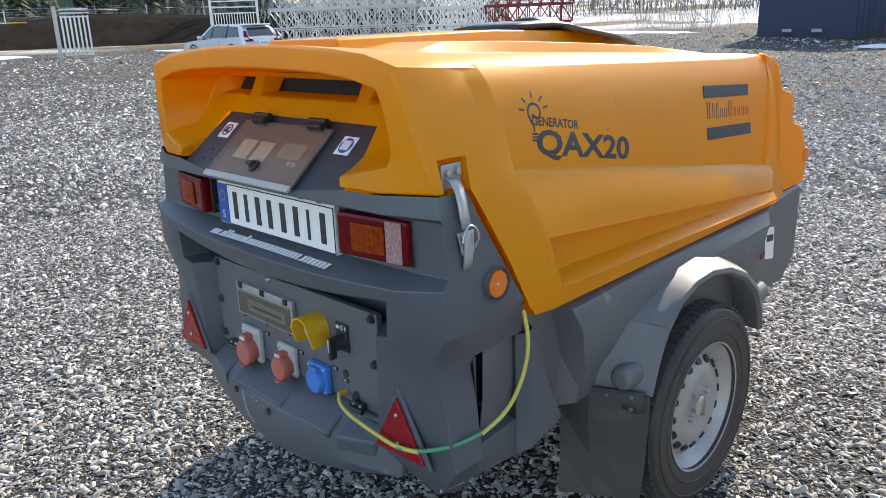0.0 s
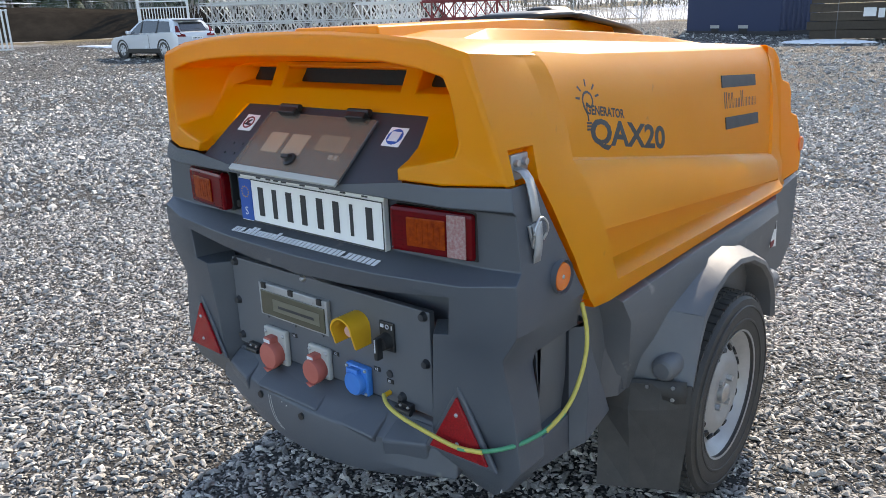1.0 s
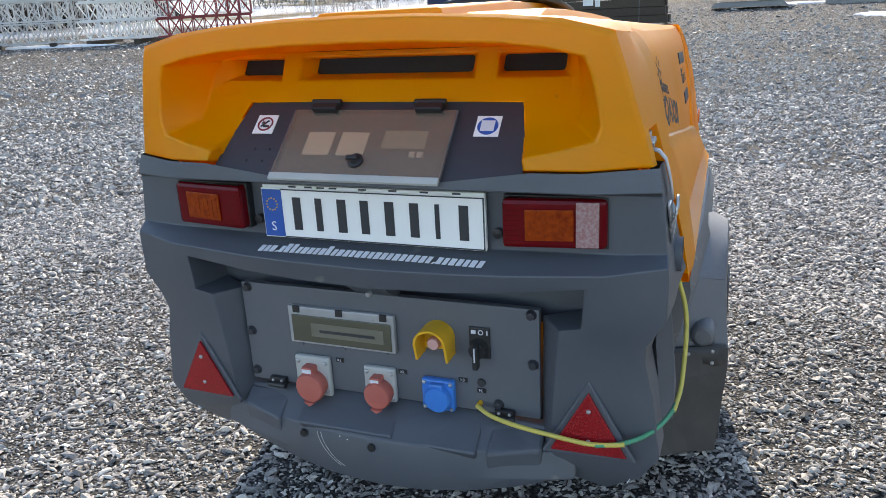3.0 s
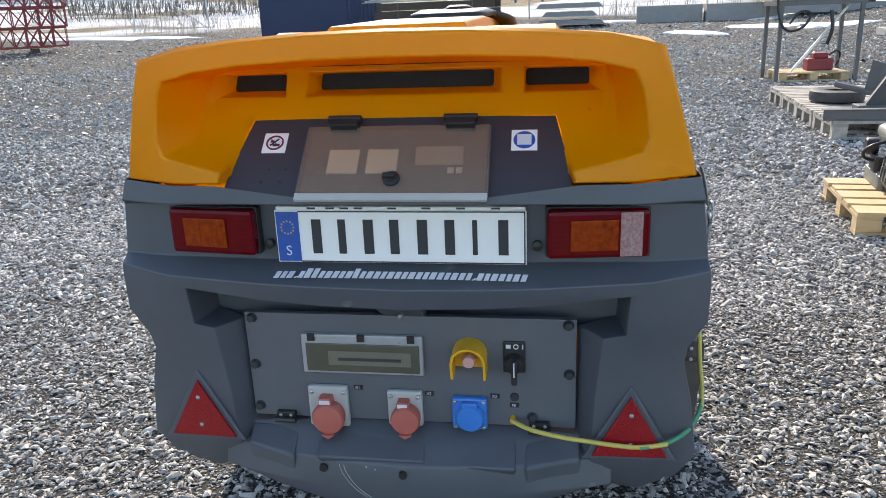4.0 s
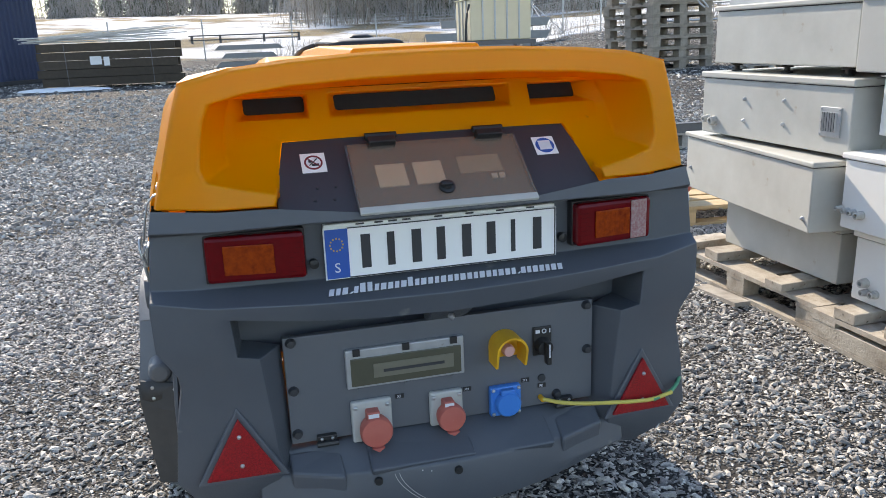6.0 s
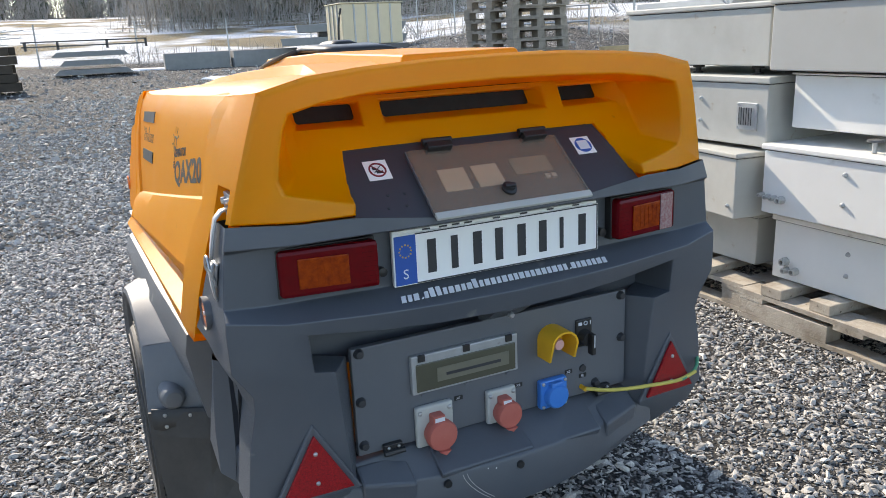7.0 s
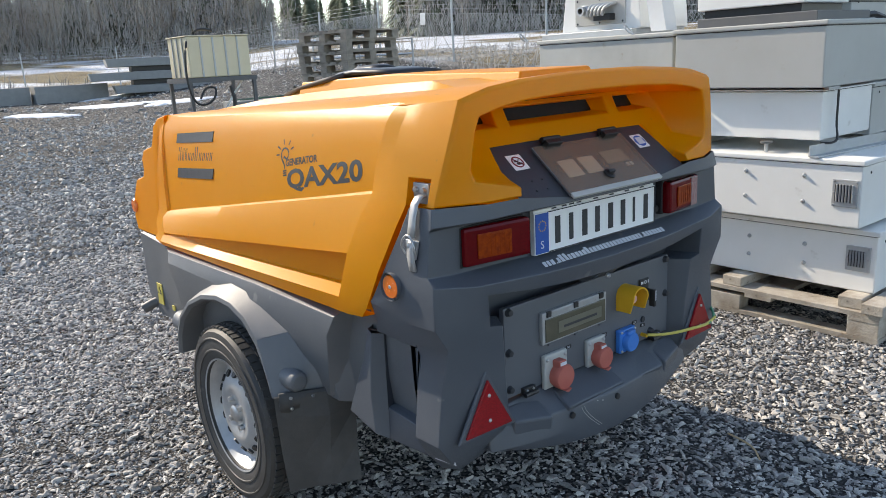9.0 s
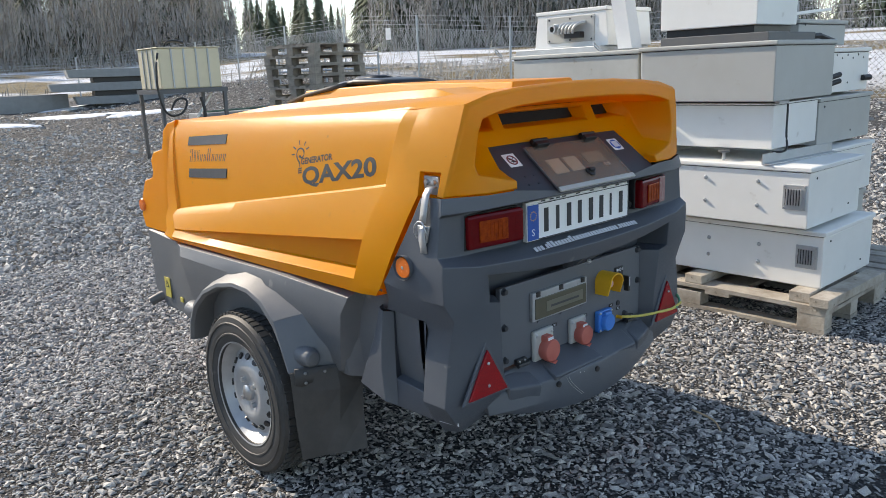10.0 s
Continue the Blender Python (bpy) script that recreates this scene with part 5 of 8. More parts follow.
    part("bail", tube([(s * 0.612, 0.034, 0.975), (s * 0.620, 0.030, 0.995), (s * 0.620, 0.040, 1.020), (s * 0.620, 0.056, 1.026), (s * 0.620, 0.074, 1.012), (s * 0.620, 0.080, 0.994), (s * 0.612, 0.074, 0.975)], 0.0028,
                      smooth_steps=2), "steel", latch, smooth=60)
    part("latch_base", prism([(s * 0.602, 0.030, 1.010), (s * 0.602, 0.078, 1.010), (s * 0.609, 0.070, 0.965), (s * 0.609, 0.036, 0.965)], (s * 0.006, 0, 0)), "steel", latch, bevel=0.002)
    # badges on the canopy's side: two bars, a row of marks, the bulb and the model lettering
    def on_side(y, z):
        v = min(1, max(0, (z - seam_z(y)) / (side_z(y) - seam_z(y))))
        u = (y - 0.232) / 1.40
        return (0.585 + 0.010 * math.sin(math.pi * u)) * (1 - v) + (0.518 - 0.012 * u) * v + panel_swell(v) - panel_step(v)
    def conform(ob, out=0.0009):
        """Lays a flat marking onto the curved panel."""
        xs = [s * p.co.x - on_side(p.co.y, p.co.z) for p in ob.data.vertices]
        mid = (min(xs) + max(xs)) / 2
        for p, x in zip(ob.data.vertices, xs):
            p.co.x = s * (on_side(p.co.y, p.co.z) + (out if p.normal.x * s > 0.3 else 0.0004))
        return ob
    def side_frame(y, z):
        """Frame on the sunken panel: x along the reading direction, y up the face, z outwards."""
        up = Vector((s * (on_side(y, z + 0.03) - on_side(y, z - 0.03)), 0, 0.06)).normalized()
        along = Vector((s * (on_side(y + 0.05, z) - on_side(y - 0.05, z)), 0.1, 0)).normalized() * s
        out = along.cross(up).normalized()
        up = out.cross(along)
        m = Matrix((along, up, out)).transposed().to_4x4()
        return Matrix.Translation((s * on_side(y, z), y, z)) @ m
    tilt = Matrix.Rotation(radians(-10.0 if s > 0 else 8.4), 4, "Z")
    for y0, z0 in (((1.336, 1.170), (1.330, 1.048)) if s > 0 else ((1.378, 1.190), (1.355, 1.064))):
        m, half = side_frame(y0, z0) @ Matrix.Rotation(radians(-3.6 * s), 4, "Z"), 0.163
        conform(part("badge_bar", prism([m @ Vector((-half, -0.018, 0.001)), m @ Vector((half, -0.018, 0.001)), m @ Vector((half + 0.004, 0.018, 0.001)), m @ Vector((-half + 0.004, 0.018, 0.001))],
                                m.to_3x3() @ Vector((0, 0, 0.0025))), "print", gen, "dark grey badge bar"), 0.0034)
    m = side_frame(1.335 if s > 0 else 1.366, 1.112 if s > 0 else 1.130) @ Matrix.Rotation(radians(-3.6 * s), 4, "Z")
    xx = -0.155
    for k in range(10):
        w, h = (0.028, 0.050) if k in (0, 5) else ((0.018, 0.046) if k in (1, 2) else (0.022, 0.028))
        mk = bmesh.new()
        for px in (xx, xx + w * 0.6):
            prism([m @ Vector((px, -0.022, 0.002)), m @ Vector((px + w * 0.24, -0.022, 0.002)), m @ Vector((px + w * 0.24 + 0.006, -0.022 + h, 0.002)), m @ Vector((px + 0.006, -0.022 + h, 0.002))],
                  m.to_3x3() @ Vector((0, 0, 0.002)), mk)
        conform(part("badge_mark", mk, "print", gen))
        xx += w + 0.0095
    q = side_frame(0.324 if s > 0 else 0.664, 1.109 if s > 0 else 1.061) @ tilt
    conform(fitted("model_lettering", "QAX20", 0.386, 0.068, "print", gen, q, bold=0.03))
    q = side_frame(0.324 if s > 0 else 0.684, 1.184 if s > 0 else 1.136) @ tilt
    conform(fitted("word_lettering", "GENERATOR", 0.176, 0.021, "print", gen, q, bold=0.02))
    q = side_frame(0.338 if s > 0 else 0.692, 1.206 if s > 0 else 1.166) @ tilt
    m = q @ Matrix.Translation((0, 0, 0.002)) @ Matrix.Diagonal((0.62, 0.52, 1, 1))
    conform(part("bulb_mark", tube([m @ Vector(p) for p in ((-0.004, -0.075, 0), (-0.006, -0.05, 0), (-0.028, -0.022, 0), (-0.038, 0.006, 0), (-0.030, 0.034, 0), (-0.004, 0.046, 0), (0.024, 0.036, 0),
                                                    (0.036, 0.010, 0), (0.026, -0.014, 0), (0.006, -0.02, 0), (-0.006, 0.0, 0), (-0.014, -0.014, 0))], 0.0030, 6, smooth_steps=1), "print", gen))
    for a in (100, 55, 20, 145, 180):
        ca, sa = math.cos(radians(a)), math.sin(radians(a))
        conform(part("bulb_ray", tube([m @ Vector((ca * 0.056, 0.012 + sa * 0.056, 0)), m @ Vector((ca * 0.084, 0.012 + sa * 0.084, 0))], 0.0026, 6), "print", gen))
    for k in range(3):
        conform(part("bulb_base", tube([m @ Vector((-0.018, -0.086 - 0.013 * k, 0)), m @ Vector((0.014, -0.084 - 0.013 * k, 0))], 0.0026, 6), "print", gen))
    # marker lamp on the nose, front sticker
    part("nose_reflector", spin([(0.0005, s * 0.008), (0.026, s * 0.006), (0.030, 0)], 20, "X", (s * 0.592, 1.955, 0.885)), "orange", gen, smooth=40)
    # blunt lug on the fender's front, lashing ring under the nose
    part("fender_lug", spin([(0.040, 1.30), (0.036, 1.375), (0.024, 1.400), (0.0005, 1.404)], 18, "Y", (s * 0.680, 0, 0.530)), "grey", gen, smooth=50)
    part("lashing_ring", tube([(s * 0.57 + 0.022 * math.cos(a), 1.875 + 0.045 * (1 - math.cos(a)) / 2, 0.71 + 0.024 * math.sin(a)) for a in [2 * math.pi * k / 12 for k in range(13)]], 0.005, 6), "steel", gen, smooth=60)

# labels and a drain pipe on the front sides
warn = part("warning_sticker", box(-0.6205, -0.6175, 1.705, 1.755, 0.500, 0.588), "wire_y", gen, "yellow sticker with a black warning triangle")
part("triangle", prism([(-0.6206, 1.713, 0.545), (-0.6206, 1.747, 0.545), (-0.6206, 1.730, 0.577)], (-0.001, 0, 0)), "print", warn)
part("triangle_field", prism([(-0.6217, 1.720, 0.549), (-0.6217, 1.740, 0.549), (-0.6217, 1.730, 0.568)], (-0.0006, 0, 0)), "wire_y", warn)
part("side_sticker", box(-0.6215, -0.6180, 1.590, 1.615, 0.500, 0.520), "wire_y", gen, "small yellow sticker")
part("drain_pipe", tube([(-0.58, 1.80, 0.500), (-0.625, 1.815, 0.487), (-0.662, 1.83, 0.468)], 0.021, 12), "steel_dark", gen, "short drain pipe", smooth=50)
part("drain_mouth", tube([(-0.6615, 1.8300, 0.4684), (-0.6632, 1.8305, 0.4675)], 0.016, 12), "black", gen)
info = part("info_label", prism([(0.6185, 1.555, 0.690), (0.6185, 1.635, 0.680), (0.6185, 1.650, 0.560), (0.6185, 1.575, 0.575)], (0.002, 0, 0)), "plate", gen, "white information label")
part("label_bar", prism([(0.6206, 1.572, 0.662), (0.6206, 1.630, 0.654), (0.6206, 1.634, 0.630), (0.6206, 1.578, 0.636)], (0.001, 0, 0)), "print", info)
part("red_mark", prism([(0.6695, 1.40, 0.645), (0.6695, 1.44, 0.645), (0.6695, 1.43, 0.625), (0.6695, 1.405, 0.625)], (0.002, 0, 0)), "red", gen)

# ---- control panel ----
PF = 0.010
window = part("breaker_window", box(-0.232, 0.038, PF - 0.014, PF, 0.650, 0.742), "rim", gen, "pale metal-framed breaker window", bevel=0.003)
part("window_pane", box(-0.222, 0.030, PF - 0.017, PF - 0.0135, 0.656, 0.722), material("dirty_pane", (0.105, 0.100, 0.070), 0.16, second=(0.07, 0.066, 0.046), scale=9, coat=0.4), window, "yellowed dirty pane", bevel=0.002)
part("breaker_row", box(-0.150, -0.01, PF - 0.0182, PF - 0.0168, 0.683, 0.690), "print", window)
part("breaker_strip", box(-0.172, 0.012, PF - 0.0178, PF - 0.0168, 0.672, 0.705), material("breaker_beige", (0.17, 0.16, 0.12), 0.4, scale=30), window)
for x in (-0.208, -0.097, 0.013):
    part("clip", box(x - 0.008, x + 0.008, PF - 0.018, PF - 0.012, 0.728, 0.743), "black", window)
for x in (-0.205, -0.095, 0.012):
    part("foot_clip", box(x - 0.006, x + 0.006, PF - 0.016, PF - 0.010, 0.645, 0.651), "panel", window)


def inlet(cx, cz, half, cap_r, name):
    base = part(name, box(cx - half, cx + half, PF - 0.016, PF, cz - half * 1.08, cz + half * 1.08), "cabinet_dull", gen, "grey square socket with a faded red cap", bevel=0.005)
    cap = part("cap", spin([(0.0004, -0.050), (cap_r * 0.9, -0.048), (cap_r, -0.042), (cap_r * 0.98, -0.028), (cap_r * 0.9, -0.014)], 28, "Y", (cx + 0.004, PF, cz - half * 0.36)), "redcap", base, "faded red round cap", smooth=40)
    part("cap_strap", box(cx - cap_r * 0.42, cx + cap_r * 0.38, PF - 0.042, PF - 0.014, cz - 0.01, cz + half * 0.72), "redcap", base, bevel=0.004)
    part("cap_tip", prism([(cx - 0.010, PF - 0.055, cz - half * 0.36 - cap_r * 0.9), (cx + 0.018, PF - 0.055, cz - half * 0.36 - cap_r * 0.9), (cx + 0.005, PF - 0.055, cz - half * 0.36 - cap_r * 1.16)], (0, 0.03, 0)), "redcap", base)
    part("cap_label", box(cx - cap_r * 0.34, cx + cap_r * 0.30, PF - 0.0432, PF - 0.0418, cz + half * 0.42, cz + half * 0.62), "printlight", base)
    for a, b in ((-1, 1), (1, 1), (1, -1)):
        screw(base, (cx + a * half * 0.78, PF - 0.016, cz + b * half * 0.78), 0.0055)


inlet(-0.182, 0.568, 0.046, 0.037, "socket_large")
inlet(-0.008, 0.570, 0.039, 0.033, "socket_small")
blue = part("socket_blue", box(0.097, 0.173, PF - 0.020, PF, 0.529, 0.603), "blue", gen, "blue household socket with closed lid", bevel=0.005)
part("lid", spin([(0.0004, -0.038), (0.027, -0.037), (0.031, -0.032), (0.031, -0.018)], 28, "Y", (0.137, PF, 0.562)), "blue", blue, smooth=40)
part("lid_tab", box(0.119, 0.153, PF - 0.034, PF - 0.018, 0.583, 0.599), "blue", blue, bevel=0.003)
for x, z in ((0.104, 0.596), (0.166, 0.596), (0.104, 0.536), (0.166, 0.536)):
    screw(blue, (x, PF - 0.020, z), 0.0045)
# emergency stop under its arched guard
guard = bmesh.new()
arc = [(0.101, 0.664), (0.101, 0.705)] + [(0.138 - 0.037 * math.cos(a), 0.705 + 0.034 * math.sin(a)) for a in [math.pi * k / 10 for k in range(1, 10)]] + [(0.175, 0.705), (0.175, 0.664)]
inn = [(0.138 + (x - 0.138) * 0.86, z if z < 0.70 else 0.705 + (z - 0.705) * 0.86) for x, z in arc]
for (a, b), (c_, d) in zip(zip(arc, arc[1:]), zip(inn, inn[1:])):
    for y0, y1 in ((PF, PF - 0.062),):
        q = lambda p, y: (p[0], y + (0.012 if p[1] < 0.68 and y < 0 else 0), p[1])
        strip(guard, [[q(a, y0), q(b, y0)], [q(a, y1), q(b, y1)], [q(c_, y1), q(d, y1)], [q(c_, y0), q(d, y0)]])
stop = part("stop_guard", guard, "guard", gen, "faded yellow guard over the stop button", smooth=40)
part("guard_face", prism([(0.106, PF - 0.003, 0.672), (0.170, PF - 0.003, 0.672), (0.170, PF - 0.003, 0.71), (0.160, PF - 0.003, 0.728), (0.138, PF - 0.003, 0.736), (0.116, PF - 0.003, 0.728), (0.106, PF - 0.003, 0.71)], (0, 0.002, 0)), "guard", stop)
part("stop_button", spin([(0.0004, -0.040), (0.012, -0.039), (0.0145, -0.034), (0.0145, -0.024), (0.009, -0.022), (0.009, 0)], 20, "Y", (0.138, PF, 0.698)), "pink", stop, "sun-faded pink stop button", smooth=40)
sw = part("start_switch", box(0.209, 0.256, PF - 0.006, PF, 0.662, 0.734), "black", gen, "black rotary start switch", bevel=0.003)
part("knob", spin([(0.0004, -0.030), (0.018, -0.028), (0.020, -0.008), (0.022, -0.005)], 20, "Y", (0.232, PF, 0.688)), "black", sw, smooth=40)
part("pointer", box(0.227, 0.239, PF - 0.046, PF - 0.026, 0.652, 0.706), "black", sw, bevel=0.003)
part("pointer_line", box(0.2318, 0.2344, PF - 0.0475, PF - 0.0458, 0.672, 0.704), "printlight", sw)
part("switch_mark", box(0.249, 0.2515, PF - 0.0075, PF - 0.0058, 0.718, 0.728), "printlight", sw)
part("switch_ring", spin([(0.0058, -0.0058), (0.0058, -0.0075), (0.0040, -0.0075), (0.0040, -0.0058)], 16, "Y", (0.236, PF, 0.723)), "printlight", sw)
part("switch_glyph", box(0.215, 0.225, PF - 0.0075, PF - 0.0058, 0.719, 0.727), "printlight", sw)
for text, x, z in (("X1", -0.124, 0.606), ("X2", 0.036, 0.598), ("X3", 0.180, 0.598), ("PE", 0.222, 0.578)):
    tag = part("tag", box(x, x + 0.020, PF - 0.0025, PF, z, z + 0.010), "black", gen)
    lettering("tag_text", text, 0.009, "printlight", tag, Matrix.Translation((x + 0.0035, PF - 0.0027, z + 0.002)) @ Matrix.Rotation(radians(90), 4, "X"), depth=0.0003)
part("round_plug", spin([(0.0004, -0.004), (0.009, -0.004), (0.010, 0)], 16, "Y", (0.232, PF, 0.602)), "print", gen)
for x, z in ((-0.345, 0.772), (0.345, 0.772), (-0.348, 0.660), (0.348, 0.660), (0.270, 0.555), (-0.348, 0.556)):
    kn = part("panel_knob", spin([(0.0004, -0.012), (0.008, -0.011), (0.010, -0.004), (0.012, 0)], 14, "Y", (x, PF, z)), "print", gen, smooth=40)
screw(gen, (0.001, -0.036, 0.805), 0.008, h=0.01)
for x in (-0.285, 0.285):
    hg = part("panel_hinge", box(x - 0.022, x + 0.022, -0.004, PF, 0.528, 0.548), "black", gen, bevel=0.002)
    part("hinge_knuckle", tube([(x - 0.024, -0.008, 0.531), (x + 0.024, -0.008, 0.531)], 0.007), "black", hg)
    for d in (-0.012, 0.012):
        screw(hg, (x + d, -0.004, 0.541), 0.004)
# raised pads and drain holes of the bumper
for x0, x1, z0, z1, y in ((-0.20, 0.04, 0.478, 0.515, -0.040), (0.06, 0.235, 0.470, 0.512, -0.038)):
    part("bumper_pad", prism([(x0, y - 0.03, z0), (x1, y - 0.03, z0), (x1, 0.0, z1), (x0, 0.0, z1)], (0, 0.02, -0.03)), "grey", gen, bevel=0.006)
part("bumper_pad", prism([(0.256, -0.060, 0.470), (0.372, -0.030, 0.482), (0.372, 0.01, 0.512), (0.256, 0.01, 0.512)], (0, 0.01, -0.07)), "grey", gen, bevel=0.006)
part("bumper_pad", prism([(-0.256, -0.060, 0.470), (-0.372, -0.030, 0.482), (-0.372, 0.01, 0.512), (-0.256, 0.01, 0.512)], (0, 0.01, -0.07)), "grey", gen, bevel=0.006)
for x in (-0.187, -0.006):
    part("drain_hole", spin([(0.0004, -0.002), (0.009, -0.002), (0.010, 0.004)], 16, "Y", (x, -0.079 + 0.065 * (x / 0.44) ** 2, 0.45)), "black", gen)

# green and yellow earth wire, hanging from the panel round to the canopy
run = [(0.228, -0.012, 0.556), (0.262, -0.040, 0.554), (0.32, -0.056, 0.550), (0.38, -0.060, 0.545), (0.44, -0.060, 0.538), (0.489, -0.060, 0.535), (0.545, -0.050, 0.541), (0.598, -0.005, 0.552),
       (0.630, 0.06, 0.568), (0.640, 0.115, 0.588), (0.642, 0.16, 0.618), (0.644, 0.195, 0.675), (0.640, 0.212, 0.737), (0.62, 0.218, 0.80)]
def colour_cut(a, b):
    return tube(run[a:b + 1], 0.0050, 8, smooth_steps=2)
wire = part("earth_wire", colour_cut(0, 6), "wire_y", gen, "yellow and green earth wire", smooth=60)
part("wire_length", tube(run[5:10], 0.0049, 8, smooth_steps=2), "wire_g", wire, "green stretch of the wire", smooth=60)
part("wire_length", tube(run[8:14], 0.0050, 8, smooth_steps=2), "wire_y", wire, smooth=60)
part("earth_stud", spin([(0.0004, -0.022), (0.006, -0.020), (0.006, 0)], 10, "Y", (0.228, PF, 0.553)), "guard", gen)
# pale tags at the lower corners
for s in (1, -1):
    part("corner_tag", prism([(s * 0.556, 0.005, 0.438), (s * 0.566, 0.075, 0.434), (s * 0.556, 0.080, 0.410), (s * 0.545, 0.010, 0.412)], (s * 0.002, 0, 0)), "printlight", gen)

# a curved scuff and two pale specks on the bumper
front = lambda x, z: -0.0862 + 0.075 * (x / 0.44) ** 2 + (0.012 * (z - 0.41) / 0.06 if z > 0.41 else 0.012 * (0.41 - z) / 0.058)
for off in (0.0, 0.010):
    line = [(-0.150 + off + 0.062 * t ** 1.6, 0.462 - 0.072 * t) for t in (0, 0.15, 0.3, 0.5, 0.75, 1.0)]
    part("scuff", tube([(x, front(x, z), z) for x, z in line], 0.0008, 4, smooth_steps=1), "cabinet_dull", gen)
for x, z in ((-0.088, 0.462), (-0.068, 0.458)):
    part("speck", box(x - 0.0012, x + 0.0012, front(x, z) - 0.0005, front(x, z) + 0.001, z - 0.001, z + 0.001), "cabinet", gen)

# the trailer stands a little askew: its length leans to the west of its rear face
LEAN = Matrix(((1, -0.026, 0, 0), (0, 1, 0, 0), (0, 0, 1, 0), (0, 0, 0, 1)))
for ob in gen.children_recursive:
    if ob.name.startswith("wheel") and ob.parent == gen:
        ob.location.x -= 0.026 * 0.94
    elif not ob.parent.name.startswith("wheel"):
        ob.data.transform(LEAN)


# ---- pallets ----
def pallet(m, mat="wood", label="grey weathered wooden pallet lying on the gravel", group="", name="pallet", gaps=(), blocks=((0.002, 0.143), (0.5295, 0.6705), (1.057, 1.198))):
    """A block pallet, 1.2 m long along x and 0.8 m deep, standing on z = 0."""
    p = thing(name, label, "pallet", at=m, group=group)
    rng = random.Random(len(bpy.data.objects))
    j = lambda a: rng.uniform(-a, a)
    for k, y in enumerate((0.0, 0.35, 0.70)):
        part("bottom_board", box(0, 1.2, y, y + 0.10, 0.0, 0.022), mat, p)
        for x0, x1 in blocks:
            part("block", box(x0, x1, y + 0.002, y + 0.098, 0.022, 0.100), mat, p, bevel=0.003)
    for x in (0.0, 0.5275, 1.055):
        part("cross_board", box(x, x + 0.145, 0, 0.80, 0.100, 0.122), mat, p)
    for k, (y, w) in enumerate(((0.0, 0.145), (0.185, 0.10), (0.3275, 0.145), (0.515, 0.10), (0.655, 0.145))):
        if k not in gaps:
            part("deck_board", box(j(0.006), 1.2 + j(0.006), y, y + w, 0.1225, 0.1445), mat, p)
    return p


ground_at = lambda x, y, yaw=0: pose(x, y, rise(x, y), 0, 0, yaw)
pallet(pose(2.82, -0.02, 0.004, 0, 0, 90), mat="wood_split", label="grey split wooden pallet under a stack of cabinets", group="cabinet pallets", gaps=(0, 1, 2, 3), blocks=((0.002, 0.145), (0.70, 1.198)))
pallet(pose(3.64, -0.01, 0.004, 0, 0, 90), label="grey weathered wooden pallet under a stack of cabinets", group="cabinet pallets")
pallet(pose(2.86, 1.20, 0.004, 0, 0, 91), mat="wood_split", label="broken grey wooden pallet under a stack of cabinets", group="cabinet pallets", gaps=(1, 2, 3))
for x0, x1, y0, y1, z0, z1, yaw in ((2.05, 2.75, 0.075, 0.185, 0.150, 0.205, 2), (2.00, 2.75, -0.04, 0.06, 0.150, 0.200, -1), (2.03, 2.75, 0.68, 0.79, 0.150, 0.200, -2), (2.02, 2.75, 0.93, 1.05, 0.150, 0.200, 1), (2.03, 2.75, 1.40, 1.52, 0.150, 0.190, 3), (2.05, 2.8, 1.95, 2.08, 0.150, 0.20, -2),
                                    (2.03, 2.35, 2.20, 2.33, 0.150, 0.195, 4)):
    pk = thing("plank", "grey rough plank lying on a pallet", "plank", at=pose(x0, y0, z0, 0, 0, yaw), group="packing planks")
    part("board", box(0, x1 - x0, 0, y1 - y0, 0, z1 - z0), "wood_split", pk, bevel=0.004)
bb = thing("broken_board", "splintered grey board slipped off a pallet", "plank", at=pose(2.03, 1.62, 0.012, 0, 4, 88))
part("board", prism([(0, 0, 0), (0.62, 0, 0), (0.68, 0.03, 0), (0.55, 0.10, 0), (0, 0.09, 0)], (0, 0, 0.022)), "wood", bb)


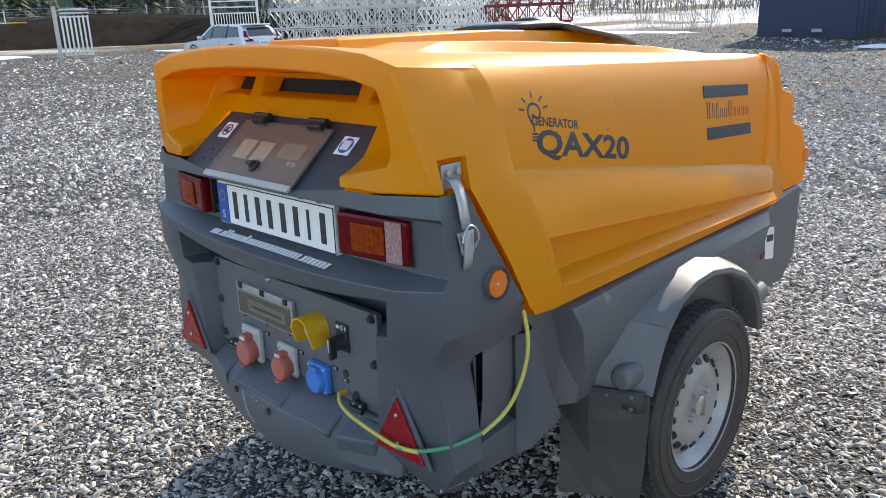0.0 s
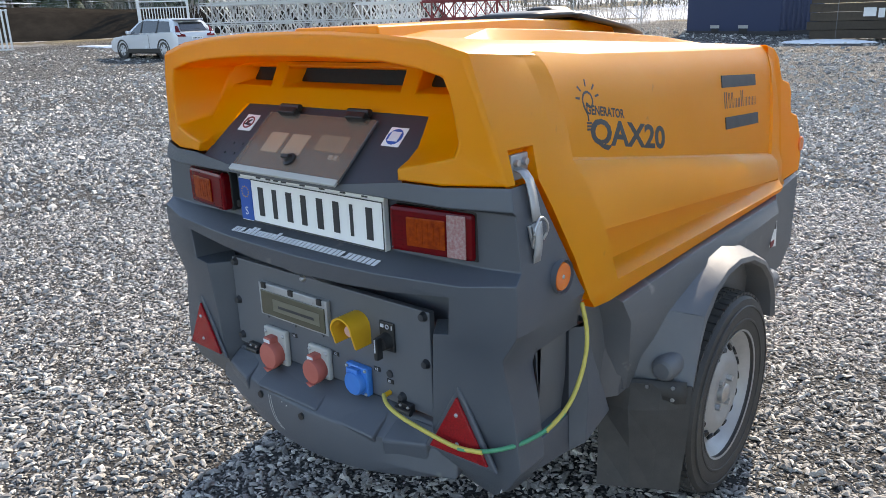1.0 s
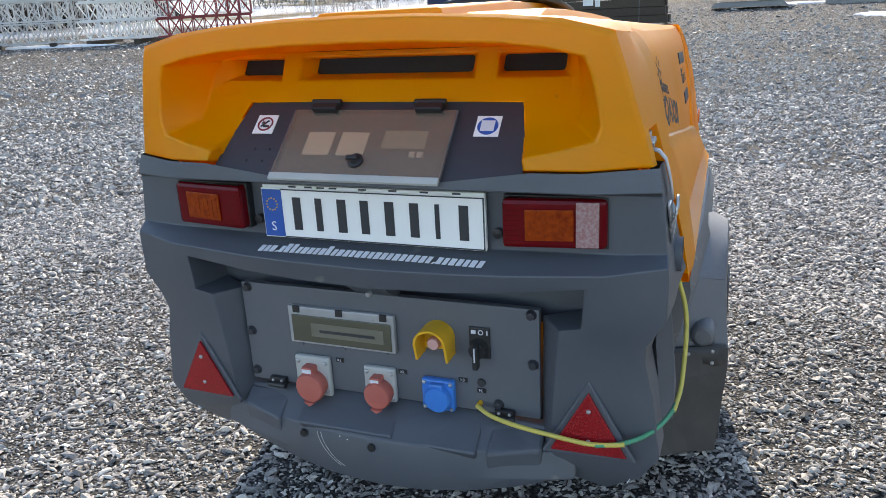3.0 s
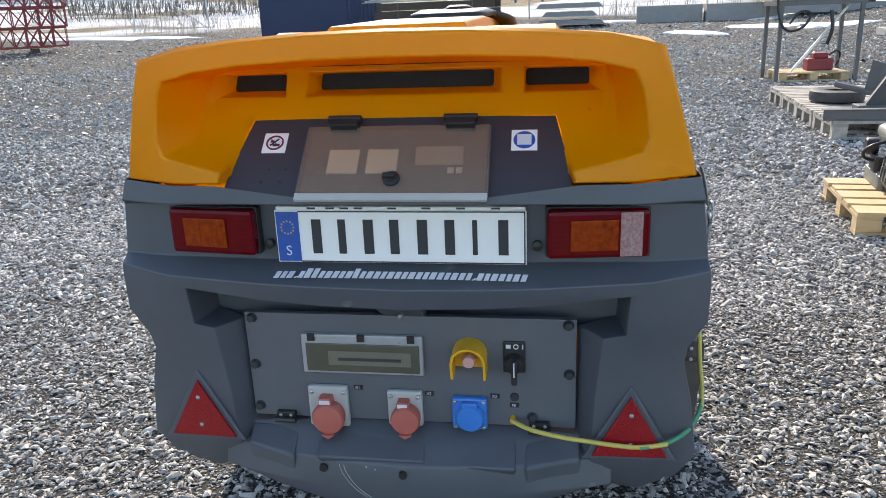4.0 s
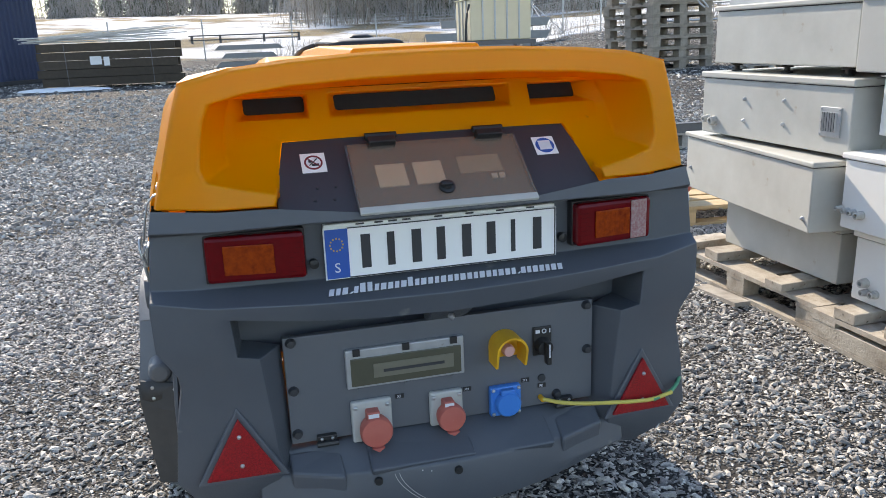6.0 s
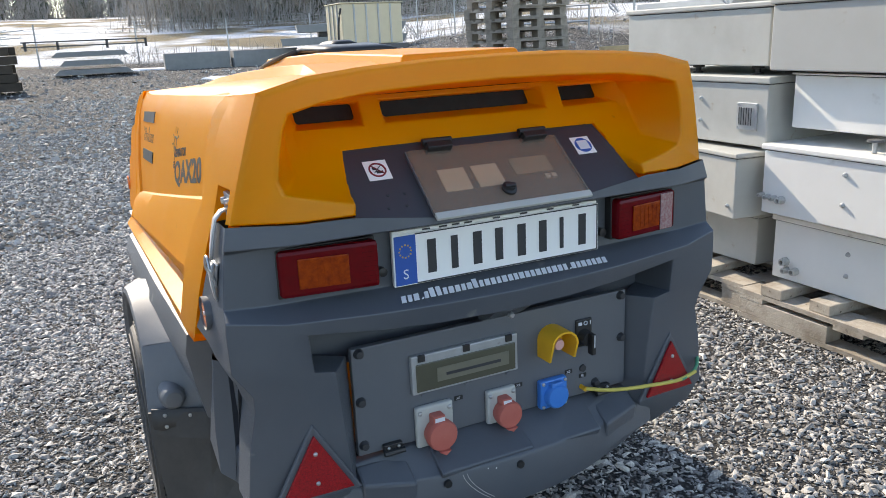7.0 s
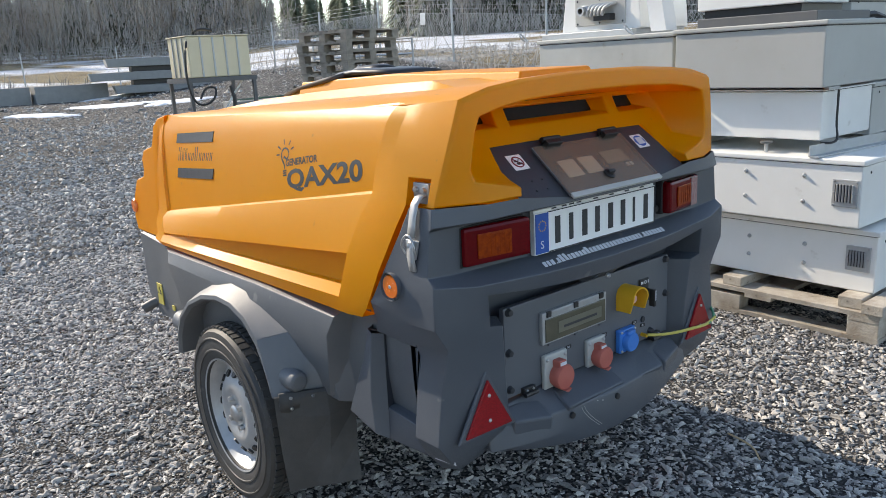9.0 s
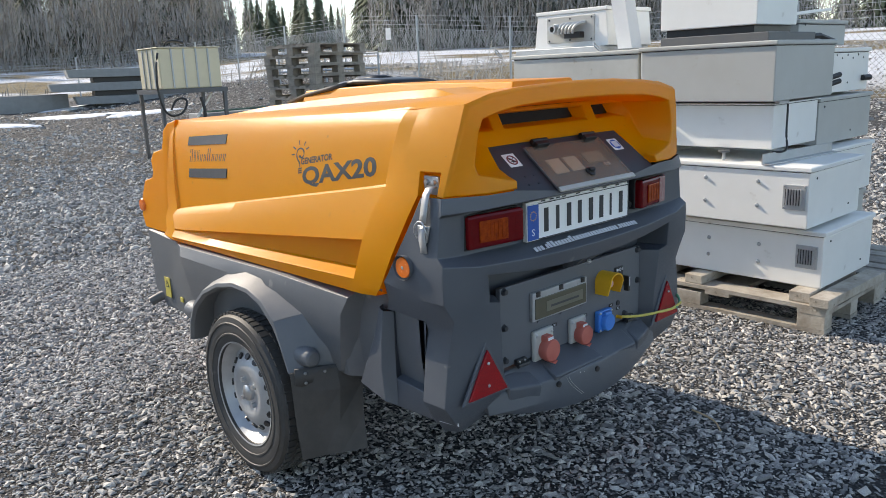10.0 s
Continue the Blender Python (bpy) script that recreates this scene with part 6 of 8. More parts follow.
# ---- cabinets ----
def cabinet(x0, x1, y0, y1, z0, z1, mat="cabinet", lid=0.03, vent=None, bolts=(), glands=None, hatch=False, lid_side="top", yaw=0.0, label="light grey steel electrical cabinet lying on its back",
            studs=False):
    c = thing("electrical_cabinet", label, "cabinet", at=pose(x0, y0, z0, 0, 0, yaw), group="stacked cabinets")
    X, Y, Z = x1 - x0, y1 - y0, z1 - z0
    part("body", box(0.012, X - 0.012, 0.012, Y - 0.012, 0, Z - lid), mat, c, bevel=0.006)
    part("lid", box(0, X, 0, Y, Z - lid + 0.004, Z), mat, c, bevel=0.006)
    part("gasket", box(0.016, X - 0.016, 0.016, Y - 0.016, Z - lid - 0.001, Z - lid + 0.006), "print", c)
    f = 0.012
    if vent:
        vy, vz, w, h = vent
        v = part("vent", box(f - 0.008, f, vy - w / 2, vy + w / 2, vz - h / 2, vz + h / 2), "galv", c, "slotted metal vent", bevel=0.002)
        for k in range(6):
            y = vy - w * 0.30 + k * w * 0.12
            part("vent_slat", prism([(f - 0.016, y, vz - h * 0.32), (f - 0.008, y + w * 0.055, vz - h * 0.32), (f - 0.008, y - w * 0.03, vz - h * 0.32)], (0, 0, h * 0.64)), "rim", v)
            part("vent_gap", box(f - 0.0095, f - 0.0078, y + w * 0.055, y + w * 0.085, vz - h * 0.32, vz + h * 0.32), "print", v)
        for a in (-1, 0, 1):
            for b in (-1, 1):
                part("rivet", spin([(0.0004, -0.004), (0.005, -0.003), (0.006, 0)], 8, "X", (f - 0.008, vy + b * w * 0.43, vz + a * h * 0.43)), "rim", v)
    for y, z in bolts:
        part("bolt", spin([(0.0004, -0.014), (0.006, -0.013), (0.010, -0.004), (0.012, 0)], 10, "X", (f, y, z)), "galv", c, smooth=40)
    if glands:
        for k, (y, z, r) in enumerate(glands):
            part("cable_gland", spin([(r * 0.5, -0.020), (r * 0.6, -0.036), (r, -0.034), (r * 1.05, -0.014), (r * 1.2, -0.012), (r * 1.2, 0)], 12, "X", (f, y, z)), "cabinet_dull", c, smooth=40)
    if hatch:
        part("side_hatch", prism([(0.20, 0.010, 0.05), (0.42, 0.010, 0.05), (0.44, 0.010, 0.08), (0.44, 0.010, Z - 0.10), (0.42, 0.010, Z - 0.07), (0.24, 0.010, Z - 0.07), (0.18, 0.010, Z - 0.14), (0.17, 0.010, 0.09)],
                                 (0, -0.004, 0)), mat, c, bevel=0.001)
        for x, z in ((0.24, 0.07), (0.40, Z - 0.10), (0.22, Z - 0.14)):
            part("screw", spin([(0.0004, -0.004), (0.005, -0.003), (0.006, 0)], 8, "Y", (x, 0.006, z)), "print", c)
    if studs:
        for k in range(2):
            part("stud", spin([(0.0004, -0.004), (0.006, -0.003), (0.007, 0)], 8, "Y", (0.10 + 0.45 * k, 0.012, Z * (0.8 - 0.6 * k))), "print", c)
    return c


near, far_ = "light grey steel electrical cabinet lying flat in a stack", "light grey steel cabinet in a stack beside another"
cabinet(2.148, 2.868, 0.055, 1.125, 0.205, 0.515, vent=(0.095, 0.165, 0.115, 0.125), bolts=((0.66, 0.20), (0.66, 0.10), (0.36, 0.20), (0.36, 0.10)),
        glands=((0.98, 0.09, 0.018), (0.92, 0.055, 0.016), (0.97, 0.05, 0.014)), label=near, studs=True)
cabinet(2.066, 2.786, 0.115, 1.145, 0.535, 0.860, vent=(0.085, 0.165, 0.120, 0.132), bolts=((0.59, 0.235), (0.59, 0.105), (0.285, 0.235), (0.285, 0.105)),
        glands=((0.90, 0.075, 0.016), (0.94, 0.078, 0.012), (0.975, 0.080, 0.011), (1.01, 0.084, 0.010)), label=near, studs=True)
cabinet(2.17, 2.76, 0.37, 1.095, 0.930, 1.178, lid=0.012, label="light grey cabinet standing on rails in the stack")
cabinet(2.10, 2.88, 0.342, 1.182, 1.190, 1.505, mat="cabinet_dull", label="weathered light grey cabinet with dull faces in the stack", lid=0.028)
cabinet(2.32, 2.85, 0.56, 1.19, 1.60, 2.10, label="light grey cabinet box on top of the stack", lid=0.02)
part("dark_frame", box(2.24, 2.84, 0.46, 1.12, 1.505, 1.555), "steel_dark", thing("packing_frame", "dark steel frame between two stacked cabinets", "frame"), bevel=0.004)
part("base_frame", box(2.36, 2.82, 0.60, 1.15, 1.555, 1.60), "black", thing("packing_frame", "black plastic frame between two stacked cabinets", "frame"))
rail = thing("steel_rail", "grey steel channel lying on a cabinet", "steel rail", at=pose(2.06, 0.33, 0.862, 0, 0, -5))
part("channel", prism([(0, 0, 0), (0, 0.05, 0), (0, 0.05, 0.055), (0, 0.044, 0.055), (0, 0.044, 0.006), (0, 0, 0.006)], (0.75, 0, 0)), "galv", rail)
ft = thing("rubber_foot", "grey round foot under a cabinet", "foot")
part("stem", spin([(0.010, 0.862), (0.010, 0.905)], 12, "Z", (2.16, 0.645, 0)), "galv", ft)
part("pad", spin([(0.0005, 0.908), (0.032, 0.908), (0.032, 0.918), (0.0005, 0.918)], 18, "Z", (2.16, 0.645, 0)), "steel_dark", ft)
cb = thing("cable_loop", "black cable hanging down a cabinet's corner", "cable")
part("cable", tube([(2.30, 0.36, 1.17), (2.29, 0.355, 1.10), (2.28, 0.352, 1.00), (2.26, 0.33, 0.93), (2.22, 0.34, 0.915), (2.18, 0.38, 0.92)], 0.006, smooth_steps=2), "black", cb, smooth=60)
part("bracket", box(2.16, 2.28, 0.345, 0.369, 1.176, 1.190), "galv", thing("flat_bracket", "pale flat steel bracket under a cabinet", "bracket"))

# the farther stack
cabinet(2.22, 2.95, 1.27, 2.16, 0.200, 0.475, mat="cabinet_worn", label="grey weathered cabinet at the bottom of the stack", hatch=True)
cabinet(1.972, 2.72, 1.20, 2.43, 0.492, 0.812, mat="cabinet_worn", label=far_, yaw=-6.5, bolts=((1.16, 0.12), (0.06, 0.06)), lid=0.028)
cabinet(2.10, 2.90, 1.15, 2.27, 0.832, 1.160, mat="cabinet_worn", vent=(0.130, 0.140, 0.125, 0.130), bolts=((0.74, 0.20), (0.74, 0.09), (0.44, 0.21), (0.44, 0.10)), glands=((1.05, 0.075, 0.018), (0.99, 0.07, 0.022)), label=far_, lid=0.035)
cabinet(2.14, 2.90, 1.20, 2.24, 1.205, 1.500, mat="cabinet_worn", label="light grey cabinet on feet near the top of the stack", hatch=True)
for y in (1.35, 2.15, 1.75):
    f = thing("cabinet_foot", "black foot between two cabinets", "foot")
    part("pad", spin([(0.028, 1.160), (0.028, 1.168), (0.014, 1.170), (0.014, 1.188), (0.03, 1.190), (0.03, 1.200)], 14, "Z", (2.24, y, 0)), "black", f)
plateb = thing("base_plate", "flat grey base plate on top of a cabinet", "plate")
part("sheet", box(2.30, 2.85, 1.60, 2.34, 1.500, 1.540), "galv", plateb, bevel=0.004)
cnb = thing("connector_box", "light grey steel box with a panel of pipe and cable connectors", "connector box")
part("body", prism([(0, 1.58, 1.540), (0, 2.21, 1.540), (0, 2.18, 1.765), (0, 1.60, 1.765)], (0.5, 0, 0)), "cabinet", cnb, bevel=0.006)
cnb.matrix_world = pose(2.36, 0, 0)
part("lid", box(-0.006, 0.51, 1.59, 2.19, 1.765, 1.790), "cabinet", cnb, bevel=0.004)
part("port_plate", box(-0.008, 0.002, 1.69, 2.09, 1.575, 1.745), "cabinet_dull", cnb, bevel=0.003)
part("port", spin([(0.018, -0.085), (0.030, -0.085), (0.030, -0.05), (0.036, -0.045), (0.036, 0)], 18, "X", (0, 1.985, 1.665)), "galv", cnb, "round pipe port", smooth=40)
for k in range(5):
    part("connector", tube([(-0.01, 1.90 - 0.035 * k, 1.70), (-0.05, 1.915 - 0.035 * k, 1.695), (-0.075, 1.93 - 0.03 * k, 1.67), (-0.07, 1.94 - 0.03 * k, 1.63)], 0.010, smooth_steps=1), "galv", cnb, smooth=60)
part("connector_block", box(-0.06, 0, 1.77, 1.90, 1.600, 1.640), "black", cnb, bevel=0.004)
for y in (1.71, 1.89, 2.07):
    for z in (1.59, 1.73):
        part("screw", spin([(0.0004, -0.012), (0.006, -0.011), (0.007, -0.008)], 8, "X", (0, y, z)), "print", cnb)
for y in (2.36, 1.50):
    cl = thing("toggle_clip", "bent wire clip on a cabinet's edge", "clip")
    part("loop", tube([(2.16, y, 1.50), (2.13, y + 0.02, 1.53), (2.14, y + 0.04, 1.56), (2.17, y + 0.02, 1.53), (2.18, y, 1.50)], 0.005, smooth_steps=1), "galv", cl)
sheet = thing("sheet_cover", "slim folded white sheet-metal cover leaning between the stacks", "metal cover")
sb = bmesh.new()
strip(sb, [[(2.30, 1.46, 1.512), (2.30, 1.36, 1.512), (2.36, 1.33, 1.512)], [(2.30, 1.50, 1.72), (2.30, 1.40, 1.72), (2.36, 1.37, 1.72)], [(2.30, 1.54, 1.95), (2.30, 1.44, 1.95), (2.36, 1.41, 1.95)]])
so = part("sheet", sb, "white", sheet)
so.modifiers.new("thick", "SOLIDIFY").thickness = 0.006

# second row behind
for k, (x0, x1, y0, y1, z0, z1) in enumerate(((2.98, 3.85, 0.45, 1.45, 0.20, 0.50), (2.96, 3.85, 0.42, 1.45, 0.52, 0.84), (3.08, 3.98, 0.50, 1.45, 0.86, 1.16), (3.02, 3.94, 0.52, 1.4, 1.18, 1.46), (2.95, 3.7, 0.60, 1.4, 1.48, 1.64))):
    cab = cabinet(x0, x1, y0, y1, z0, z1, mat="cabinet" if k % 2 else "cabinet_dull", label="light grey cabinet standing behind the front stack", studs=True, hatch=k in (1,))
    if k == 3:
        for q in range(9):
            part("stud", spin([(0.0004, -0.004), (0.006, -0.003), (0.007, 0)], 8, "Y", (0.08 + 0.09 * q, 0.012, 0.235 if q % 2 else 0.215)), "print", cab)
        for z in (0.06, 0.10):
            part("gland_row", tube([(0.03, 0.0, z), (0.20, -0.02, z), (0.28, -0.04, z + 0.015)], 0.017), "black", cab)
        part("gland_row", tube([(0.78, 0.0, 0.08), (0.86, -0.02, 0.08)], 0.02), "black", cab)
    if k == 4:
        part("plug_row", tube([(0.05, 0.0, 0.05), (0.22, -0.03, 0.06), (0.42, -0.05, 0.02)], 0.018), "black", cab)
top_sheet = thing("loose_lid", "pale cabinet lid lying tilted on top", "lid", at=pose(2.90, 0.75, 1.655, -3, -4, 0))
part("sheet", box(0, 0.9, 0, 0.6, 0, 0.02), "cabinet", top_sheet, bevel=0.003)


# ---- small engine on a fresh pallet ----
pallet(pose(2.06, 3.27, 0.004, 0, 0, -6) @ Matrix.Diagonal((1, 1.22, 1, 1)), mat="wood_new", label="fresh yellow wooden pallet with an engine on it")
eng = thing("small_engine", "dusty olive-grey petrol engine unit with a slotted cover", "engine", at=pose(2.346, 3.533, 0.1485, 0, 0, -8))


def rounded_shell(rings, n=7):
    """Closed shell through rings of (z, x0, x1, y0, y1, corner radius)."""
    bm = bmesh.new()
    rows = []
    for z, x0, x1, y0, y1, r in rings:
        ring = []
        for cx, cy, a0 in ((x1 - r, y1 - r, 0), (x0 + r, y1 - r, 90), (x0 + r, y0 + r, 180), (x1 - r, y0 + r, 270)):
            ring += [(cx + r * math.cos(radians(a0 + 90 * k / (n - 1))), cy + r * math.sin(radians(a0 + 90 * k / (n - 1))), z) for k in range(n)]
        rows.append(ring)
    strip(bm, rows, closed=True)
    bm.faces.new([bm.verts.new(p) for p in rows[-1]])
    bm.faces.new([bm.verts.new(p) for p in reversed(rows[0])])
    return bm


part("foot", rounded_shell([(0, -0.02, 0.26, 0.30, 0.74, 0.03), (0.09, -0.02, 0.26, 0.30, 0.74, 0.03), (0.105, 0.0, 0.24, 0.32, 0.72, 0.03)], 4), "engine_pale", eng, "pale cast foot", smooth=40)
part("sump", rounded_shell([(0.0, 0.02, 0.22, 0.03, 0.38, 0.03), (0.06, 0.0, 0.24, 0.01, 0.38, 0.03)], 4), "black", eng, smooth=40)
cover = part("cover", rounded_shell([(0.045, 0.0, 0.235, 0.0, 0.385, 0.035), (0.06, -0.006, 0.242, -0.006, 0.39, 0.035), (0.20, 0.008, 0.246, -0.004, 0.385, 0.04), (0.275, 0.022, 0.246, 0.004, 0.375, 0.045),
                                     (0.305, 0.034, 0.238, 0.018, 0.362, 0.045), (0.320, 0.055, 0.222, 0.04, 0.345, 0.04)]), "engine", eng, "olive-grey slotted cover", smooth=45)
for row, (za, zb) in enumerate(((0.078, 0.150), (0.170, 0.252))):
    for k in range(4):
        y = 0.075 + 0.066 * k
        xa, xb = -0.0085 + 0.1 * (za - 0.06), -0.0085 + 0.1 * (zb - 0.06) + (0.004 if row else 0)
        part("cooling_slot", prism([(xa, y, za), (xa, y + 0.036, za), (xb, y + 0.036, zb), (xb, y, zb)], (-0.0015, 0, 0)), "black", cover)
        part("slot_bar", prism([(xa, y + 0.038, za - 0.006), (xa, y + 0.062, za - 0.006), (xb, y + 0.062, zb + 0.006), (xb, y + 0.038, zb + 0.006)], (-0.006, 0, 0)), "engine", cover)
tank = part("fuel_tank", rounded_shell([(0.30, 0.03, 0.19, 0.07, 0.66, 0.035), (0.335, 0.015, 0.20, 0.05, 0.69, 0.04), (0.375, 0.018, 0.196, 0.055, 0.685, 0.045), (0.392, 0.035, 0.18, 0.075, 0.66, 0.04)]), "engine_pale", eng, "pale olive fuel tank", smooth=45)
part("filler_cap", spin([(0.036, 0.392), (0.036, 0.408), (0.030, 0.414), (0.0005, 0.415)], 18, "Z", (0.105, 0.50, 0)), "rim", tank, smooth=40)
part("tank_band", box(0.012, 0.204, 0.30, 0.315, 0.30, 0.394), "black", tank, bevel=0.003)
part("starter", spin([(0.0005, -0.040), (0.018, -0.040), (0.020, -0.030), (0.046, -0.028), (0.052, -0.018), (0.052, 0.02)], 24, "Y", (0.045, 0, 0.115)), "black", eng, smooth=40)
part("starter_hub", spin([(0.0005, -0.046), (0.012, -0.045), (0.014, -0.040)], 14, "Y", (0.045, 0, 0.115)), "rim", eng, smooth=40)
part("muffler", spin([(0.0005, 0.0), (0.045, 0.002), (0.055, 0.015), (0.055, 0.15), (0.045, 0.162), (0.0005, 0.164)], 18, "Y", (0.275, 0.02, 0.285)), "engine_pale", eng, smooth=40)
part("muffler_guard", tube([(0.255, -0.01, 0.345), (0.33, -0.015, 0.325), (0.335, -0.015, 0.22), (0.25, -0.012, 0.20)], 0.008, smooth_steps=1), "black", eng, smooth=60)
part("air_hose", tube([(0.03, 0.44, 0.30), (-0.05, 0.42, 0.285), (-0.10, 0.44, 0.24), (-0.095, 0.46, 0.19), (-0.04, 0.48, 0.17), (0.03, 0.48, 0.17)], 0.011, smooth_steps=2), "black", eng, smooth=60)
part("carburettor", rounded_shell([(0.105, -0.03, 0.10, 0.42, 0.60, 0.02), (0.20, -0.02, 0.10, 0.42, 0.60, 0.02)], 4), "black", eng, smooth=40)
part("air_filter", spin([(0.0005, 0.0), (0.05, 0.002), (0.058, 0.012), (0.058, 0.075), (0.0005, 0.08)], 18, "X", (-0.06, 0.60, 0.245)), "black", eng, smooth=40)
part("skid_tube", tube([(0.10, -0.05, 0.012), (0.15, -0.09, 0.012), (0.24, -0.085, 0.014), (0.265, -0.075, 0.06), (0.262, -0.04, 0.14)], 0.013, smooth_steps=2), "black", eng, smooth=60)
part("skid_tube", tube([(0.02, -0.03, 0.012), (0.10, -0.05, 0.012), (0.26, -0.02, 0.012)], 0.012, smooth_steps=1), "black", eng, smooth=60)
part("control_cable", tube([(0.22, 0.02, 0.20), (0.31, -0.04, 0.17), (0.33, -0.05, 0.08), (0.28, -0.05, 0.03)], 0.006, smooth_steps=2), "black", eng, smooth=60)
part("red_motor", spin([(0.0005, 0.0), (0.06, 0.004), (0.072, 0.02), (0.072, 0.19), (0.06, 0.21), (0.0005, 0.21)], 20, "Y", (0.42, -0.06, 0.115)), "red", eng, "small red motor", smooth=40)
for k in range(5):
    part("cooling_fin", spin([(0.072, 0.0), (0.079, 0.001), (0.079, 0.008), (0.072, 0.009)], 20, "Y", (0.42, 0.0 + 0.028 * k, 0.115)), "red", eng)
part("motor_fan", spin([(0.0005, -0.02), (0.045, -0.018), (0.056, -0.004), (0.058, 0.006)], 18, "Y", (0.42, -0.06, 0.115)), "redcap", eng, smooth=40)
part("motor_foot", box(0.36, 0.48, 0.0, 0.12, 0.0, 0.045), "black", eng, bevel=0.006)
part("motor_hose", tube([(0.47, -0.07, 0.16), (0.50, -0.10, 0.25), (0.40, -0.10, 0.28), (0.31, -0.06, 0.22)], 0.010, smooth_steps=2), "black", eng, smooth=60)

# ---- lifting frame on old pallets, spare wheel, engine block ----
for x, y, yaw in ((2.95, 6.62, -3), (4.16, 6.58, -3)):
    pallet(pose(x, y, 0.004, 0, 0, yaw) @ Matrix.Diagonal((1, 1, 1.30, 1)), label="old grey pallet under a steel frame", group="frame pallets")
base = thing("steel_beam", "dark grey steel channel lying across pallets", "steel beam", at=pose(2.86, 6.64, 0.194, 0, 0, -3))
part("web", box(0, 2.6, 0.012, 0.020, 0.010, 0.100), "steel_dark", base)
for z in (0.0, 0.100):
    part("flange", box(0, 2.6, 0, 0.10, z, z + 0.010), "steel_dark", base, bevel=0.002)
af = thing("a_frame", "dark grey steel A-frame standing on pallets", "steel frame")
FOOT = 0.29
part("leg", beam((3.40, 7.05, FOOT), (3.93, 7.10, 1.10), 0.04, 0.055), "frame_dark", af)
part("leg", beam((4.58, 7.15, FOOT), (3.96, 7.10, 1.10), 0.04, 0.055), "frame_dark", af)
part("head", box(3.91, 3.98, 7.06, 7.14, 1.06, 1.15), "frame_dark", af, bevel=0.006)
part("head_pin", tube([(3.945, 7.10, 1.15), (3.945, 7.10, 1.24)], 0.018), "frame_dark", af)
part("gusset", prism([(3.42, 7.04, FOOT), (3.70, 7.06, FOOT), (3.70, 7.06, FOOT + 0.05), (3.58, 7.06, FOOT + 0.26)], (0, 0.02, 0)), "frame_dark", af)
part("gusset", prism([(4.62, 7.14, FOOT), (4.34, 7.12, FOOT), (4.34, 7.12, FOOT + 0.06), (4.42, 7.12, FOOT + 0.24)], (0, 0.02, 0)), "frame_dark", af)
part("base_rail", box(3.30, 4.66, 7.0, 7.2, 0.196, FOOT), "steel_dark", af, bevel=0.006)
bp_ = thing("bent_pipe", "grey steel pipe lying over the pallets", "pipe")
part("pipe", tube([(3.35, 7.9, 0.42), (3.6, 7.6, 0.36), (3.95, 7.25, 0.26), (4.45, 6.9, 0.20)], 0.035, 12, smooth_steps=1), "steel_dark", bp_, smooth=60)
pl2 = thing("steel_plate", "dark bent steel plate leaning on a pipe", "plate")
part("plate", prism([(3.55, 7.62, 0.36), (3.80, 7.52, 0.32), (3.72, 7.56, 0.66), (3.60, 7.60, 0.70)], (0.02, 0.05, 0)), "steel_dark", pl2)
sw_ = thing("spare_wheel", "worn black tyre lying flat on a pallet", "tyre", at=pose(3.45, 8.15, 0.268) @ Matrix.Scale(0.88, 4))
part("tyre", spin([(0.16, -0.06), (0.26, -0.085), (0.33, -0.06), (0.34, 0), (0.33, 0.06), (0.26, 0.085), (0.16, 0.06)], 32, "Z"), "rubber", sw_, smooth=60)
part("rim", spin([(0.17, -0.05), (0.15, 0.0), (0.05, 0.02), (0.0005, 0.02)], 24, "Z"), "rim", sw_, smooth=40)
pallet(pose(3.88, 12.42, 0.004) @ Matrix.Diagonal((0.93, 1, 1, 1)), mat="wood_new", label="pallet under a tank stand carrying a red engine block")
for x, y, words in ((2.99, 7.46, "old grey pallet beside a steel frame"), (3.05, 8.30, "old grey pallet partly under a worn tyre"), (3.10, 9.14, "old grey empty pallet at the end of a row")):
    pallet(pose(x, y, 0.004, 0, 0, -3) @ Matrix.Diagonal((1, 1, 1.30, 1)), label=words, group="frame pallets")
re_ = thing("red_engine_block", "small red engine block with hoses", "engine", at=pose(4.62, 12.85, 0.150))
part("block", box(-0.22, 0.20, -0.14, 0.14, 0, 0.20), "red", re_, bevel=0.02)
part("head", box(-0.12, 0.12, -0.10, 0.10, 0.20, 0.29), "red", re_, bevel=0.02)
part("hose", tube([(0.15, 0, 0.25), (0.30, 0.02, 0.34), (0.36, 0.05, 0.22), (0.30, 0.08, 0.06)], 0.018, smooth_steps=2), "black", re_, smooth=60)

# ---- liquid tank on a steel stand ----
TX, TY = 3.78, 12.3
stand = thing("tank_stand", "grey welded steel stand holding a plastic tank", "steel stand", at=pose(TX, TY, 0))
for x in (0.03, 1.27):
    for y in (0.03, 0.97):
        part("leg", box(x - 0.03, x + 0.03, y - 0.03, y + 0.03, 0, 1.23), "steel_dark", stand)
for y in (0.03, 0.97):
    part("rail", box(-0.03, 1.33, y - 0.035, y + 0.035, 1.23, 1.31), "steel_dark", stand)
for x in (0.0, 1.3):
    part("rail", box(x - 0.03, x + 0.03, 0.065, 0.935, 1.23, 1.31), "steel_dark", stand)
tk = thing("liquid_tank", "cream plastic liquid tank with steel ribs on a stand", "tank", at=pose(TX + 0.06, TY + 0.03, 1.314))
part("tank", box(0, 1.18, 0, 0.94, 0, 0.72), "cream", tk, bevel=0.02)
part("lid", box(-0.02, 1.20, -0.02, 0.96, 0.722, 0.742), "cream", tk, bevel=0.008)
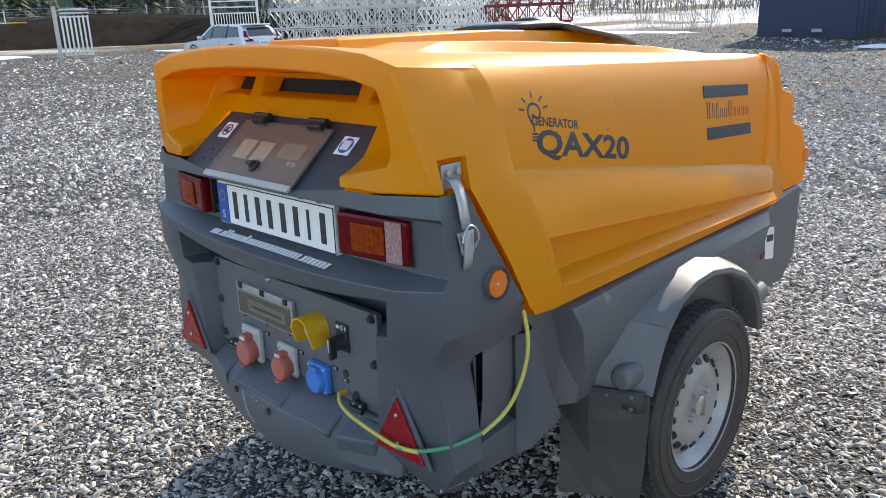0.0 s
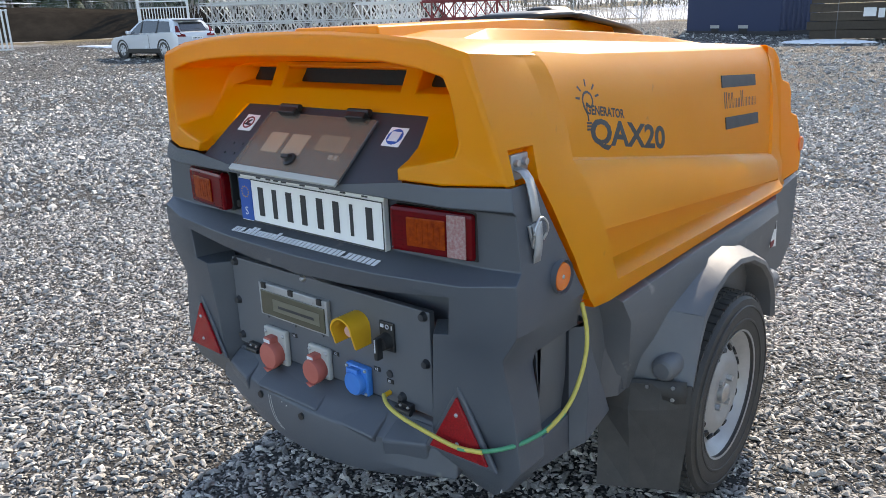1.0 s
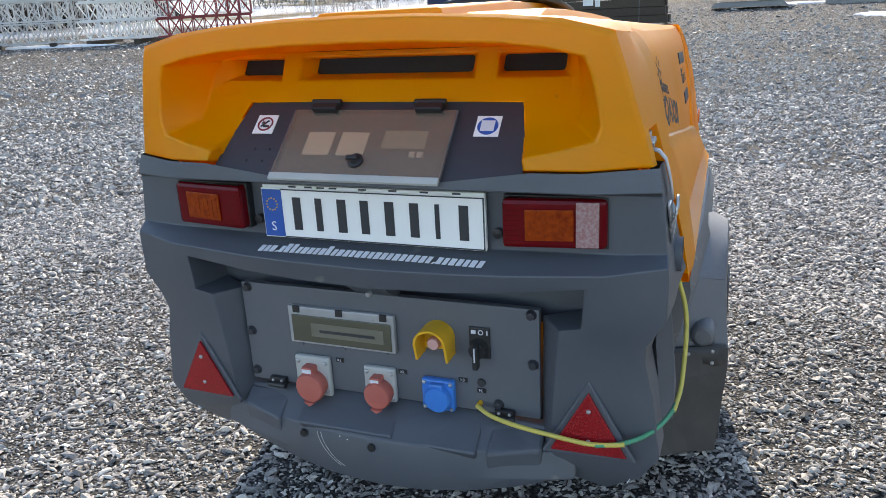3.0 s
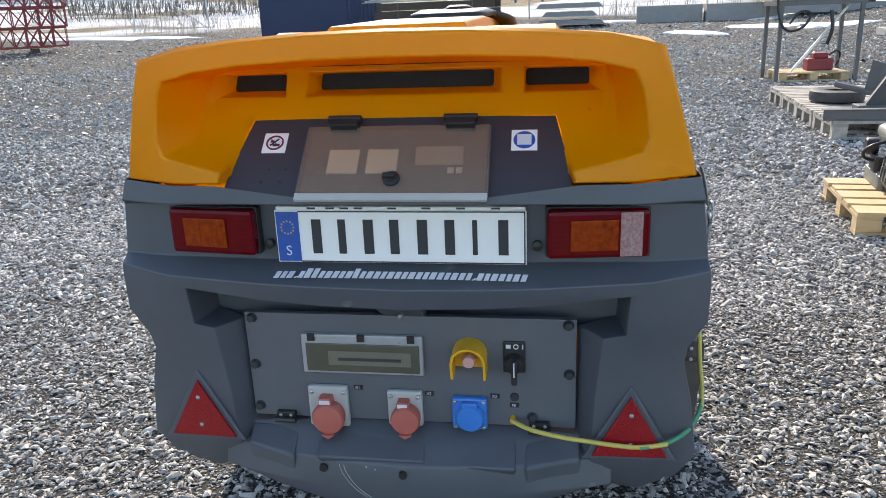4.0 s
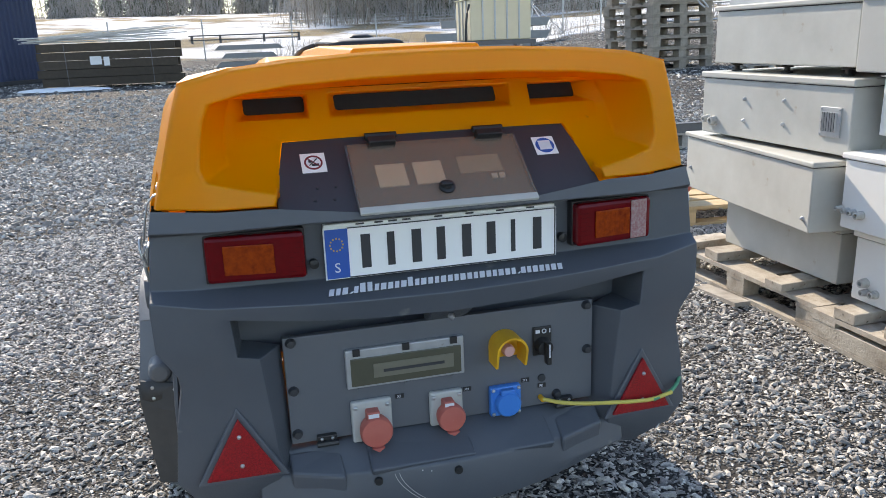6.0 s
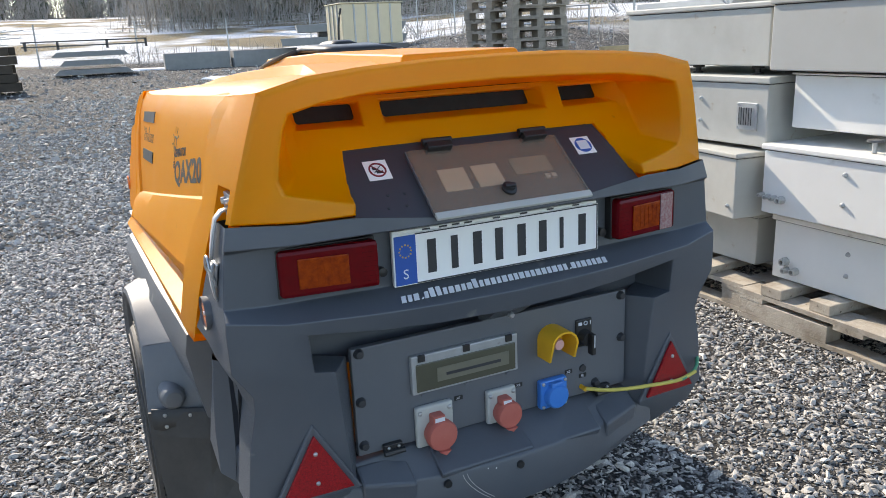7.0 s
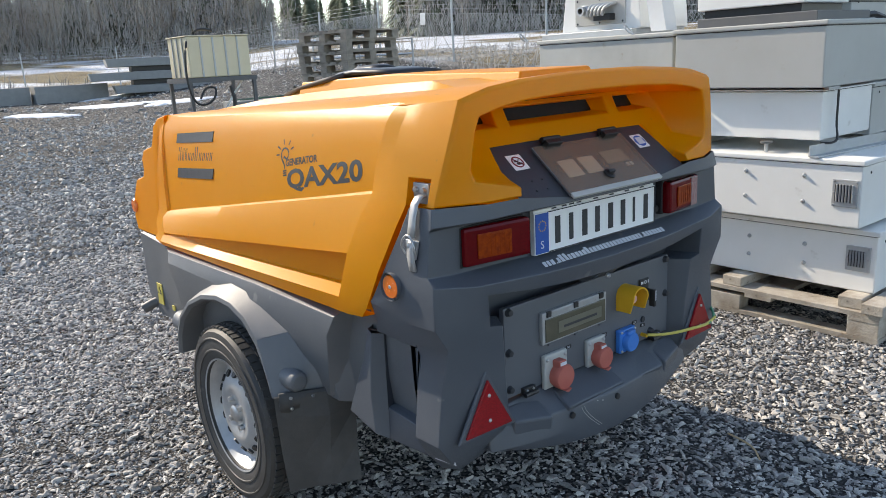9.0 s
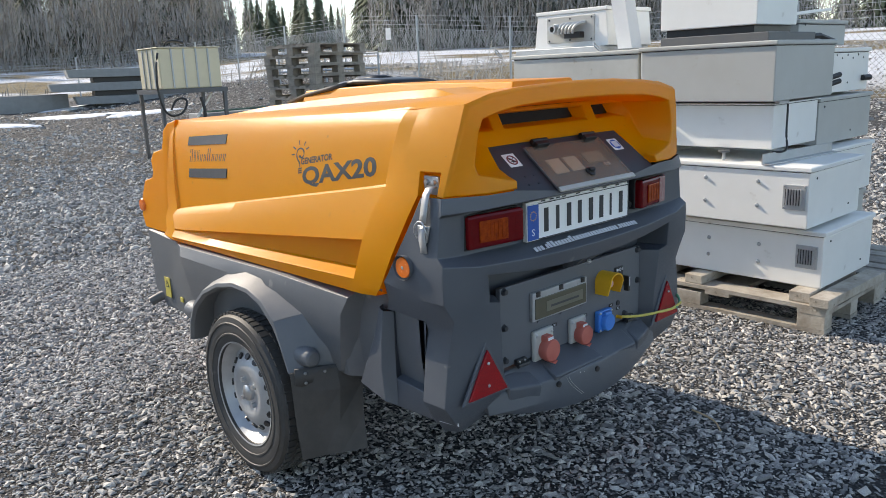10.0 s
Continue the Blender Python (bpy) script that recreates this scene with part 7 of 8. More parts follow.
for k in range(1, 5):
    part("rib", box(0.236 * k - 0.015, 0.236 * k + 0.015, -0.016, -0.001, 0.01, 0.71), "galv", tk)
for k in range(1, 4):
    part("rib", box(-0.016, -0.001, 0.235 * k - 0.015, 0.235 * k + 0.015, 0.01, 0.71), "galv", tk)
part("filler_pipe", tube([(0.25, 0.3, 0.74), (0.28, 0.3, 0.84), (0.45, 0.3, 0.87), (0.62, 0.3, 0.83)], 0.025, smooth_steps=1), "black", tk)
part("filler_cap", spin([(0.0005, 0.78), (0.06, 0.78), (0.06, 0.742)], 14, "Z", (0.85, 0.5, 0)), "black", tk)
hs = thing("fuel_hose", "black hose hanging from the tank in loops", "hose")
part("hose", tube([(TX + 0.02, TY - 0.05, 1.95), (TX - 0.06, TY - 0.10, 1.7), (TX - 0.08, TY - 0.1, 1.2), (TX + 0.05, TY - 0.1, 0.82), (TX + 0.35, TY - 0.12, 0.86), (TX + 0.5, TY - 0.05, 1.12), (TX + 0.3, TY, 1.15), (TX + 0.15, TY - 0.06, 0.95)], 0.020, smooth_steps=2), "black", hs, smooth=60)
part("hose", tube([(TX + 0.82, TY + 0.1, 1.14), (TX + 0.86, TY + 0.05, 0.85), (TX + 0.80, TY + 0.1, 0.6)], 0.03, smooth_steps=2), "black", hs, smooth=60)
pr = thing("wooden_prop", "pale painted pole leaning under the tank", "pole")
part("pole", beam((TX + 0.32, TY + 0.25, 0.16), (TX + 1.15, TY + 0.30, 1.22), 0.035, 0.035), "cabinet", pr)

# ---- tall pallet stack and timber near it ----
for k in range(7):
    x, y = 10.42, 17.32
    pallet(pose(x + random.uniform(-0.03, 0.03), y + random.uniform(-0.03, 0.03), rise(11, 18) + 0.003 + 0.2945 * k, 0, 0, 10 + random.uniform(-1.5, 1.5)) @ Matrix.Diagonal((2.1 / 1.2, 2.1 / 0.8, 2.03, 1)),
           mat="wood_brown", label="large dark weathered wooden pallet in a tall stack", group="stacked pallets")
for k in range(4):
    tb = thing("timber_plank", "pale sawn plank in a low pile", "plank", at=pose(11.9 + 0.1 * k, 15.6, rise(11.6, 16.4) + 0.2 + 0.11 * k, 0, 0, -12 + 4 * k), group="plank pile")
    part("board", box(0, 2.2, 0, 0.22, 0, 0.10), "wood_new", tb)
pallet(pose(12.0, 15.4, rise(11.7, 16.2) + 0.003, 0, 0, -12), label="grey pallet under a pile of planks")
ss = thing("stone_slab", "flat pale stone slab lying on the ground", "slab", at=pose(9.2, 22.5, rise(9.2, 22.5)))
part("slab", prism([(0, 0, 0), (2.4, 0.2, 0), (2.5, 1.2, 0), (0.1, 1.0, 0)], (0, 0, 0.22)), "concrete", ss, bevel=0.02)
gr = thing("green_bars", "thin green steel bars on a slab", "steel bars", at=pose(9.6, 22.6, rise(9.2, 22.5) + 0.235))
for k in range(4):
    part("bar", tube([(0, 0.2 * k, 0.02), (2.6, 0.1 + 0.2 * k, 0.06)], 0.02, 6), "greenwall", gr)


# ---- container ----
container = thing("shipping_container", "tall dark blue steel container with pale fork pockets", "container", at=pose(-14.85, 36.6, rise(-11, 35), 0, 0, -28))
part("side_wall", box(0, 6.0, 0, 0.06, 0.14, 5.2), "container", container)
part("core", box(0.05, 5.95, 0.06, 2.40, 0.14, 5.2), "container", container)
rib = bmesh.new()
for k in range(9):
    y = 0.10 + 0.26 * k
    prism([(6.0, y, 0.2), (6.06, y + 0.05, 0.2), (6.06, y + 0.13, 0.2), (6.0, y + 0.18, 0.2)], (0, 0, 4.9), rib)
part("corrugation", rib, "container", container)
part("end_wall", box(5.95, 6.0, 0.06, 2.40, 0.14, 5.2), "container", container)
part("bottom_rail", box(-0.02, 6.06, -0.03, 2.44, 0.0, 0.16), "print", container)
for x in (2.05, 3.90):
    part("fork_pocket", box(x - 0.30, x + 0.30, -0.045, -0.03, 0.28, 0.42), "cabinet_dull", container, "pale fork pocket")
    part("pocket_hole", box(x - 0.25, x + 0.25, -0.036, -0.028, 0.03, 0.26), "black", container)
for k in range(14):
    part("code_bar", box(4.3 - 0.02 * k, 4.44 - 0.02 * k, -0.008, 0.0, 2.2 + 0.21 * k, 2.35 + 0.21 * k), "printlight", container)
for k in range(5):
    part("code_bar", box(4.75, 4.95, -0.008, 0.0, 3.2 + 0.2 * k, 3.34 + 0.2 * k), "guard" if k == 0 else "printlight", container)

# ---- timber pile with galvanised bars on top ----
tp = thing("timber_pile", "dark tarred timber beams stacked and strapped", "timber pile", at=ground_at(-7.3, 30.0, 2))
rng5 = random.Random(5)
for k in range(5):
    for d in range(3):
        part("beam", box(0.0 + rng5.uniform(-0.1, 0.1), 4.9 + rng5.uniform(-0.15, 0.15), d * 0.45, d * 0.45 + 0.43, 0.10 + 0.31 * k, 0.39 + 0.31 * k), "wood_dark", tp)
for x in (0.9, 3.9):
    part("strap", box(x, x + 0.03, -0.012, -0.002, 0.1, 1.65), "steel_dark", tp)
part("bearer", box(0.5, 0.7, -0.05, 1.4, 0, 0.10), "wood", tp)
part("bearer", box(4.1, 4.3, -0.05, 1.4, 0, 0.10), "wood", tp)
part("label_sheet", box(1.75, 2.15, -0.012, -0.002, 0.85, 1.15), "white", tp)
part("label_sheet", box(2.22, 2.42, -0.012, -0.002, 0.80, 1.12), "white", tp)
gb_ = thing("galvanised_bars", "loose bundle of galvanised steel bars on a timber pile", "steel bars", at=pose(-7.1, 30.0, rise(-7, 30) + 1.66, 0, 0, 2))
for k in range(22):
    a = rng5.uniform(-0.9, 0.2)
    part("bar", beam((a, rng5.uniform(0, 1.2), 0.03 + 0.02 * (k % 10)), (a + rng5.uniform(3.9, 5.4), rng5.uniform(0, 1.2), 0.05 + 0.055 * ((k * 7) % 10)), 0.05, 0.03), "galv", gb_)

# ---- slabs, frames and concrete beams along the north side ----
sl = thing("slab_stack", "grey concrete slabs stacked with a steel rack on top", "slab stack", at=ground_at(-1.3, 40.5, 0))
for k, (x0, x1) in enumerate(((0.0, 3.6), (0.3, 3.2), (0.0, 3.5))):
    part("slab", prism([(x0, 0, 0.12 + 0.42 * k), (x1, 0, 0.12 + 0.42 * k), (x1 - 0.25, 0, 0.36 + 0.42 * k), (x0 + 0.25, 0, 0.36 + 0.42 * k)], (0, 2.2, 0)), "concrete", sl)
part("rack_beam", box(-1.2, 4.4, 0.2, 0.3, 1.46, 1.52), "steel_dark", sl)
part("rack_beam", box(-1.2, 4.4, 0.2, 0.3, 1.68, 1.74), "steel_dark", sl)
for x in (-1.1, 0.3, 2.5, 4.3):
    part("rack_post", box(x, x + 0.12, 0.2, 0.3, 1.32, 1.74), "steel_dark", sl)
for x0, x1, y in ((4.0, 7.35, 42.2), (7.45, 10.9, 41.4)):
    cbm = thing("concrete_beam", "long grey concrete foundation beam with rusty bars", "concrete beam", at=ground_at(x0, y, -4), group="concrete beams")
    part("beam", box(0, x1 - x0, 0, 1.5, 0, 0.86), "concrete", cbm, bevel=0.02)
    for k in range(10):
        x = (0.55, 0.68, 0.80, 1.35, 1.44, 1.55, 1.68, 2.50, 2.60, 2.72)[k]
        part("rebar", tube([(x, 0.5, 0.86), (x + 0.03, 0.5, 1.10 + 0.05 * (k % 3))], 0.014, 5), "steel_dark", cbm)
s2 = thing("slab_stack", "three grey concrete slabs stacked on dark bearers", "slab stack", at=ground_at(10.6, 39.3, -14))
for k, (x0, x1) in enumerate(((0.15, 5.8), (-0.95, 5.5), (-0.1, 5.5))):
    part("slab", prism([(x0, 0, 0.25 + 0.66 * k), (x1, 0, 0.22 + 0.66 * k), (x1 + 0.2, 0, 0.64 + 0.66 * k), (x0 - 0.1, 0, 0.64 + 0.66 * k)], (0, 2.4, 0)), "concrete", s2, bevel=0.02)
    part("bearer", box(1.0, 4.0, 0.25, 2.2, 0.0 + 0.655 * k, 0.25 + 0.655 * k), "black", s2)


# ---- steel lattice sections on the west side ----
def lattice(m, length, size, mat, label, group):
    t = thing("lattice_section", label, "lattice mast", at=m, group=group)
    for y in (0, size):
        for z in (0, size):
            part("chord", beam((0, y, z), (length, y, z), 0.07, 0.07), mat, t)
    web = bmesh.new()
    n = int(length / size * 1.6)
    for k in range(n):
        a, b = length * k / n, length * (k + 1) / n
        for y in (0, size):
            beam((a, y, 0 if k % 2 else size), (b, y, size if k % 2 else 0), 0.045, 0.045, web)
            beam((b, y, 0), (b, y, size), 0.04, 0.04, web)
        beam((a, 0 if k % 2 else size, size), (b, size if k % 2 else 0, size), 0.04, 0.04, web)
    part("bracing", web, mat, t, weld=False)
    return t


for k in range(3):
    for d in range(2):
        lattice(pose(-29.2 + 0.15 * k, 27.6 + 1.0 * d, rise(-30, 28) + 0.25 + 0.86 * k, 0, 0, 14), 3.7, 0.80, "white", "white painted steel lattice mast section in a stack", "white lattice")
        lattice(pose(-25.4 + 0.1 * k, 28.6 + 1.0 * d, rise(-26, 29) + 0.25 + 0.86 * k, 0, 0, 38), 3.8, 0.80, "red", "dark red steel lattice mast section in a stack", "red lattice")
for k in range(3):
    for d in range(2):
        lattice(pose(-35.6 - 0.4 * d, 22.7 + 1.2 * d, rise(-36, 23) + 0.2 + 1.0 * k, 0, 0, 35), 3.9, 0.9, "galv", "grey galvanised steel lattice frame in a stack", "grey lattice")
        lattice(pose(-32.4 - 0.4 * d, 25.0 + 1.2 * d, rise(-33, 25) + 0.2 + 1.0 * k, 0, 0, 35), 3.9, 0.9, "galv", "grey galvanised steel lattice frame in a stack", "grey lattice")
for x, y, yaw in ((-35.6, 22.6, 35), (-32.4, 24.9, 35), (-29.2, 27.5, 14), (-25.4, 28.5, 38)):
    for q in (0.5, 2.9):
        br = thing("timber_bearer", "dark timber bearer under steel sections", "timber", at=ground_at(x + q * math.cos(radians(yaw)), y + q * math.sin(radians(yaw)), yaw), group="bearers")
        part("beam", box(0, 0.3, -0.2, 2.6, 0, 0.22), "wood_dark", br)


# ---- parked car, its nose to the west ----
def parked_car():
    car = thing("car", "white estate car with dark cladding parked on the gravel", "car", at=ground_at(-29.7, 16.85, 180 + 4))
    def hull(rows, name, mat, **kw):
        bm = bmesh.new()
        strip(bm, rows)
        for r in (rows[0], rows[-1]):
            bm.faces.new([bm.verts.new(p) for p in r])
        return part(name, bm, mat, car, **kw)
    prof = [(-2.42, 0.45), (-2.45, 0.75), (-2.40, 1.02), (-2.30, 1.06), (1.0, 0.98), (2.1, 0.88), (2.38, 0.72), (2.42, 0.42), (2.2, 0.26), (-2.2, 0.28)]
    rows = []
    for y, k in ((-0.95, 0.94), (-0.90, 1.0), (-0.4, 1.015), (0.4, 1.015), (0.90, 1.0), (0.95, 0.94)):
        rows.append([(x * (k if abs(x) > 1 else 1), y, 0.6 + (z - 0.6) * (0.96 if abs(y) > 0.94 else 1)) for x, z in prof])
    hull(rows, "body", "carpaint", smooth=35)
    cab = [(-2.32, 1.05), (-2.05, 1.42), (-1.7, 1.56), (-0.2, 1.60), (0.35, 1.52), (1.15, 1.0)]
    rows = []
    for y, dz in ((-0.86, 0), (-0.70, 1), (0, 1.02), (0.70, 1), (0.86, 0)):
        rows.append([(x, y, z if dz else 1.0 + (z - 1.0) * 0.02) for x, z in cab])
    hull([[(x, y, z) for x, z in cab] for y in (-0.68, 0.68)], "roof", "carpaint", smooth=35)
    for s in (1, -1):
        glass = [(-1.95, 1.06), (-1.72, 1.46), (-0.2, 1.53), (0.28, 1.46), (0.92, 1.02)]
        part("side_window", prism([(x, s * (0.90 - (z - 1.0) * 0.36), z) for x, z in glass], (0, -s * 0.1, 0)), "carglass", car)
        part("cabin_side", prism([(x, s * (0.885 - (z - 1.0) * 0.36), z) for x, z in cab], (0, -s * 0.1, 0)), "carpaint", car)
        for x in (-1.05, 0.05):
            part("window_pillar", prism([(x, s * 0.91, 1.02), (x + 0.09, s * 0.91, 1.02), (x + 0.06, s * 0.71, 1.54), (x - 0.02, s * 0.71, 1.54)], (0, -s * 0.01, 0)), "black", car)
        part("sill", box(-1.2, 1.1, min(s * 0.90, s * 0.965), max(s * 0.90, s * 0.965), 0.24, 0.42), "black", car, bevel=0.02)
        part("door_line", box(-0.52, -0.505, min(s * 0.955, s * 0.96), max(s * 0.955, s * 0.96), 0.42, 0.98), "print", car)
        part("mirror", box(0.72, 0.88, min(s * 0.92, s * 1.10), max(s * 0.92, s * 1.10), 1.0, 1.14), "carpaint", car, bevel=0.03)
        part("tail_light", prism([(-2.44, s * 0.88, 0.86), (-2.46, s * 0.50, 0.86), (-2.42, s * 0.52, 0.95), (-2.40, s * 0.70, 0.98), (-2.30, s * 0.74, 1.28), (-2.22, s * 0.82, 1.28), (-2.34, s * 0.90, 1.0)], (-0.03, s * 0.02, 0)), "redlens", car)
        for x in (-1.48, 1.45):
            part("arch", spin([(0.40, s * 0.93), (0.43, s * 0.965), (0.365, s * 0.967), (0.35, s * 0.90)], 24, "Y", (x, 0, 0.37)), "black", car, smooth=40)
            wl = part("wheel", spin([(0.22, s * 0.955), (0.27, s * 0.965), (0.345, s * 0.94), (0.355, s * 0.90), (0.355, s * 0.75), (0.30, s * 0.73)], 28, "Y", (x, 0, 0.355)), "rubber", car, smooth=40)
            part("rim", spin([(0.0005, s * 0.93), (0.06, s * 0.93), (0.10, s * 0.91), (0.23, s * 0.95), (0.235, s * 0.93)], 20, "Y", (x, 0, 0.355)), "rim", wl, smooth=30)
            for k in range(5):
                a = 2 * math.pi * k / 5
                part("spoke_gap", prism([(x + math.cos(a + d) * r, s * 0.9475, 0.355 + math.sin(a + d) * r) for r, d in ((0.10, 0.0), (0.205, -0.22), (0.205, 0.22))], (0, s * 0.004, 0)), "black", wl)
    part("rear_window", prism([(-2.325, -0.62, 1.08), (-2.325, 0.62, 1.08), (-2.08, 0.56, 1.40), (-2.08, -0.56, 1.40)], (-0.02, 0, 0.012)), "carglass", car)
    part("spoiler", box(-2.22, -1.70, -0.60, 0.60, 1.50, 1.56), "carpaint", car, bevel=0.02)
    part("rear_bumper", box(-2.52, -2.30, -0.90, 0.90, 0.34, 0.58), "black", car, bevel=0.05)
    part("bumper_trim", box(-2.535, -2.50, -0.62, 0.62, 0.36, 0.41), "rim", car)
    part("number_plate", box(-2.49, -2.455, -0.26, 0.26, 0.74, 0.85), "plate", car)
    for k in range(6):
        part("plate_bar", box(-2.496, -2.489, -0.20 + 0.07 * k, -0.165 + 0.07 * k, 0.765, 0.825), "print", car)
    part("wiper", beam((-2.30, -0.3, 1.14), (-2.26, 0.15, 1.17), 0.03, 0.03), "black", car)
    part("underside", box(-2.1, 2.1, -0.75, 0.75, 0.20, 0.40), "black", car)
    return car


parked_car()

# ---- fence round the yard ----
def fence_run(points, height=2.0, label="galvanised chain-link fence with barbed wire on steel posts", barbs=3, dense=0.16):
    f = thing("chain_link_fence", label, "fence")
    mesh, wires = bmesh.new(), bmesh.new()
    for (ax, ay), (bx, by) in zip(points, points[1:]):
        L = math.hypot(bx - ax, by - ay)
        n = max(1, round(L / 5.6))
        for k in range(n):
            x0, y0 = ax + (bx - ax) * k / n, ay + (by - ay) * k / n
            x1, y1 = ax + (bx - ax) * (k + 1) / n, ay + (by - ay) * (k + 1) / n
            z0, z1 = rise(x0, y0), rise(x1, y1)
            part("post", tube([(x0, y0, z0 - 0.1), (x0, y0, z0 + height + 0.55)], 0.045, 8), "galv", f, smooth=60)
            P = lambda u, v: (x0 + (x1 - x0) * u, y0 + (y1 - y0) * u, z0 + (z1 - z0) * u + v)
            for v in [0.05, height] + [height + 0.18 * (q + 1) for q in range(barbs)]:
                tube([P(0, v), P(1, v)], 0.008, 3, wires)
            span, steps = L / n, int((L / n + height) / dense)
            for q in range(steps):
                o = q * dense
                for sgn in (1, -1):
                    u0, v0 = (o, 0) if o <= span else (span, o - span)
                    u1, v1 = (max(0, o - height), min(o, height))
                    if sgn < 0:
                        u0, u1 = span - u0, span - u1
                    p0, p1 = Vector(P(u0 / span, v0)), Vector(P(u1 / span, v1))
                    a = [mesh.verts.new(p + Vector((0, 0, d))) for p, d in ((p0, 0.007), (p0, -0.007), (p1, -0.007), (p1, 0.007))]
                    mesh.faces.new(a)
    tagged(part("chain_link", mesh, "galv", f, weld=False), kind="stuff")
    tagged(part("strand", wires, "galv", f, weld=False), kind="stuff")
    return f


fence_run([(20.2, -8), (20.2, 51)], dense=0.16)
fence_run([(20.2, 51), (-30, 51), (-64, 44), (-56, 5)], dense=0.24)
for x0, y0, x1, y1 in ((22.5, 51, 20.3, 51), (-24.5, 51, -27.6, 51), (20.2, 47.5, 20.2, 51)):
    br = thing("fence_brace", "slanting galvanised fence brace", "brace")
    part("tube", tube([(x0, y0, rise(x0, y0)), (x1, y1, rise(x1, y1) + 2.1)], 0.035, 8), "galv", br)
sg = thing("fence_sign", "small white sign on the fence", "sign", at=pose(20.12, 25.9, rise(20, 26) + 1.5))
part("sheet", box(0, 0.01, 0, 0.35, 0, 0.5), "white", sg)
gate = thing("gate_leaf", "white tubular steel gate leaf with vertical bars", "gate", at=ground_at(-43.7, 14.7, 68))
for k in range(7):
    part("bar", box(0.22 * k, 0.22 * k + 0.10, 0, 0.05, 0.1, 2.2), "white", gate)
for z in (0.1, 2.1, 2.3, 2.5):
    part("rail", box(0, 1.45, -0.01, 0.06, z, z + 0.07), "white", gate)
part("post", box(-0.35, -0.15, -0.05, 0.15, 0, 2.7), "galv", gate)
g2 = thing("gate_leaf", "wide white steel gate behind the parked car", "gate", at=ground_at(-42.3, 23.0, 60))
for k in range(16):
    part("bar", box(0.16 * k, 0.16 * k + 0.05, 0, 0.05, 0.1, 2.0), "white", g2)
for z in (0.1, 2.0, 2.35, 2.7):
    part("rail", box(0, 2.6, -0.01, 0.06, z, z + 0.07), "white", g2)
part("post", box(-0.15, 0, -0.05, 0.1, 0, 2.9), "white", g2)
part("post", box(2.6, 2.75, -0.05, 0.1, 0, 2.9), "white", g2)
wp = thing("leaning_post", "white steel post leaning at the yard's edge", "post")
part("tube", tube([(-47.5, 11.2, rise(-47, 11)), (-48.6, 10.8, rise(-47, 11) + 2.9)], 0.06, 8), "white", wp)
ys_ = thing("yellow_sign", "small yellow and white sign at the roadside", "sign", at=ground_at(-58, 16.5, 70))
part("post", box(0, 0.08, 0, 0.08, 0, 1.0), "galv", ys_)
part("board", box(-0.3, 0.9, -0.03, 0, 1.0, 1.7), "guard", ys_)
part("board", box(-0.9, -0.32, -0.03, 0, 1.0, 1.7), "white", ys_)
railing = thing("pipe_railing", "low steel railing beside the fence", "railing", at=ground_at(16.2, 29, -75))
for z in (0.5, 1.1):
    part("rail", tube([(0, 0, z), (5.5, 0, z)], 0.04, 8), "galv", railing)
for x in (0, 2.7, 5.5):
    part("post", tube([(x, 0, 0), (x, 0, 1.1)], 0.04, 8), "galv", railing)


# ---- snow patches and earth bank ----
def snow_patch(cx, cy, a, b, yaw, seed):
    rng = random.Random(seed)
    bm = bmesh.new()
    rings = []
    for r, h in ((1.0, 0.004), (0.93, 0.05), (0.6, 0.10), (0.25, 0.12)):
        ring = []
        for k in range(72):
            t = 2 * math.pi * k / 72
            w = 1 + 0.5 * noise.noise(Vector((math.cos(t) * 1.9, math.sin(t) * 1.9, seed))) + 0.4 * noise.noise(Vector((math.cos(t) * 6, math.sin(t) * 6, seed + 3)))
            x, y = a * r * w * math.cos(t), b * r * w * math.sin(t)
            c_, s_ = math.cos(radians(yaw)), math.sin(radians(yaw))
            X, Y = cx + x * c_ - y * s_, cy + x * s_ + y * c_
            ring.append((X, Y, rise(X, Y) + h))
        rings.append(ring)
    strip(bm, rings, closed=True)
    bm.faces.new([bm.verts.new(p) for p in rings[-1]])
    return tagged(finish(bm, "snow_patch", "snow", smooth=60), "patch of old melting snow on the gravel", "snow", kind="structure")


for k, q in enumerate(((8.6, 33.4, 2.3, 0.6, -62), (9.9, 29.3, 1.5, 0.45, -55), (5.3, 31.3, 1.6, 0.5, -58), (13.5, 41.5, 4.0, 1.4, 10), (17.5, 43, 2.5, 1.2, 0), (-26, 41, 5, 0.9, 2), (-6.5, 29.2, 1.6, 0.5, 4), (2.0, 44.0, 3.0, 0.8, -4), (-40, 21.5, 4, 0.6, 22),
                         (-31, 26.6, 3.5, 0.6, 14), (-47, 11, 2.6, 1.0, 70))):
    snow_patch(*q, seed=k + 2)
bank = bmesh.new()
rows = []
for k in range(33):
    t = k / 32
    x, y = -70 + 22 * t, -9 + 62 * t
    h = 1.9 + 0.5 * noise.noise(Vector((t * 7, 0, 3)))
    rows.append([(x + 6, y - 2, rise(x + 6, y - 2) - 0.05), (x + 3.0, y - 1, rise(x, y) + h * 0.75), (x, y, rise(x, y) + h), (x - 5, y + 2, rise(x - 5, y) + h * 0.9), (x - 9, y + 3, rise(x - 9, y))])
strip(bank, rows)
tagged(finish(bank, "earth_bank", "earth", smooth=60), "dark bare earth bank along the yard", "bank", kind="structure")
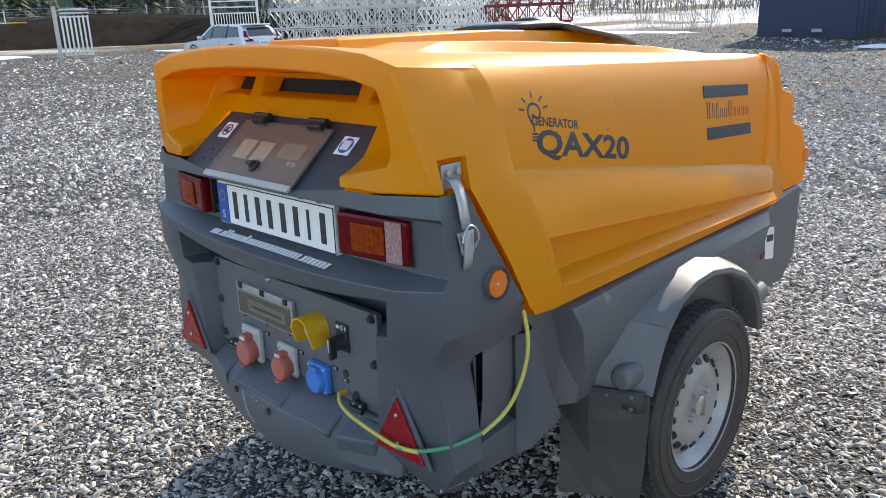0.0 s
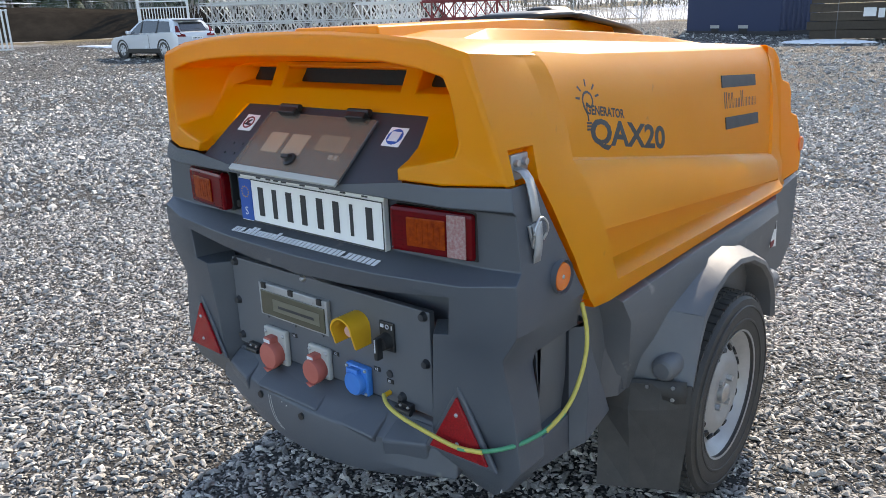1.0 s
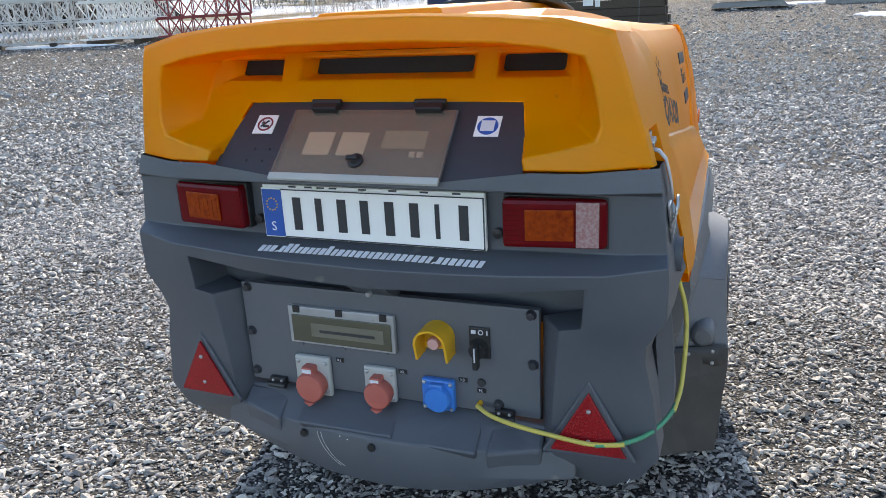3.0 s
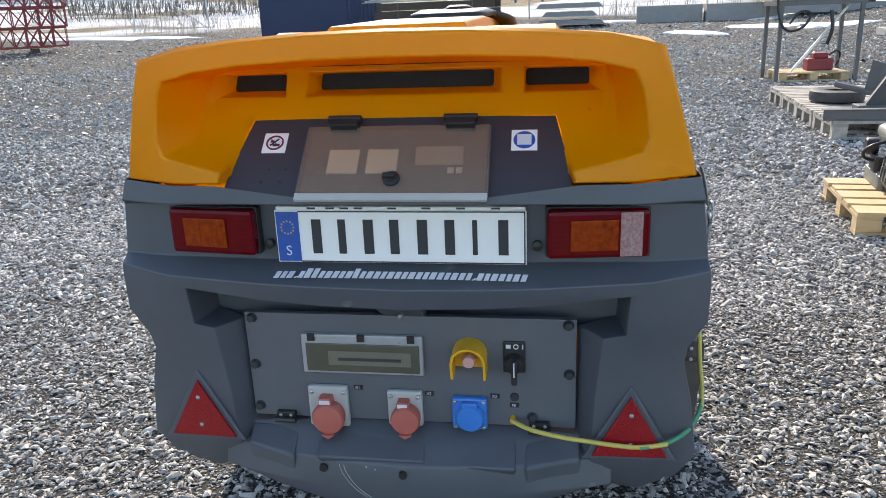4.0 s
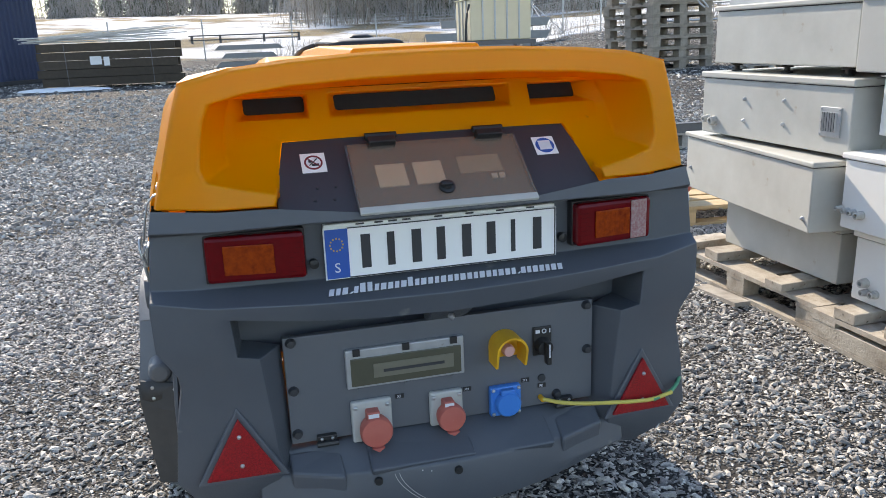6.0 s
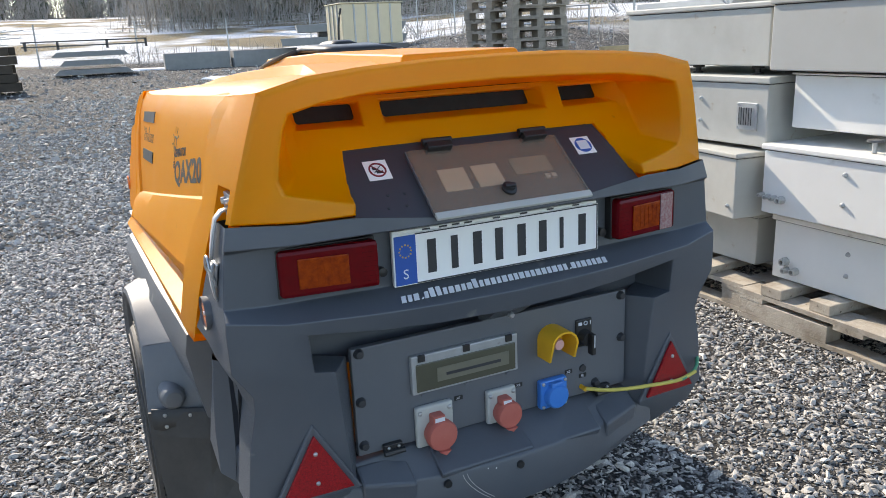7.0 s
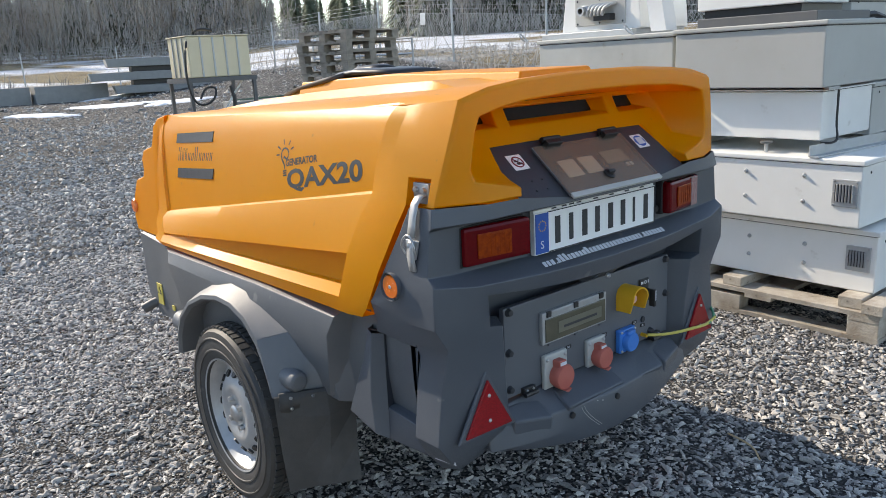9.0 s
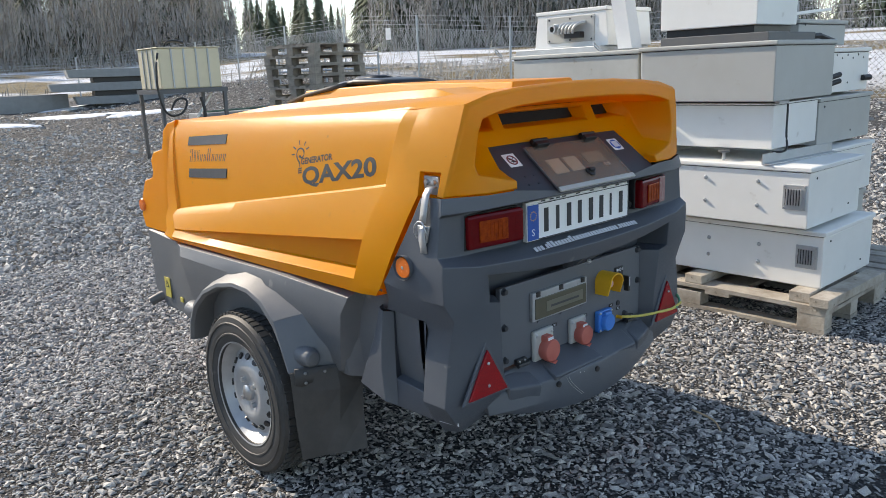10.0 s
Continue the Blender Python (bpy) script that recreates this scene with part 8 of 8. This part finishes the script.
for k in range(7):
    t = 0.15 + 0.12 * k
    x, y = -70 + 22 * t - 1.5, -9 + 62 * t
    bm = bmesh.new()
    ring = []
    for j in range(20):
        a = 2 * math.pi * j / 20
        w = 1 + 0.3 * noise.noise(Vector((math.cos(a) * 2, math.sin(a) * 2, k)))
        ring.append((x + 0.9 * w * math.cos(a), y + 3.0 * w * math.sin(a), rise(x, y) + 2.25 + 0.2 * (1 - w)))
    bm.faces.new([bm.verts.new(p) for p in ring])
    tagged(finish(bm, "snow_patch", "snow"), "strip of old snow along the top of the bank", "snow", kind="structure")


# ---- woods ----
def tree_arrays(kind, seed):
    rng = random.Random(seed)
    bm = bmesh.new()
    if kind == "spruce":
        h = 13.0
        tube([(0, 0, 0), (0.1, 0, h * 0.5), (0, 0, h)], 0.14, 5, bm)
        for f in bm.faces:
            f.material_index = 1
        layers = 26
        for k in range(layers):
            z = 1.0 + (h - 1.2) * (k / layers) ** 0.95
            r = (1 - (z / h)) ** 0.8 * 3.5 * rng.uniform(0.75, 1.15) + 0.15
            n = 9 if k < 18 else 6
            for j in range(n):
                a = 2 * math.pi * (j + rng.random()) / n
                l = r * rng.uniform(0.7, 1.1)
                c_, s_ = math.cos(a), math.sin(a)
                for q in range(2):
                    d0, d1 = l * (0.12 + 0.40 * q), l * (0.60 + 0.42 * q)
                    w = 0.42 * (1 - 0.22 * q) * (0.5 + r / 3)
                    zz = z - d0 * 0.34 + rng.uniform(-0.1, 0.1)
                    m0, m1 = Vector((c_ * d0, s_ * d0, zz)), Vector((c_ * d1, s_ * d1, zz - (d1 - d0) * 0.5))
                    t = Vector((-s_, c_, 0)) * w
                    up = Vector((0, 0, 0.10))
                    vs = [bm.verts.new(p) for p in (m0 + t, m0 - t, m1 - up * 2, m0 + up)]
                    bm.faces.new((vs[0], vs[3], vs[2]))
                    bm.faces.new((vs[3], vs[1], vs[2]))
    else:
        h = 12.0
        top = Vector((rng.uniform(-0.4, 0.4), rng.uniform(-0.4, 0.4), h))
        tube([(0, 0, 0), top * 0.5 + Vector((0.15, 0, 0)), top], 0.09, 5, bm)
        for f in bm.faces:
            f.material_index = 1
        for k in range(46):
            z = rng.uniform(0.8, h * 0.97)
            a = rng.uniform(0, 2 * math.pi)
            l = (1 - abs(z / h - 0.45)) * rng.uniform(1.2, 2.4)
            p0 = top * (z / h)
            p1 = p0 + Vector((math.cos(a) * l, math.sin(a) * l, l * rng.uniform(0.5, 1.1)))
            for q0, q1, r in ((p0, p1, 0.035),):
                d = Vector((-math.sin(a), math.cos(a), 0)) * r
                vs = [bm.verts.new(p) for p in (q0 + d, q0 - d, q1)]
                bm.faces.new(vs)
            for _ in range(7):
                s = rng.uniform(0.25, 1.0)
                b0 = p0.lerp(p1, s)
                b1 = b0 + Vector((rng.uniform(-0.8, 0.8), rng.uniform(-0.8, 0.8), rng.uniform(-0.1, 1.0)))
                vs = [bm.verts.new(p) for p in (b0 + Vector((0.016, 0.016, 0)), b0 - Vector((0.016, 0.016, 0)), b1)]
                bm.faces.new(vs)
    bmesh.ops.triangulate(bm, faces=bm.faces)
    co = np.array([v.co for v in bm.verts])
    fa = np.array([[v.index for v in f.verts] for f in bm.faces])
    mi = np.array([f.material_index for f in bm.faces])
    bm.free()
    return co, fa, mi


def wood(name, kind, spots, mats, label, seed):
    """One object of many trees, each turned and scaled."""
    rng = np.random.default_rng(seed)
    variants = [tree_arrays(kind, seed + k) for k in range(3)]
    cs, fs, ms, base = [], [], [], 0
    for x, y, s in spots:
        co, fa, mi = variants[rng.integers(3)]
        a = rng.uniform(0, 2 * np.pi)
        c_, s_ = np.cos(a), np.sin(a)
        w = s * rng.uniform(0.85, 1.15)
        p = np.stack([(co[:, 0] * c_ - co[:, 1] * s_) * w + x, (co[:, 0] * s_ + co[:, 1] * c_) * w + y, co[:, 2] * s + rise(x, y) - 0.1], 1)
        cs.append(p), fs.append(fa + base), ms.append(mi)
        base += len(co)
    co, fa, mi = np.concatenate(cs), np.concatenate(fs), np.concatenate(ms)
    me = bpy.data.meshes.new(name)
    me.vertices.add(len(co))
    me.vertices.foreach_set("co", co.reshape(-1))
    me.loops.add(len(fa) * 3)
    me.loops.foreach_set("vertex_index", fa.reshape(-1).astype(np.int32))
    me.polygons.add(len(fa))
    me.polygons.foreach_set("loop_start", (np.arange(len(fa)) * 3).astype(np.int32))
    for m in mats:
        me.materials.append(M[m])
    me.polygons.foreach_set("material_index", mi.astype(np.int32))
    me.update(calc_edges=True)
    me.shade_flat()
    return tagged(new(name, me), label, "trees", kind="stuff")


def belt(az0, az1, d0, d1, count, s0, s1, seed):
    rng = np.random.default_rng(seed)
    out = []
    for _ in range(count):
        a, d = radians(rng.uniform(az0, az1)), rng.uniform(d0, d1)
        out.append((d * math.sin(a), d * math.cos(a), rng.uniform(s0, s1)))
    return out


wood("spruce_wood", "spruce", belt(-112, -62, 96, 118, 70, 0.8, 1.2, 1) + belt(-112, -71.5, 74, 88, 90, 0.3, 0.6, 8) + belt(-67.5, -53, 74, 92, 60, 0.3, 0.6, 9) + belt(-62, -22, 125, 165, 80, 0.9, 1.2, 2) + belt(-22, 8, 190, 250, 60, 1.1, 1.4, 3) + belt(6, 27, 108, 150, 74, 0.9, 1.25, 4)
     + belt(27, 35, 190, 270, 34, 0.9, 1.3, 5) + belt(36.5, 58, 90, 130, 70, 0.95, 1.3, 6) + belt(58, 95, 95, 130, 26, 0.7, 1.0, 7), ("needle", "bark"),
     "dark green spruce wood behind the fields", 11)
wood("bare_wood", "birch", belt(-57, -43, 60, 70, 30, 0.6, 0.9, 28) + belt(-112, -60, 98, 120, 60, 0.9, 1.3, 21) + belt(-67, -57, 74, 82, 10, 0.8, 1.1, 29) + belt(-60, -20, 110, 150, 120, 1.0, 1.4, 22) + belt(-20, 10, 170, 240, 120, 1.1, 1.5, 23) + belt(4, 27.5, 95, 135, 215, 0.9, 1.3, 24)
     + belt(27, 36, 190, 270, 34, 0.8, 1.1, 25) + belt(36.5, 60, 84, 115, 120, 0.8, 1.15, 26) + belt(60, 95, 95, 130, 50, 0.6, 1.0, 27), ("twig", "bark"),
     "bare leafless trees at the wood's edge", 31)


def thicket_strip(points, height, seed, label, mat="thicket"):
    """Dense undergrowth as a ragged mass of short crossing twigs."""
    rng = np.random.default_rng(seed)
    bm = bmesh.new()
    for (ax, ay), (bx, by) in zip(points, points[1:]):
        L = math.hypot(bx - ax, by - ay)
        for _ in range(int(L * 26 * height ** 0.9)):
            u = rng.uniform()
            x, y = ax + (bx - ax) * u + rng.normal(0, 2), ay + (by - ay) * u + rng.normal(0, 2)
            top = height * (0.8 + 0.35 * noise.noise(Vector((x * 0.15, y * 0.15, seed))))
            z, h, w = rise(x, y) + top * rng.uniform(0, 1) ** 1.15 - 0.3, rng.uniform(0.6, 2.0), rng.uniform(0.03, 0.07)
            tilt, a = rng.normal(0, 0.55), rng.uniform(0, math.pi)
            dx, dy = h * math.sin(tilt) * math.cos(a), h * math.sin(tilt) * math.sin(a)
            c_, s_ = math.cos(a + 1.2) * w, math.sin(a + 1.2) * w
            bm.faces.new([bm.verts.new(p) for p in ((x - c_, y - s_, z), (x + c_, y + s_, z), (x + dx, y + dy, z + h * math.cos(tilt)))])
    return tagged(finish(bm, "thicket", mat, weld=False), label, "undergrowth", kind="stuff")


def arc_points(az0, az1, d, n=10):
    return [(d * math.sin(radians(az0 + (az1 - az0) * k / n)), d * math.cos(radians(az0 + (az1 - az0) * k / n))) for k in range(n + 1)]


thicket_strip(arc_points(-57, -43, 61), 5.0, 8, "bare thicket behind the steel sections")
thicket_strip(arc_points(-112, -58, 80), 1.6, 1, "dark undergrowth at the foot of the wood")
thicket_strip(arc_points(-60, -20, 118), 9.0, 2, "dark undergrowth at the foot of the wood")
thicket_strip(arc_points(-22, 10, 175), 11.0, 3, "dark undergrowth at the foot of the wood")
thicket_strip(arc_points(4, 27.5, 100), 9.5, 4, "dark undergrowth at the foot of the wood")
thicket_strip(arc_points(37.5, 60, 88), 9.0, 5, "dark undergrowth at the foot of the wood")
thicket_strip(arc_points(27, 38, 190), 5.0, 7, "dark undergrowth at the foot of the wood")
thicket_strip(arc_points(60, 95, 95), 6.0, 6, "dark undergrowth at the foot of the wood")
thicket_strip(arc_points(-36, -18, 74), 2.2, 9, "dark hedge across the snowy field", "hedge")
hall = thing("green_hall", "green clad hall among the trees", "building", at=pose(-86, 23.5, rise(-80, 23.5), 0, 0, 70))
part("wall", box(-7, 7, 0, 10, 0, 7), "greenwall", hall)
part("roof", prism([(-7.4, -0.4, 7), (7.4, -0.4, 7), (7.4, 10.4, 7), (-7.4, 10.4, 7)], (0, 0, 0.5)), "steel_dark", hall)
part("drainpipe", box(2.0, 2.6, -0.3, 0, 0, 7), "white", hall)


def bushes():
    """Thin bare shrubs along the fence."""
    rng = np.random.default_rng(5)
    bm = bmesh.new()
    for cx, cy, n in ((-22, 45, 60), (-27, 47, 60), (-17.5, 46, 40), (17.5, 40, 60), (18.5, 33, 60), (18.8, 27, 50), (18.5, 20, 60), (18.0, 12, 50), (16.5, 45, 40), (3, 50, 40), (9, 50, 30)):
        for _ in range(n):
            x, y = cx + rng.normal(0, 1.3), cy + rng.normal(0, 1.0)
            z = rise(x, y)
            h = rng.uniform(0.5, 1.5)
            dx, dy = rng.normal(0, 0.3, 2)
            tube([(x, y, z), (x + dx, y + dy, z + h)], 0.012, 3, bm)
            tube([(x + dx * 0.5, y + dy * 0.5, z + h * 0.5), (x + dx * 0.5 + rng.normal(0, 0.25), y + dy * 0.5, z + h * 0.9)], 0.009, 3, bm)
    return tagged(finish(bm, "bare_shrubs", "twig", weld=False), "thin bare shrubs and weeds along the fence", "shrubs", kind="stuff")


bushes()
tw = thing("dry_twig", "thin dry twig lying on the gravel", "twig")
part("stem", tube([(0.655, -0.175, 0.022), (0.70, -0.13, 0.030), (0.735, -0.06, 0.024), (0.75, 0.0, 0.02)], 0.0035, 6, smooth_steps=1), "wood_new", tw)
